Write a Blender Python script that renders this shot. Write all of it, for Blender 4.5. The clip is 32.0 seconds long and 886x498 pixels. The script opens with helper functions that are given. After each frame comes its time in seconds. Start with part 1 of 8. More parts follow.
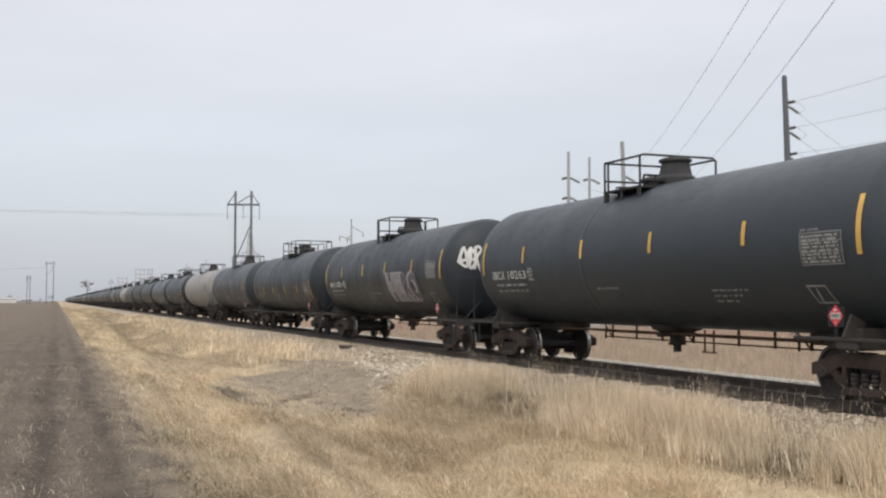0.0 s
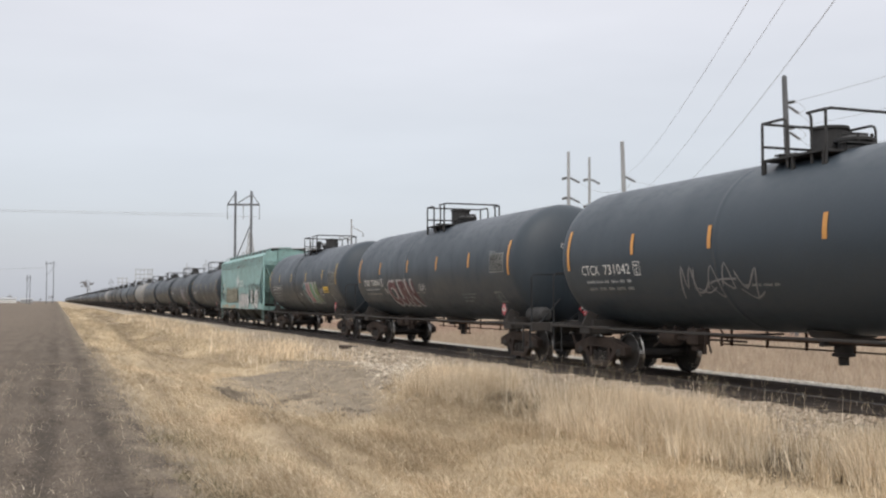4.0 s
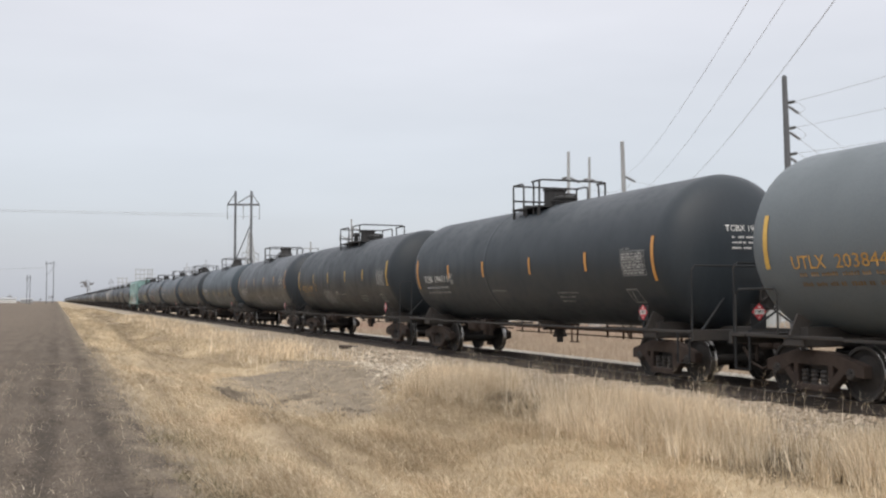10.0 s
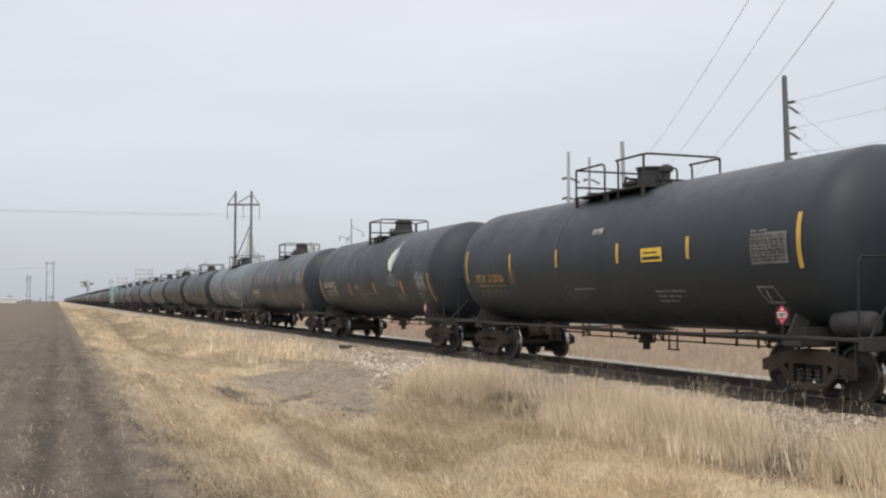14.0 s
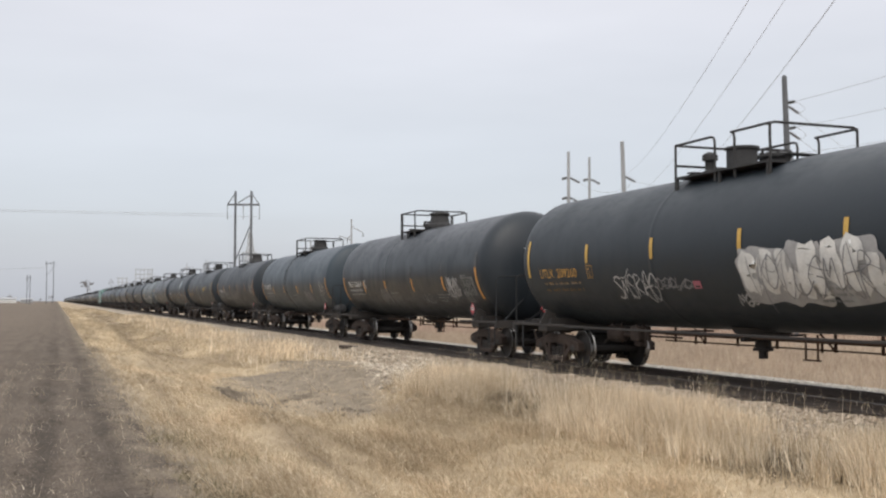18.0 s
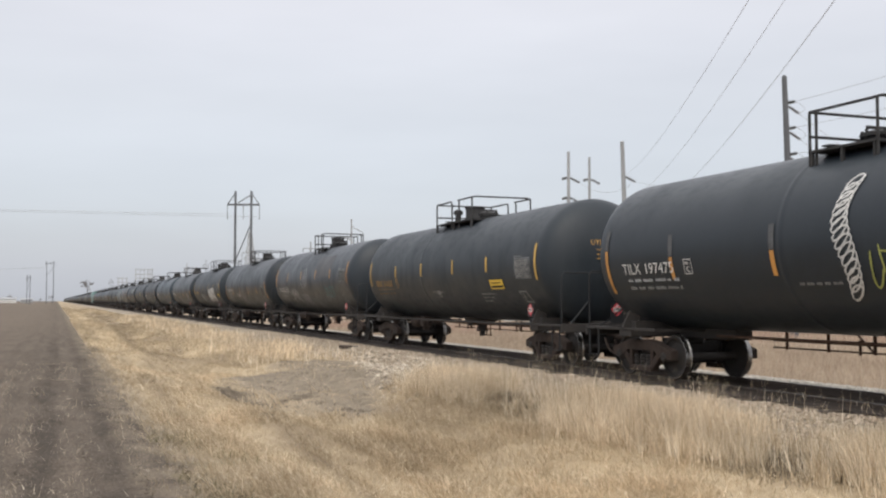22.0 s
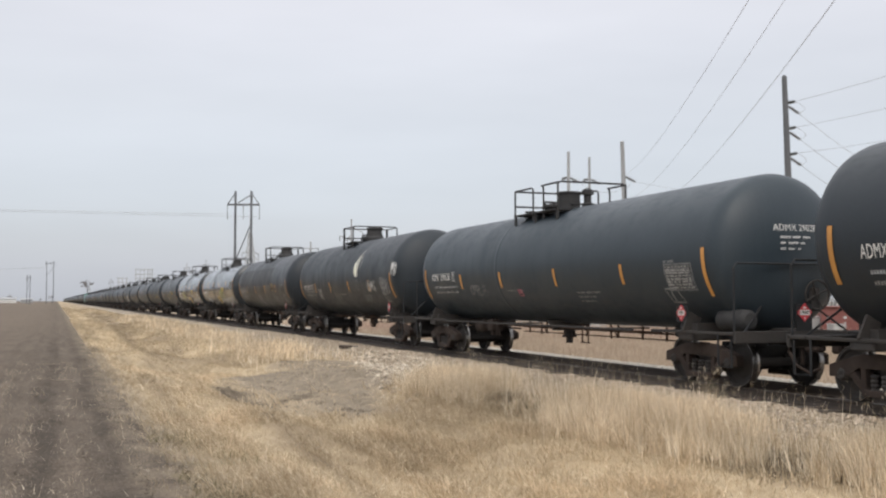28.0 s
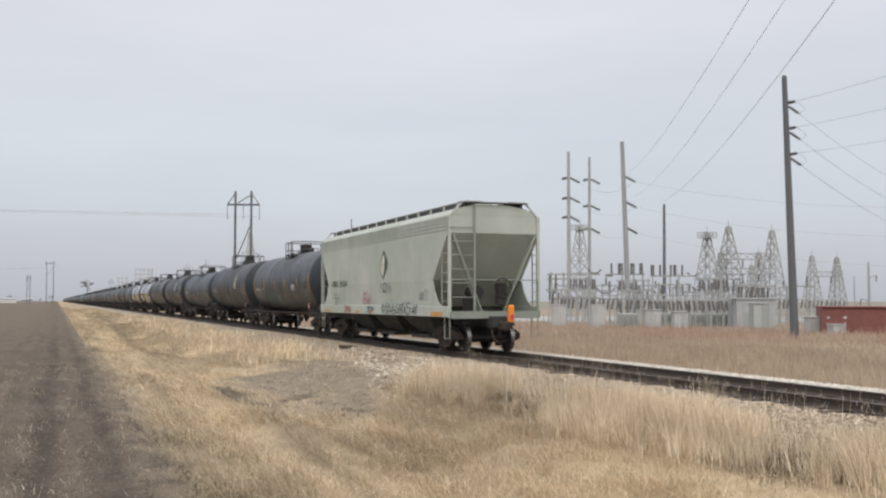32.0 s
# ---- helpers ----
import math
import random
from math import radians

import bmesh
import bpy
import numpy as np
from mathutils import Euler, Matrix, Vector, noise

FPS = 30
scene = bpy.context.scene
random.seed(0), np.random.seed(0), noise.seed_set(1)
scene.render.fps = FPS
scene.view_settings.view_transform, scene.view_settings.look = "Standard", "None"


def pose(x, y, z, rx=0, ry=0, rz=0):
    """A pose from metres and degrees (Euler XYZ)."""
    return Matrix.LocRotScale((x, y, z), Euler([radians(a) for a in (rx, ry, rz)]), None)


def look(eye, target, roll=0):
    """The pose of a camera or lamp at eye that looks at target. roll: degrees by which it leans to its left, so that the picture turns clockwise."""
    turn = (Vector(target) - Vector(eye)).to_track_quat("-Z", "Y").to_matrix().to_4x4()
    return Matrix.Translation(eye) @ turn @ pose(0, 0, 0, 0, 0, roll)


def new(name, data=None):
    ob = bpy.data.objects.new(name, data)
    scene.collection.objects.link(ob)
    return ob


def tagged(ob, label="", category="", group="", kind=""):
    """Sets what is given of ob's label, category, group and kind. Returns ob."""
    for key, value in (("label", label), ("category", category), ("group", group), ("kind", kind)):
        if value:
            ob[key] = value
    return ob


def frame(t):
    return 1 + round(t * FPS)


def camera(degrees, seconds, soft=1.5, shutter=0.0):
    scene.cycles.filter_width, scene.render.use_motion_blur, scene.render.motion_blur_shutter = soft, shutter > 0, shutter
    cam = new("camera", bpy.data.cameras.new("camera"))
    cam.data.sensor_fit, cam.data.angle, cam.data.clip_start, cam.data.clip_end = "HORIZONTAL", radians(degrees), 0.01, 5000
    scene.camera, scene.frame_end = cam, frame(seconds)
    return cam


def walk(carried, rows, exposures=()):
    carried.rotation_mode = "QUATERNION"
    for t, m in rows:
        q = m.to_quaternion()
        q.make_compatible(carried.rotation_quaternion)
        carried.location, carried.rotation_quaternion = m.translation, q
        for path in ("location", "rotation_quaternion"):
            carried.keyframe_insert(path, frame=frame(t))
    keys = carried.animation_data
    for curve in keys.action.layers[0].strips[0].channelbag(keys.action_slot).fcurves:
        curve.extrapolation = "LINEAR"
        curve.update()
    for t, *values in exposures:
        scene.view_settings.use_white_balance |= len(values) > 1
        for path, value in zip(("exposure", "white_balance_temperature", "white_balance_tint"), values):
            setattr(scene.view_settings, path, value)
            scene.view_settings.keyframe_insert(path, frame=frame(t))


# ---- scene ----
# Rail top lies at z = RAIL; the track runs along +y at x = AXIS; the eye stands over x = 0, y = 0.
RAIL, AXIS, EYE = 1.0, 13.0, 2.64
cam = camera(47.08, 32.0, soft=2.25)
STAND = pose(0, 0, EYE, 90 + 2.91, 0, -20.78)
walk(cam, [(0.0, STAND), (32.0, STAND)], exposures=[(0.0, 0.0), (31.0, 0.0), (32.0, -0.1)])


# ---- light ----
def make_world():
    world = bpy.data.worlds.new("overcast")
    scene.world = world
    world.use_nodes = True
    nt = world.node_tree
    nt.nodes.clear()
    out = nt.nodes.new("ShaderNodeOutputWorld")
    bg = nt.nodes.new("ShaderNodeBackground")
    add = nt.nodes.new("ShaderNodeAddShader")
    sky = nt.nodes.new("ShaderNodeTexSky")
    sky.sky_type, sky.sun_disc = "NISHITA", False
    sky.sun_elevation, sky.sun_rotation = radians(48), radians(200)
    sky.dust_density = 4.0
    bg.inputs["Strength"].default_value = 0.05
    nt.links.new(sky.outputs[0], bg.inputs["Color"])
    # the cloud deck: pale grey, a little brighter overhead, with soft broad bands
    geo = nt.nodes.new("ShaderNodeTexCoord")
    sep = nt.nodes.new("ShaderNodeSeparateXYZ")
    nt.links.new(geo.outputs["Generated"], sep.inputs[0])
    ramp = nt.nodes.new("ShaderNodeValToRGB")
    el = ramp.color_ramp.elements
    el[0].position, el[0].color = 0.0, (0.530, 0.550, 0.605, 1)
    el[1].position, el[1].color = 1.0, (1.75, 1.72, 1.70, 1)
    for pos, col in ((0.03, (0.560, 0.582, 0.640, 1)), (0.09, (0.592, 0.612, 0.662, 1)), (0.19, (0.662, 0.655, 0.668, 1)), (0.30, (0.750, 0.722, 0.725, 1)), (0.6, (1.22, 1.20, 1.20, 1))):
        e = el.new(pos)
        e.color = col
    nt.links.new(sep.outputs["Z"], ramp.inputs[0])
    mapn = nt.nodes.new("ShaderNodeMapping")
    mapn.inputs["Scale"].default_value = (1.5, 1.5, 7.0)
    mapn.inputs["Rotation"].default_value = (0.0, 0.12, 0.0)
    nt.links.new(geo.outputs["Generated"], mapn.inputs[0])
    nz = nt.nodes.new("ShaderNodeTexNoise")
    nz.inputs["Scale"].default_value, nz.inputs["Detail"].default_value = 1.6, 4.0
    nt.links.new(mapn.outputs[0], nz.inputs["Vector"])
    mr = nt.nodes.new("ShaderNodeMapRange")
    mr.inputs["From Min"].default_value, mr.inputs["From Max"].default_value = 0.3, 0.7
    mr.inputs["To Min"].default_value, mr.inputs["To Max"].default_value = 0.94, 1.06
    nt.links.new(nz.outputs["Fac"], mr.inputs["Value"])
    mul = nt.nodes.new("ShaderNodeMix")
    mul.data_type, mul.blend_type = "RGBA", "MULTIPLY"
    mul.inputs[0].default_value = 1.0
    nt.links.new(ramp.outputs[0], mul.inputs[6])
    nt.links.new(mr.outputs[0], mul.inputs[7])
    deck = nt.nodes.new("ShaderNodeBackground")
    deck.inputs["Strength"].default_value = 0.92
    nt.links.new(mul.outputs[2], deck.inputs["Color"])
    nt.links.new(bg.outputs[0], add.inputs[0])
    nt.links.new(deck.outputs[0], add.inputs[1])
    nt.links.new(add.outputs[0], out.inputs["Surface"])


make_world()
sun = new("sun", bpy.data.lights.new("sun", "SUN"))
sun.data.energy, sun.data.angle, sun.data.color = 1.2, radians(40), (1.0, 0.95, 0.88)
sun.matrix_world = look((0, 0, 60), (0.32, 0.55, 59.2))


# ---- materials ----
MATS = {}


def nodes_of(name):
    m = bpy.data.materials.new(name)
    m.use_nodes = True
    nt = m.node_tree
    return m, nt, nt.nodes["Principled BSDF"]


def noise_at(nt, scale, detail=4.0, stretch=(1, 1, 1), coord="Object", rough=0.55):
    tc = nt.nodes.new("ShaderNodeTexCoord")
    mp = nt.nodes.new("ShaderNodeMapping")
    mp.inputs["Scale"].default_value = stretch
    nz = nt.nodes.new("ShaderNodeTexNoise")
    nz.inputs["Scale"].default_value, nz.inputs["Detail"].default_value, nz.inputs["Roughness"].default_value = scale, detail, rough
    nt.links.new(tc.outputs[coord], mp.inputs[0])
    nt.links.new(mp.outputs[0], nz.inputs["Vector"])
    return nz.outputs["Fac"]


def span(nt, value, lo, hi, a=0.0, b=1.0):
    mr = nt.nodes.new("ShaderNodeMapRange")
    for key, v in (("From Min", lo), ("From Max", hi), ("To Min", a), ("To Max", b)):
        mr.inputs[key].default_value = v
    nt.links.new(value, mr.inputs["Value"])
    return mr.outputs[0]


def mixed(nt, fac, a, b, mode="MIX"):
    mx = nt.nodes.new("ShaderNodeMix")
    mx.data_type, mx.blend_type = "RGBA", mode
    for slot, v in ((0, fac), (6, a), (7, b)):
        if isinstance(v, (int, float)):
            mx.inputs[slot].default_value = v
        elif isinstance(v, tuple):
            mx.inputs[slot].default_value = (*v, 1)
        else:
            nt.links.new(v, mx.inputs[slot])
    return mx.outputs[2]


def bumped(nt, bsdf, height, strength, distance=0.02):
    b = nt.nodes.new("ShaderNodeBump")
    b.inputs["Strength"].default_value, b.inputs["Distance"].default_value = strength, distance
    nt.links.new(height, b.inputs["Height"])
    nt.links.new(b.outputs[0], bsdf.inputs["Normal"])


def surface(name, base, rough=0.7, metal=0.0, second=None, scale=6.0, grain=40.0, bump=0.15, stretch=(1, 1, 1), vary=0.12, spec=0.5):
    """A worn surface: two colours mixed by a broad noise, a fine grain over them, and a little change from object to object."""
    if name in MATS:
        return MATS[name]
    m, nt, bsdf = nodes_of(name)
    second = second or tuple(c * 0.7 for c in base)
    broad = span(nt, noise_at(nt, scale, 5, stretch), 0.35, 0.68)
    col = mixed(nt, broad, base, second)
    fine = noise_at(nt, grain, 3, stretch)
    col = mixed(nt, span(nt, fine, 0.3, 0.7, 0.0, 0.35), col, tuple(c * 0.55 for c in base))
    info = nt.nodes.new("ShaderNodeObjectInfo")
    col = mixed(nt, 1.0, col, span(nt, info.outputs["Random"], 0, 1, 1 - vary, 1 + vary), "MULTIPLY")
    nt.links.new(col, bsdf.inputs["Base Color"])
    nt.links.new(span(nt, broad, 0, 1, max(0.05, rough - 0.08), min(1, rough + 0.1)), bsdf.inputs["Roughness"])
    bsdf.inputs["Metallic"].default_value = metal
    bsdf.inputs["Specular IOR Level"].default_value = spec
    bumped(nt, bsdf, fine, bump)
    MATS[name] = m
    return m


def tank_paint(name, base, rough, dust=0.35):
    """Tank enamel: road dust that gathers in runs, soot along the lower half, faint plate joints."""
    if name in MATS:
        return MATS[name]
    m, nt, bsdf = nodes_of(name)
    runs = span(nt, noise_at(nt, 1.4, 6, (6.0, 2.2, 0.35)), 0.45, 0.75)
    broad = span(nt, noise_at(nt, 0.55, 4), 0.35, 0.7)
    grime = tuple(0.6 * b + 0.4 * g for b, g in zip(base, (0.060, 0.068, 0.076)))
    col = mixed(nt, span(nt, broad, 0, 1, 0.0, dust), base, grime)
    col = mixed(nt, span(nt, runs, 0, 1, 0.0, dust), col, tuple(1.3 * g for g in grime))
    fine = noise_at(nt, 26, 4)
    col = mixed(nt, span(nt, fine, 0.35, 0.7, 0.0, 0.25), col, tuple(0.6 * b for b in base))
    info = nt.nodes.new("ShaderNodeObjectInfo")
    col = mixed(nt, 1.0, col, span(nt, info.outputs["Random"], 0, 1, 0.85, 1.2), "MULTIPLY")
    nt.links.new(col, bsdf.inputs["Base Color"])
    mixr = nt.nodes.new("ShaderNodeMath")
    mixr.operation = "ADD"
    nt.links.new(span(nt, broad, 0, 1, rough - 0.07, rough + 0.08), mixr.inputs[0])
    nt.links.new(span(nt, runs, 0, 1, 0.0, 0.12), mixr.inputs[1])
    nt.links.new(mixr.outputs[0], bsdf.inputs["Roughness"])
    bsdf.inputs["Specular IOR Level"].default_value = 0.28
    if rough < 0.2:
        # fresh enamel keeps a clear coat
        bsdf.inputs["Coat Weight"].default_value = 0.45
        bsdf.inputs["Coat Roughness"].default_value = 0.24
        bsdf.inputs["Coat IOR"].default_value = 1.5
    bumped(nt, bsdf, noise_at(nt, 1.1, 2), 0.10, 0.05)
    MATS[name] = m
    return m


def by_x(nt):
    tc = nt.nodes.new("ShaderNodeTexCoord")
    sep = nt.nodes.new("ShaderNodeSeparateXYZ")
    nt.links.new(tc.outputs["Object"], sep.inputs[0])
    return sep.outputs["X"], sep.outputs["Y"]


def added(nt, a, b, op="ADD"):
    n = nt.nodes.new("ShaderNodeMath")
    n.operation = op
    for i, v in enumerate((a, b)):
        if isinstance(v, (int, float)):
            n.inputs[i].default_value = v
        else:
            nt.links.new(v, n.inputs[i])
    return n.outputs[0]


def bell(nt, x, mid, half):
    """1 at mid, falling to 0 half a width away on either side."""
    d = added(nt, added(nt, x, -mid), 1.0 / half, "MULTIPLY")
    return span(nt, added(nt, d, d, "MULTIPLY"), 0.0, 1.0, 1.0, 0.0)


def zone_of(nt):
    """Cover laid down with the land: how pale the grass lies, how bare the dirt, how dark the hollows."""
    at_node = nt.nodes.new("ShaderNodeAttribute")
    at_node.attribute_name = "zone"
    sep = nt.nodes.new("ShaderNodeSeparateColor")
    nt.links.new(at_node.outputs["Color"], sep.inputs[0])
    return sep.outputs[0], sep.outputs[1], sep.outputs[2]


def ground_material():
    """Tilled soil west of the headland, dry thatch in the ditch, dull prairie beyond the track."""
    m, nt, bsdf = nodes_of("ground_cover")
    x, y = by_x(nt)
    wob = span(nt, noise_at(nt, 1.1, 5, rough=0.6), 0.2, 0.8, -0.28, 0.28)
    xx = added(nt, x, wob)
    # soil: old drill rows that come and go, two wheel tracks, crumbs, flecks of straw
    sway = span(nt, noise_at(nt, 0.7, 4, (1, 0.10, 1)), 0.2, 0.8, -1.4, 1.4)
    wave = nt.nodes.new("ShaderNodeMath")
    wave.operation = "SINE"
    nt.links.new(added(nt, added(nt, added(nt, x, -0.735), 10.13, "MULTIPLY"), sway), wave.inputs[0])
    faint = added(nt, span(nt, noise_at(nt, 0.55, 4, (1.4, 0.22, 1)), 0.40, 0.65, 0.1, 0.8), added(nt, span(nt, x, -3.2, -0.9, 0.12, 1.0), span(nt, y, 22, 60, 1.0, 0.2), "MULTIPLY"), "MULTIPLY")
    row = added(nt, span(nt, wave.outputs[0], -1, 1, -0.20, 0.16), faint, "MULTIPLY")
    row = added(nt, row, added(nt, noise_at(nt, 1.5, 6, (1.6, 0.22, 1), rough=0.65), 0.75, "MULTIPLY"))
    row = added(nt, row, added(nt, noise_at(nt, 5.5, 5, (1.0, 0.75, 1), rough=0.7), 0.50, "MULTIPLY"))
    row = added(nt, row, added(nt, span(nt, x, -3.0, -1.0, 0.10, 0.04), span(nt, y, 30, 90, 0.0, 0.12)))
    xs = added(nt, x, span(nt, noise_at(nt, 0.5, 3, (0.3, 1, 1)), 0.2, 0.8, -0.22, 0.22))
    track_dark = added(nt, added(nt, bell(nt, xs, -0.15, 0.30), 0.17, "MULTIPLY"), added(nt, bell(nt, xs, 0.78, 0.26), 0.22, "MULTIPLY"))
    row = added(nt, row, added(nt, track_dark, span(nt, y, 25, 70, 1.0, 0.35), "MULTIPLY"), "SUBTRACT")
    crumb = noise_at(nt, 9.0, 6)
    soil = mixed(nt, span(nt, row, 0.40, 0.95), (0.058, 0.047, 0.037), (0.190, 0.154, 0.121))
    soil = mixed(nt, span(nt, crumb, 0.4, 0.75, 0.0, 0.55), soil, (0.060, 0.049, 0.041))
    grit = noise_at(nt, 34.0, 4, (1.0, 0.7, 1), rough=0.7)
    soil = mixed(nt, span(nt, grit, 0.48, 0.62, 0.0, 0.6), soil, (0.036, 0.029, 0.023))
    soil = mixed(nt, span(nt, grit, 0.34, 0.44, 0.45, 0.0), soil, (0.21, 0.175, 0.14))
    straw = added(nt, span(nt, noise_at(nt, 26.0, 3, (1.0, 0.45, 1)), 0.60, 0.70), span(nt, noise_at(nt, 1.2, 4, (1.2, 0.5, 1)), 0.45, 0.65, 0.1, 0.75), "MULTIPLY")
    soil = mixed(nt, straw, soil, (0.36, 0.30, 0.23))
    litter = added(nt, bell(nt, xx, 1.22, 0.55), span(nt, noise_at(nt, 3.0, 5, (1, 0.5, 1)), 0.35, 0.65, 0.0, 0.60), "MULTIPLY")
    soil = mixed(nt, litter, soil, (0.25, 0.205, 0.15))
    # thatch: straw mats with browner hollows
    pale, soil_bare, dark_hollow = zone_of(nt)
    mottle = noise_at(nt, 2.4, 5, (1.0, 0.55, 1), rough=0.65)
    pale = span(nt, added(nt, pale, span(nt, mottle, 0.25, 0.75, -0.28, 0.28)), 0.0, 1.0)
    thatch = mixed(nt, pale, (0.200, 0.158, 0.112), (0.50, 0.408, 0.280))
    blade = noise_at(nt, 22.0, 5, (1.0, 0.5, 1))
    thatch = mixed(nt, span(nt, blade, 0.35, 0.75, 0.0, 0.65), thatch, (0.26, 0.195, 0.12))
    green = added(nt, span(nt, noise_at(nt, 1.3, 5, rough=0.65), 0.40, 0.62, 0.0, 0.9), span(nt, y, 11, 20, 1.0, 0.45), "MULTIPLY")
    near_edge = span(nt, xx, 1.0, 2.5, 1.0, 0.0)
    thatch = mixed(nt, added(nt, added(nt, green, near_edge, "MULTIPLY"), 0.85, "MULTIPLY"), thatch, (0.150, 0.132, 0.080))
    prairie = mixed(nt, span(nt, noise_at(nt, 0.12, 5), 0.35, 0.65), (0.30, 0.235, 0.175), (0.38, 0.305, 0.22))
    prairie = mixed(nt, span(nt, blade, 0.35, 0.75, 0.0, 0.6), prairie, (0.16, 0.115, 0.085))
    # brown litter and painted shade in the hollows, grey dirt and stones on the spill
    clods = span(nt, noise_at(nt, 2.6, 6, rough=0.7), 0.35, 0.65)
    ragged = added(nt, soil_bare, span(nt, noise_at(nt, 1.7, 5, rough=0.65), 0.25, 0.75, -0.30, 0.30))
    dirt = span(nt, ragged, 0.10, 0.95, 0.0, 0.95)
    thatch = mixed(nt, dirt, thatch, mixed(nt, span(nt, added(nt, xx, added(nt, y, -0.21, "MULTIPLY")), 2.1, 3.0), mixed(nt, clods, (0.150, 0.124, 0.094), (0.265, 0.222, 0.168)), mixed(nt, clods, (0.22, 0.188, 0.148), (0.38, 0.325, 0.255))))
    hollow_mask = added(nt, dark_hollow, span(nt, noise_at(nt, 1.9, 5, rough=0.65), 0.25, 0.75, -0.3, 0.3))
    thatch = mixed(nt, span(nt, hollow_mask, 0.35, 0.85, 0.0, 0.85), thatch, (0.078, 0.062, 0.047))
    col = mixed(nt, span(nt, xx, 1.24, 1.42), soil, thatch)
    col = mixed(nt, span(nt, xx, 15.0, 18.5), col, prairie)
    # distance haze put into the colour: far ground fades to grey-brown
    col = mixed(nt, span(nt, x, 110, 220, 0.0, 0.9), col, (0.21, 0.195, 0.165))
    nt.links.new(col, bsdf.inputs["Base Color"])
    bsdf.inputs["Roughness"].default_value = 0.95
    bsdf.inputs["Specular IOR Level"].default_value = 0.15
    bumped(nt, bsdf, added(nt, crumb, blade), 0.7, 0.05)
    return m


def island_material(name, a, b, c, rough=0.85, thin=0.0, low=0.56):
    """Loose pieces that differ one by one: blades, stones, crumbs."""
    if name in MATS:
        return MATS[name]
    m, nt, bsdf = nodes_of(name)
    geo = nt.nodes.new("ShaderNodeNewGeometry")
    ramp = nt.nodes.new("ShaderNodeValToRGB")
    el = ramp.color_ramp.elements
    el[0].color, el[1].color = (*a, 1), (*c, 1)
    el.new(0.55).color = (*b, 1)
    nt.links.new(geo.outputs["Random Per Island"], ramp.inputs[0])
    patch = span(nt, zone_of(nt)[0], 0.0, 1.0, low, 1.10)
    tone = mixed(nt, 1.0, ramp.outputs[0], patch, "MULTIPLY")
    nt.links.new(tone, bsdf.inputs["Base Color"])
    if thin:
        # light passes through the thin dry blades
        through_light = nt.nodes.new("ShaderNodeBsdfTranslucent")
        blend = nt.nodes.new("ShaderNodeMixShader")
        nt.links.new(tone, through_light.inputs["Color"])
        blend.inputs[0].default_value = thin
        nt.links.new(bsdf.outputs[0], blend.inputs[1])
        nt.links.new(through_light.outputs[0], blend.inputs[2])
        nt.links.new(blend.outputs[0], nt.nodes["Material Output"].inputs["Surface"])
    bsdf.inputs["Roughness"].default_value = rough
    bsdf.inputs["Specular IOR Level"].default_value = 0.2
    MATS[name] = m
    return m


def plain(name, col, rough=0.6, metal=0.0):
    return surface(name, col, rough, metal, bump=0.05, grain=60, scale=3)


BLACK = surface("black_iron", (0.050, 0.050, 0.051), 0.8, bump=0.05, grain=60, scale=3, spec=0.2)
RAILBLACK = surface("black_rail_paint", (0.021, 0.023, 0.026), 0.7, second=(0.030, 0.031, 0.033), scale=3, grain=40, bump=0.05, spec=0.2)
SOOT = surface("sooty_iron", (0.044, 0.042, 0.041), 0.85, second=(0.056, 0.050, 0.047), scale=3, grain=25, bump=0.3, spec=0.2)
RUSTBAR = surface("rust_brown_bar", (0.085, 0.052, 0.036), 0.9, second=(0.055, 0.036, 0.027), scale=4, grain=30, bump=0.2, spec=0.2)
RUSTY = surface("rusty_cast_steel", (0.050, 0.037, 0.031), 0.9, second=(0.036, 0.028, 0.025), scale=4, grain=30, bump=0.3, spec=0.25)
TREAD = surface("bright_wheel_steel", (0.36, 0.35, 0.34), 0.30, 1.0, second=(0.14, 0.13, 0.12), scale=10)
RAILSTEEL = surface("rail_steel", (0.050, 0.038, 0.031), 0.8, 0.0, second=(0.036, 0.028, 0.024), scale=5, stretch=(1, 0.1, 1))
RAILTOP = surface("polished_railhead", (0.20, 0.185, 0.17), 0.5, 1.0, second=(0.12, 0.105, 0.09), scale=4, stretch=(1, 0.1, 1))
TIEWOOD = surface("creosoted_wood", (0.06, 0.046, 0.037), 0.85, second=(0.10, 0.08, 0.065), scale=3, grain=30, stretch=(0.3, 3, 3))
YELLOW = surface("yellow_reflector", (0.64, 0.41, 0.085), 0.5, second=(0.44, 0.27, 0.06), scale=2, grain=30)
ORANGE = surface("orange_reflector", (0.66, 0.32, 0.075), 0.5, second=(0.48, 0.23, 0.06), scale=2, grain=30)
WHITE = surface("white_lettering", (0.78, 0.78, 0.76), 0.6, second=(0.55, 0.55, 0.53), scale=4, grain=30)
TABLEPRINT = surface("table_print_grey", (0.42, 0.42, 0.40), 0.7, second=(0.28, 0.28, 0.27), scale=6, grain=25)
FADED = surface("faded_lettering", (0.30, 0.31, 0.31), 0.7, second=(0.20, 0.20, 0.20), scale=4, grain=25)
GOLD = surface("amber_lettering", (0.62, 0.36, 0.09), 0.6, second=(0.38, 0.20, 0.05), scale=4, grain=30)
RED = surface("placard_red", (0.62, 0.05, 0.07), 0.5, second=(0.5, 0.05, 0.06))
SIGNYELLOW = surface("sign_yellow", (0.82, 0.55, 0.05), 0.5, second=(0.7, 0.45, 0.05))
PATCH = surface("grey_repaint", (0.080, 0.084, 0.092), 0.6, second=(0.072, 0.075, 0.082), scale=0.8, grain=14, bump=0.02)
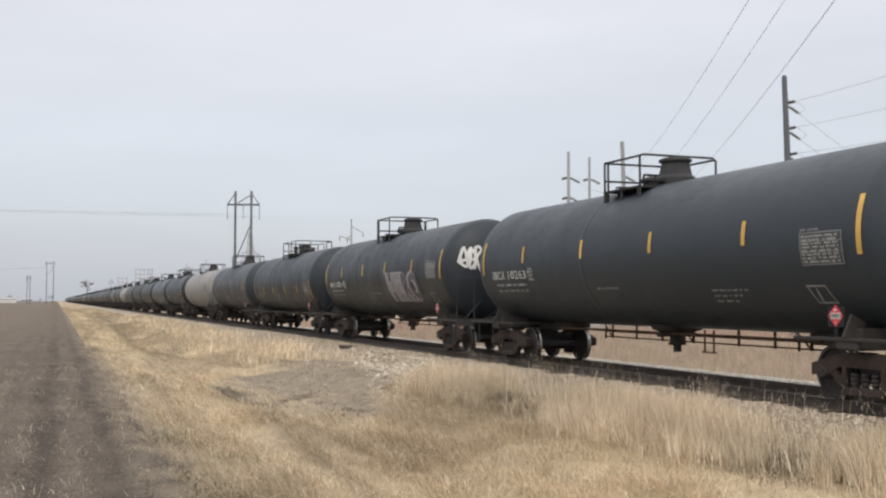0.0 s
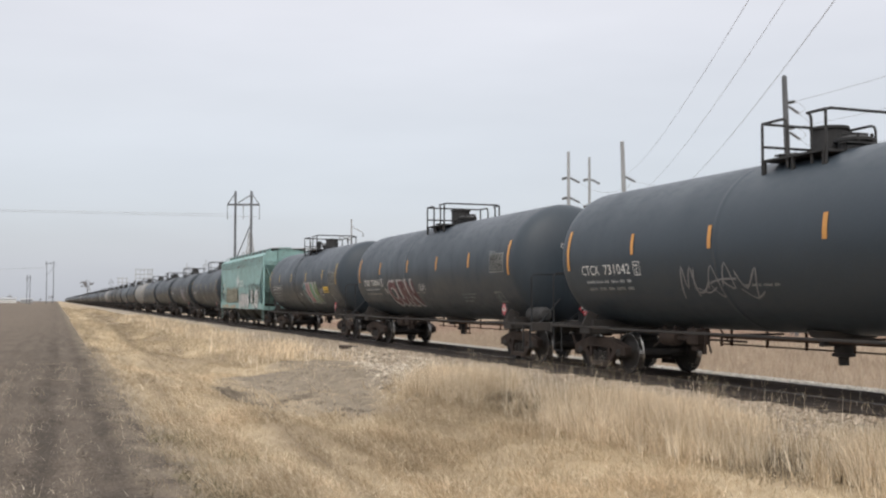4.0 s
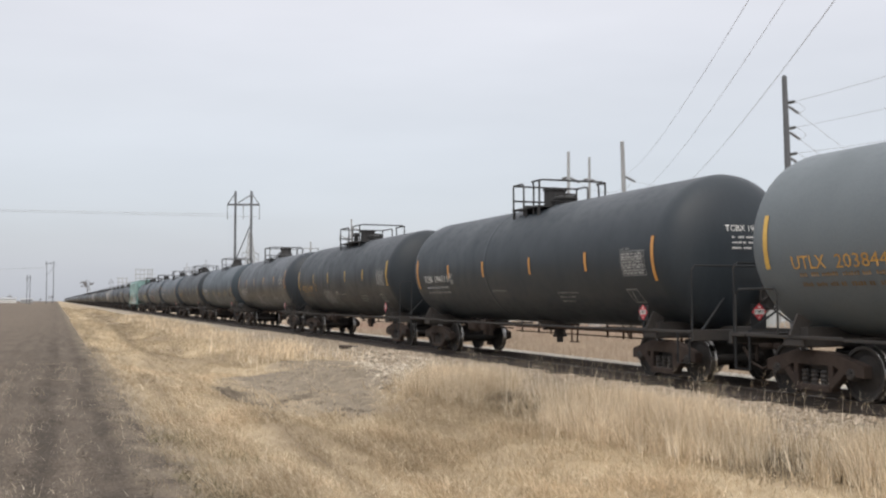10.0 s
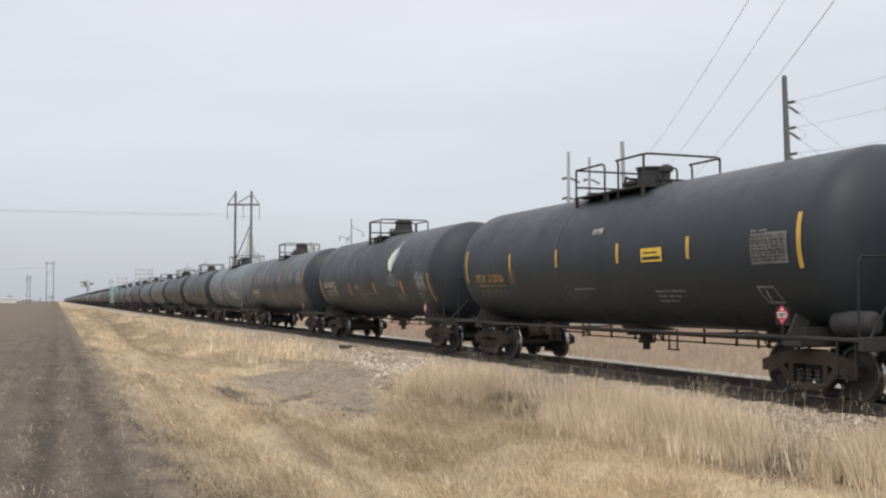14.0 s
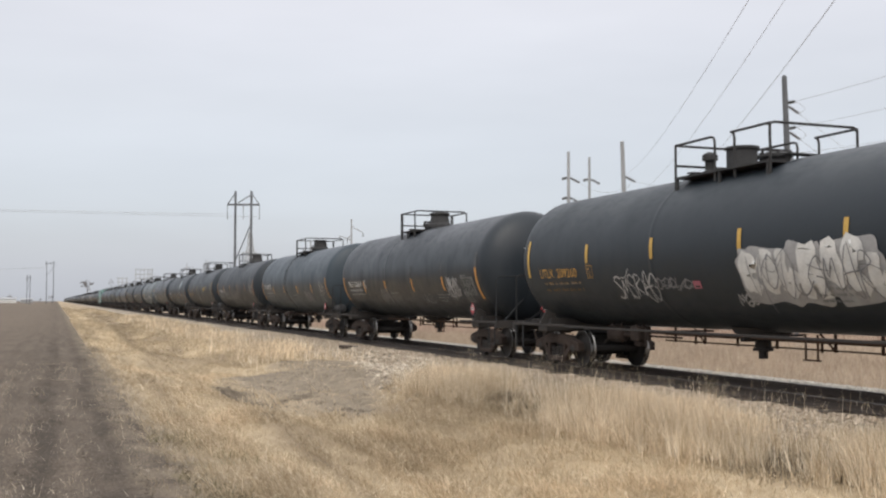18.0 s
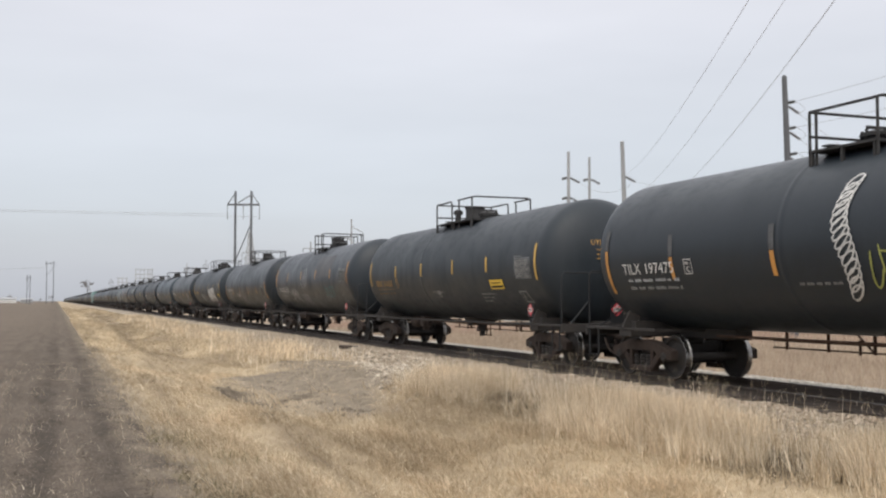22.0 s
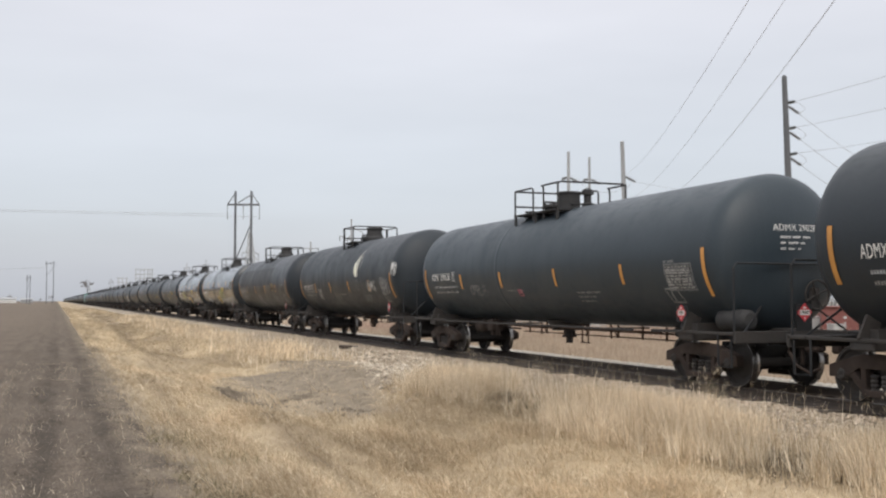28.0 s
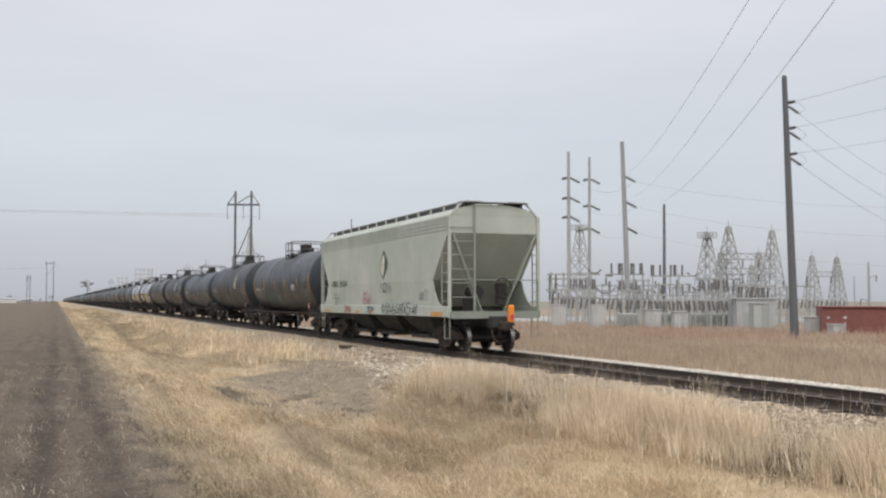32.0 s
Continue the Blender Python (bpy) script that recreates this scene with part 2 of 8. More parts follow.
DULL = surface("dusty_reflector", (0.10, 0.105, 0.11), 0.8, second=(0.06, 0.062, 0.066))
WOODPOLE = surface("weathered_pole_wood", (0.104, 0.112, 0.124), 0.85, second=(0.140, 0.148, 0.160), scale=2, grain=18, stretch=(6, 6, 0.3))
STEELPOLE = surface("galvanised_pole", (0.34, 0.35, 0.36), 0.7, 0.0, second=(0.28, 0.285, 0.29), scale=1.5, stretch=(1, 1, 0.2))
LATTICE = surface("galvanised_lattice", (0.36, 0.37, 0.365), 0.6, second=(0.29, 0.295, 0.29))
INSULATOR = surface("grey_brown_porcelain", (0.10, 0.098, 0.098), 0.35, second=(0.13, 0.125, 0.12))
WIRE = plain("aluminium_wire", (0.34, 0.345, 0.35), 0.6)
STONE = island_material("ballast_stone", (0.30, 0.248, 0.188), (0.45, 0.375, 0.292), (0.62, 0.53, 0.425), low=0.9)
FARSTONE = island_material("clean_ballast_stone", (0.36, 0.335, 0.295), (0.51, 0.475, 0.42), (0.67, 0.63, 0.565), low=0.95)
SPILL = island_material("spilled_stone", (0.22, 0.188, 0.148), (0.42, 0.36, 0.285), (0.66, 0.585, 0.47), low=0.9)


def ballast_material():
    """Pale crushed stone, fouled dark with soot and grease between and just outside the rails."""
    m, nt, bsdf = nodes_of("ballast_bed_fouled")
    x, y = by_x(nt)
    fine, broad = noise_at(nt, 16, 4), noise_at(nt, 2.5, 5)
    col = mixed(nt, span(nt, broad, 0.35, 0.68), (0.40, 0.34, 0.265), (0.28, 0.235, 0.18))
    col = mixed(nt, span(nt, fine, 0.3, 0.7, 0.0, 0.5), col, (0.19, 0.165, 0.13))
    off = added(nt, added(nt, x, -AXIS), span(nt, noise_at(nt, 1.5, 4), 0.2, 0.8, -0.25, 0.25))
    foul = span(nt, added(nt, off, off, "MULTIPLY"), 0.9, 1.9, 0.9, 0.0)
    col = mixed(nt, foul, col, mixed(nt, span(nt, fine, 0.35, 0.65), (0.060, 0.050, 0.043), (0.115, 0.096, 0.080)))
    nt.links.new(col, bsdf.inputs["Base Color"])
    bsdf.inputs["Roughness"].default_value = 0.95
    bumped(nt, bsdf, fine, 0.8, 0.05)
    return m


FOULBED = ballast_material()
GRAVELBED = surface("ballast_bed", (0.36, 0.31, 0.245), 0.95, second=(0.24, 0.20, 0.155), scale=2.5, grain=16, bump=0.8)
STRAW = island_material("dry_grass", (0.32, 0.245, 0.155), (0.74, 0.615, 0.440), (0.97, 0.88, 0.72), thin=0.4, low=0.82)
THATCH = island_material("matted_grass", (0.35, 0.282, 0.188), (0.53, 0.436, 0.300), (0.72, 0.605, 0.450), thin=0.4, low=0.72)
PRAIRIE = island_material("dull_prairie_grass", (0.33, 0.258, 0.200), (0.43, 0.350, 0.270), (0.52, 0.440, 0.335), thin=0.4, low=0.8)
GREENISH = island_material("green_weed", (0.12, 0.120, 0.062), (0.21, 0.19, 0.105), (0.38, 0.32, 0.20))
CRUMB = island_material("soil_crumb", (0.095, 0.079, 0.063), (0.158, 0.132, 0.106), (0.23, 0.198, 0.16))
RANK = island_material("rank_red_grass", (0.34, 0.240, 0.190), (0.41, 0.300, 0.240), (0.48, 0.375, 0.30), thin=0.4, low=0.88)
LAID = island_material("laid_grass", (0.36, 0.280, 0.180), (0.66, 0.540, 0.380), (0.93, 0.81, 0.63), thin=0.35, low=0.74)
CLOD = island_material("dirt_clod", (0.065, 0.052, 0.041), (0.11, 0.09, 0.072), (0.18, 0.15, 0.12))
EARTH = island_material("earth_clod", (0.13, 0.108, 0.083), (0.22, 0.185, 0.142), (0.34, 0.29, 0.225), low=0.85)
LITTER = island_material("rotted_litter", (0.12, 0.097, 0.070), (0.20, 0.163, 0.118), (0.33, 0.27, 0.19), low=0.8)
STUBBLE = island_material("straw_stubble", (0.30, 0.25, 0.19), (0.46, 0.39, 0.30), (0.58, 0.52, 0.42))


# ---- mesh helpers ----
def mesh_from(name, verts, faces, mat, smooth=False):
    me = bpy.data.meshes.new(name)
    me.from_pydata([tuple(v) for v in verts], [], faces)
    if mat:
        me.materials.append(mat)
    if smooth:
        me.polygons.foreach_set("use_smooth", [True] * len(me.polygons))
    me.update()
    return me


def finish(name, bm, mat, smooth=None):
    me = bpy.data.meshes.new(name)
    bmesh.ops.recalc_face_normals(bm, faces=bm.faces)
    if smooth is not None:
        for f in bm.faces:
            f.smooth = True
        for e in bm.edges:
            if len(e.link_faces) == 2 and e.calc_face_angle(0) > smooth:
                e.smooth = False
    bm.to_mesh(me)
    bm.free()
    me.materials.append(mat)
    return me


def part(name, me, parent, label="", m=None):
    """Links a mesh as one object under a thing or under a part."""
    ob = new(name, me)
    ob.parent = parent
    if m is not None:
        ob.matrix_basis = m
    if label:
        tagged(ob, label)
    return ob


def thing(name, label, category, m=None, group="", kind="", me=None):
    ob = new(name, me)
    if m is not None:
        ob.matrix_basis = m
    return tagged(ob, label, category, group, kind)


def box(bm, x0, x1, y0, y1, z0, z1, bevel=0.0):
    m = Matrix.LocRotScale(((x0 + x1) / 2, (y0 + y1) / 2, (z0 + z1) / 2), None, (abs(x1 - x0), abs(y1 - y0), abs(z1 - z0)))
    made = bmesh.ops.create_cube(bm, size=1, matrix=m)["verts"]
    if bevel:
        edges = list({e for v in made for e in v.link_edges})
        bmesh.ops.bevel(bm, geom=edges, offset=bevel, segments=1, affect="EDGES")


def bar(bm, p, q, r, seg=6, r2=None):
    """A round bar from p to q."""
    p, q = Vector(p), Vector(q)
    d = q - p
    m = Matrix.Translation((p + q) / 2) @ d.to_track_quat("Z", "Y").to_matrix().to_4x4()
    bmesh.ops.create_cone(bm, cap_ends=True, segments=seg, radius1=r, radius2=r if r2 is None else r2, depth=d.length, matrix=m)


def beam(bm, p, q, w, h):
    """A square bar from p to q."""
    p, q = Vector(p), Vector(q)
    d = q - p
    m = Matrix.Translation((p + q) / 2) @ d.to_track_quat("Z", "Y").to_matrix().to_4x4() @ Matrix.Diagonal((w, h, d.length, 1))
    bmesh.ops.create_cube(bm, size=1, matrix=m)


def pipe(bm, pts, r, seg=6):
    """A bent round bar through points, in one piece."""
    pts = [Vector(p) for p in pts]
    rings = []
    side = None
    for i, p in enumerate(pts):
        d = (pts[min(i + 1, len(pts) - 1)] - pts[max(i - 1, 0)]).normalized()
        if side is None:
            side = d.orthogonal().normalized()
        side = (side - d * side.dot(d)).normalized()
        up = d.cross(side)
        rings.append([bm.verts.new(p + side * (r * math.cos(2 * math.pi * k / seg)) + up * (r * math.sin(2 * math.pi * k / seg))) for k in range(seg)])
    for a, b in zip(rings[:-1], rings[1:]):
        for k in range(seg):
            bm.faces.new((a[k], a[(k + 1) % seg], b[(k + 1) % seg], b[k]))
    bm.faces.new(list(reversed(rings[0])))
    bm.faces.new(rings[-1])


def lathe(bm, prof, axis="z", seg=16, at=(0, 0, 0)):
    """Turns a profile of (radius, height) round an axis."""
    rings = []
    for r, h in prof:
        ring = []
        for i in range(seg):
            a = 2 * math.pi * i / seg
            c, s = r * math.cos(a), r * math.sin(a)
            v = {"z": (c, s, h), "y": (c, h, s), "x": (h, c, s)}[axis]
            ring.append(bm.verts.new(Vector(v) + Vector(at)))
        rings.append(ring)
    for a, b in zip(rings[:-1], rings[1:]):
        for i in range(seg):
            bm.faces.new((a[i], a[(i + 1) % seg], b[(i + 1) % seg], b[i]))
    if prof[0][0] > 1e-4:
        bm.faces.new(list(reversed(rings[0])))
    if prof[-1][0] > 1e-4:
        bm.faces.new(rings[-1])


def slab(bm, outline, x0, x1):
    """A plate cut to an outline in the y-z plane, between two x."""
    a = [bm.verts.new((x0, y, z)) for y, z in outline]
    b = [bm.verts.new((x1, y, z)) for y, z in outline]
    bm.faces.new(a)
    bm.faces.new(list(reversed(b)))
    n = len(a)
    for i in range(n):
        bm.faces.new((a[i], b[i], b[(i + 1) % n], a[(i + 1) % n]))


# ---- ground ----
PROFILE = ((-3000, 0.55), (-400, 0.70), (-8, 0.74), (0.9, 0.75), (1.4, 0.74), (2.4, 0.63), (3.3, 0.52), (3.8, 0.38), (4.4, 0.17), (5.2, 0.08), (6.3, 0.20), (7.5, 0.38), (9.0, 0.46), (11.0, 0.50),
           (15.0, 0.42), (17.5, 0.18), (24, -0.15), (40, -0.65), (75, -0.95), (120, -1.0), (3000, -1.2))


def profile(x):
    for (x0, z0), (x1, z1) in zip(PROFILE[:-1], PROFILE[1:]):
        if x <= x1:
            k = (x - x0) / (x1 - x0)
            return z0 + (z1 - z0) * k
    return PROFILE[-1][1]


def height(x, y):
    """The lie of the land: headland, ditch with humps, the subgrade shelf, the low prairie."""
    z = profile(x)
    if -12 < x < 1.4:
        z += 0.010 * math.sin((x - 0.735) * 10.13) + 0.06 * noise.noise((x * 1.7, y * 0.8, 3.1))
    if 1.0 < x < 9.6:
        k = min(1.0, (x - 1.0) / 1.5) * min(1.0, max(0.0, (9.8 - x) / 1.2)) * (1 - 0.85 * bell_at(x, y, 4.6, 25.6, 1.0, 3.5))
        z += k * (0.30 * noise.noise((x * 0.50, y * 0.20, 1.7)) + 0.10 * noise.noise((x * 1.6, y * 0.8, 5.2)))
    # a spill of dirt and stone on the bank
    d = ((x - 8.2) / 2.6) ** 2 + ((y - 28.5) / 7.0) ** 2
    z += 0.16 * math.exp(-d * 1.6)
    if 1.0 < x < 10.0 and 5 < y < 160:
        # the old rut that follows the ditch, the scoured hole at its end and the turf lip before it
        z -= 0.10 * math.exp(-((x - rut_line(y)) / (0.28 + 0.004 * y)) ** 2) * min(1.0, max(0.0, (y - 21) / 4))
        z -= 0.12 * math.exp(-((x - 4.5) / 0.5) ** 2 - ((y - 26.0) / 2.6) ** 2)
        k = max(0.0, min(1.0, (25.0 - y) / 5.0))
        z += 0.13 * math.exp(-((x - 5.5 - 0.9 * k) / 0.55) ** 2 - ((y - 22.2) / 2.6) ** 2)
        z -= 0.10 * math.exp(-((x - 9.2) / 0.8) ** 2 - ((y - 11.3) / 0.9) ** 2)
    if x > 16:
        z += min(1.0, (x - 16) / 6) * 0.10 * noise.noise((x * 0.2, y * 0.2, 9.0))
    return z


def rut_line(y):
    return float(np.interp(y, (10, 20, 25, 32, 47, 86, 146), (5.2, 4.6, 3.8, 3.3, 3.5, 4.9, 6.1)))


def bell_at(x, y, cx, cy, rx, ry):
    return math.exp(-((x - cx) / rx) ** 2 - ((y - cy) / ry) ** 2)


def lie(x, y):
    """How pale the dry grass lies, 0 to 1: mats, the ruts beside the track with their shade painted in, duller turf in
    the hollow ground.
    """
    v = 0.52 + 0.62 * noise.noise((x * 0.55, y * 0.22, 3.7)) + 0.42 * noise.noise((x * 1.9, y * 0.10, 8.8)) + 0.30 * noise.noise((x * 2.6, y * 1.3, 1.9))
    if 0 < x < 12 and y < 200:
        v += 0.30 * math.exp(-((x - 2.5) / 0.7) ** 2) * min(1.0, max(0.3, (y - 12) / 12))
        # shade of the ditch edge, put into the grass tone along the rut
        v -= 0.55 * math.exp(-((x - rut_line(y)) / (0.32 + 0.004 * y)) ** 2) * min(1.0, max(0.0, (y - 20) / 4))
        v -= 0.22 * math.exp(-((x - 2.05) / 0.16) ** 2)
        v -= 0.06 * bell_at(x, y, 5.6, 14.5, 1.5, 4.5) + 0.60 * bell_at(x, y, 1.5, 11.0, 0.70, 4.0)
        v += 0.35 * bell_at(x, y, 5.8, 22.0, 0.6, 2.6) + 0.28 * bell_at(x, y, 7.4, 13.0, 1.3, 4.5) + 0.15 * bell_at(x, y, 3.6, 12.5, 1.6, 5.0)
        # brown litter and clump-foot shade, both darkening the tone here
        v -= 0.60 * (bell_at(x, y, 9.2, 19.0, 0.9, 1.3) + bell_at(x, y, 9.1, 11.1, 0.75, 1.0))
        v += 0.30 * bell_at(x, y, 9.0, 42.0, 1.6, 8.0)
    return max(0.0, min(1.0, v))


def bare(x, y):
    """1 on the dirt and stone spill, 0 away from it."""
    k = (x - 7.4) / 2.9
    d = k * k + ((y - 29.5 - 2.6 * k) / 6.6) ** 2
    d += 0.8 * noise.noise((x * 0.55, y * 0.3, 4.0)) + 0.65 * noise.noise((x * 1.6, y * 0.9, 14.0))
    return max(0.0, min(1.0, 1.35 - 0.85 * d))


def dark_hollow(x, y):
    """1 in the scoured hole and the litter hollows: dark dirt, litter and painted clump-foot shade."""
    v = 1.4 * bell_at(x, y, 4.4, 26.8, 0.42, 2.6) + 1.4 * bell_at(x, y, 4.65, 23.9, 0.42, 1.2) + 0.8 * bell_at(x, y, 5.7, 25.5, 0.7, 0.5) + 0.7 * bell_at(x, y, 6.3, 22.3, 0.45, 1.0) + 0.8 * bell_at(x, y, 3.6, 17.9, 0.28, 0.6) + 0.55 * bell_at(x, y, 9.2, 19.0, 0.7, 1.0) + 0.95 * bell_at(x, y, 9.0, 11.0, 0.70, 1.0)
    return max(0.0, min(1.0, v))


def zones(me, spots):
    """Writes the lie of the cover onto a mesh, one colour for each vertex."""
    layer = me.color_attributes.new("zone", "FLOAT_COLOR", "POINT")
    layer.data.foreach_set("color", np.asarray(spots, dtype=np.float32).ravel())


def steps(*spans):
    out = []
    for a, b, d in spans:
        n = max(1, round((b - a) / d))
        out += [a + (b - a) * i / n for i in range(n)]
    return out + [spans[-1][1]]


def ground():
    xs = steps((-3000, -400, 650), (-400, -60, 60), (-60, -12, 6), (-12, -4, 0.6), (-4, 10, 0.25), (10, 18, 1.0), (18, 60, 3), (60, 200, 14), (200, 3000, 400))
    ys = steps((-700, -10, 46), (-10, 4, 2), (4, 34, 0.3), (34, 80, 1.0), (80, 200, 4), (200, 600, 25), (600, 4600, 400))
    verts = [(x, y, height(x, y)) for y in ys for x in xs]
    w = len(xs)
    faces = [(j * w + i, j * w + i + 1, (j + 1) * w + i + 1, (j + 1) * w + i) for j in range(len(ys) - 1) for i in range(w - 1)]
    me = mesh_from("ground", verts, faces, ground_material(), True)
    near = lambda x, y: 0 < x < 12 and 0 < y < 200
    zones(me, [(lie(x, y), bare(x, y) if near(x, y) else 0.0, dark_hollow(x, y) if near(x, y) else 0.0, 1.0) for x, y, z in verts])
    return thing("ground", "tilled brown field, dry grass ditch and dull prairie", "ground", kind="structure", me=me)


ground()

Y0, Y1 = -620.0, 2600.0


def ballast():
    """The stone bed: a flat crown with shoulders that run down to the subgrade on both sides."""
    xs = [-4.0, -3.4, -2.9, -2.3, -1.75, -1.5, -0.75, 0.0, 0.75, 1.5, 1.75, 2.3, 2.9, 3.4, 4.0]
    zs = [0.36, 0.46, 0.56, 0.69, 0.79, 0.815, 0.80, 0.80, 0.80, 0.825, 0.83, 0.825, 0.79, 0.58, 0.26]
    ys = steps((-620, -20, 60), (-20, 6, 4), (6, 45, 0.35), (45, 120, 2), (120, 400, 15), (400, 2600, 150))
    verts = []
    for y in ys:
        for i, (x, z) in enumerate(zip(xs, zs)):
            n = 0.04 * noise.noise((x * 2.3, y * 1.3, 0.4)) + (0.10 * noise.noise((x, y * 0.35, 2.0)) if i in (0, 1, 2, 12, 13, 14) else 0)
            verts.append((AXIS + x, y, z + n))
    w = len(xs)
    faces = [(j * w + i, j * w + i + 1, (j + 1) * w + i + 1, (j + 1) * w + i) for j in range(len(ys) - 1) for i in range(w - 1)]
    return thing("ballast", "bed of pale crushed stone under the railway track", "ballast", kind="structure", me=mesh_from("ballast", verts, faces, FOULBED, True))


ballast()


def track():
    root = thing("railway_track", "single railway track with rusty rails on dark wooden ties", "railway track", kind="structure")
    prof = ((-0.075, 0), (0.075, 0), (0.075, 0.012), (0.02, 0.03), (0.010, 0.05), (0.010, 0.125), (0.036, 0.140), (0.036, 0.168), (0.030, 0.172), (-0.030, 0.172),
            (-0.036, 0.168), (-0.036, 0.140), (-0.010, 0.125), (-0.010, 0.05), (-0.02, 0.03), (-0.075, 0.012))
    n = len(prof)
    for side in (-1, 1):
        verts = [(AXIS + side * 0.753 + x, y, RAIL - 0.172 + z) for y in (Y0, Y1) for x, z in prof]
        faces = [(i, (i + 1) % n, n + (i + 1) % n, n + i) for i in range(n)]
        me = mesh_from("rail", verts, faces, RAILSTEEL)
        me.materials.append(RAILTOP)
        for p in me.polygons:
            if p.center.z > RAIL - 0.003:
                p.material_index = 1
        part("rail", me, root)
    bm = bmesh.new()
    box(bm, -1.29, 1.29, -0.115, 0.115, -0.18, 0.0, 0.012)
    tie = finish("tie", bm, TIEWOOD)
    count = 240
    for i in range(count):
        y = 4.0 + i * 0.53
        part("tie", tie, root, m=pose(AXIS + random.uniform(-0.04, 0.04), y + random.uniform(-0.03, 0.03), RAIL - 0.166 + random.uniform(-0.012, 0.004), 0, 0, random.uniform(-1, 1)))
    bm = bmesh.new()
    y = 4.0 + count * 0.53
    while y < 420:
        box(bm, AXIS - 1.29, AXIS + 1.29, y - 0.115, y + 0.115, RAIL - 0.34, RAIL - 0.168)
        y += 0.53
    tagged(part("ties_far", finish("ties_far", bm, TIEWOOD), root), kind="stuff")
    return root


track()


# ---- loose cover: stones, crumbs, grass ----
def scatter_mesh(name, mat, verts, faces, label, category, per):
    me = bpy.data.meshes.new(name)
    v = np.asarray(verts, dtype=np.float32).reshape(-1, 3)
    f = np.asarray(faces, dtype=np.int32)
    me.vertices.add(len(v))
    me.vertices.foreach_set("co", v.ravel())
    me.loops.add(f.size)
    me.loops.foreach_set("vertex_index", f.ravel())
    me.polygons.add(len(f))
    me.polygons.foreach_set("loop_start", np.arange(0, f.size, f.shape[1], dtype=np.int32))
    me.polygons.foreach_set("loop_total", np.full(len(f), f.shape[1], dtype=np.int32))
    me.materials.append(mat)
    me.update(calc_edges=True)
    first = v.reshape(-1, per, 3)[:, 0]
    tone = np.array([lie(x, y) for x, y in first[:, :2].astype(float)], dtype=np.float32)
    zones(me, np.repeat(np.stack([tone, tone * 0, tone * 0, tone * 0 + 1], 1), per, 0))
    return thing(name, label, category, kind="stuff", me=me)


OCTA_V = np.array([(1, 0, 0), (-1, 0, 0), (0, 1, 0), (0, -1, 0), (0, 0, 1), (0, 0, -1)], dtype=np.float32)
OCTA_F = np.array([(0, 2, 4), (2, 1, 4), (1, 3, 4), (3, 0, 4), (2, 0, 5), (1, 2, 5), (3, 1, 5), (0, 3, 5)], dtype=np.int32)


def lumps(name, mat, places, sizes, label, category, flat=0.6, seed=1):
    """Angular lumps: squashed, turned octahedra with jittered corners."""
    rng = np.random.default_rng(seed)
    p = np.asarray(places, dtype=np.float32)
    n = len(p)
    v = OCTA_V[None] * (1 + rng.uniform(-0.35, 0.35, (n, 6, 3)))
    v = v * np.asarray(sizes)[:, None, None] * np.array([1, 1, flat])
    a = rng.uniform(0, 6.283, n)
    c, s = np.cos(a)[:, None], np.sin(a)[:, None]
    v = np.stack([v[..., 0] * c - v[..., 1] * s, v[..., 0] * s + v[..., 1] * c, v[..., 2] + 0.35 * v[..., 0]], -1) + p[:, None]
    f = OCTA_F[None] + (np.arange(n) * 6)[:, None, None]
    return scatter_mesh(name, mat, v, f.reshape(-1, 3), label, category, 6)


def blades(name, mat, places, heights, widths, label, category, lean=0.35, seed=1, wind=(0.0, 0.0), droop=0.5, aim=None):
    """Grass blades of two bent pieces each, leaning and drooping in their own directions."""
    rng = np.random.default_rng(seed)
    p = np.asarray(places, dtype=np.float32)
    n = len(p)
    h, w = np.asarray(heights)[:, None], np.asarray(widths)[:, None]
    a = rng.uniform(0, 6.283, n)[:, None]
    b = rng.uniform(0, 6.283, n)[:, None]
    k = np.abs(rng.normal(0, lean, n))[:, None]
    if aim is not None:
        a = np.asarray(aim)[:, None] + rng.normal(0, 0.5, n)[:, None]
    dx, dy = np.cos(a) * k + wind[0], np.sin(a) * k + wind[1]
    sx, sy = np.cos(b) * w * 0.5, np.sin(b) * w * 0.5
    q = 1.0 / np.sqrt(1 + dx * dx + dy * dy)
    zero = np.zeros_like(h)
    mid = np.concatenate([dx * h * 0.55 * q, dy * h * 0.55 * q, h * 0.55 * q], 1)
    tip = np.concatenate([dx * h * (1 + droop) * q, dy * h * (1 + droop) * q, h * q * (1 - 0.25 * droop * k)], 1)
    side = np.concatenate([sx, sy, zero], 1)
    v = np.stack([p - side, p + side, p + mid + side * 0.8, p + mid - side * 0.8, p + tip], 1)
    i = (np.arange(n) * 5)[:, None]
    f = np.concatenate([i + np.array([[0, 1, 2]]), i + np.array([[0, 2, 3]]), i + np.array([[3, 2, 4]])], 0)
    return scatter_mesh(name, mat, v, f, label, category, 5)


def sow(rng, n, x0, x1, y0, y1, keep=None):
    """Places on the ground, thinned by keep(x, y)."""
    out = []
    xs, ys = rng.uniform(x0, x1, n), rng.uniform(y0, y1, n)
    for x, y in zip(xs, ys):
        if keep is None or keep(x, y) > rng.random():
            out.append((x, y, height(x, y) - 0.015))
    return out


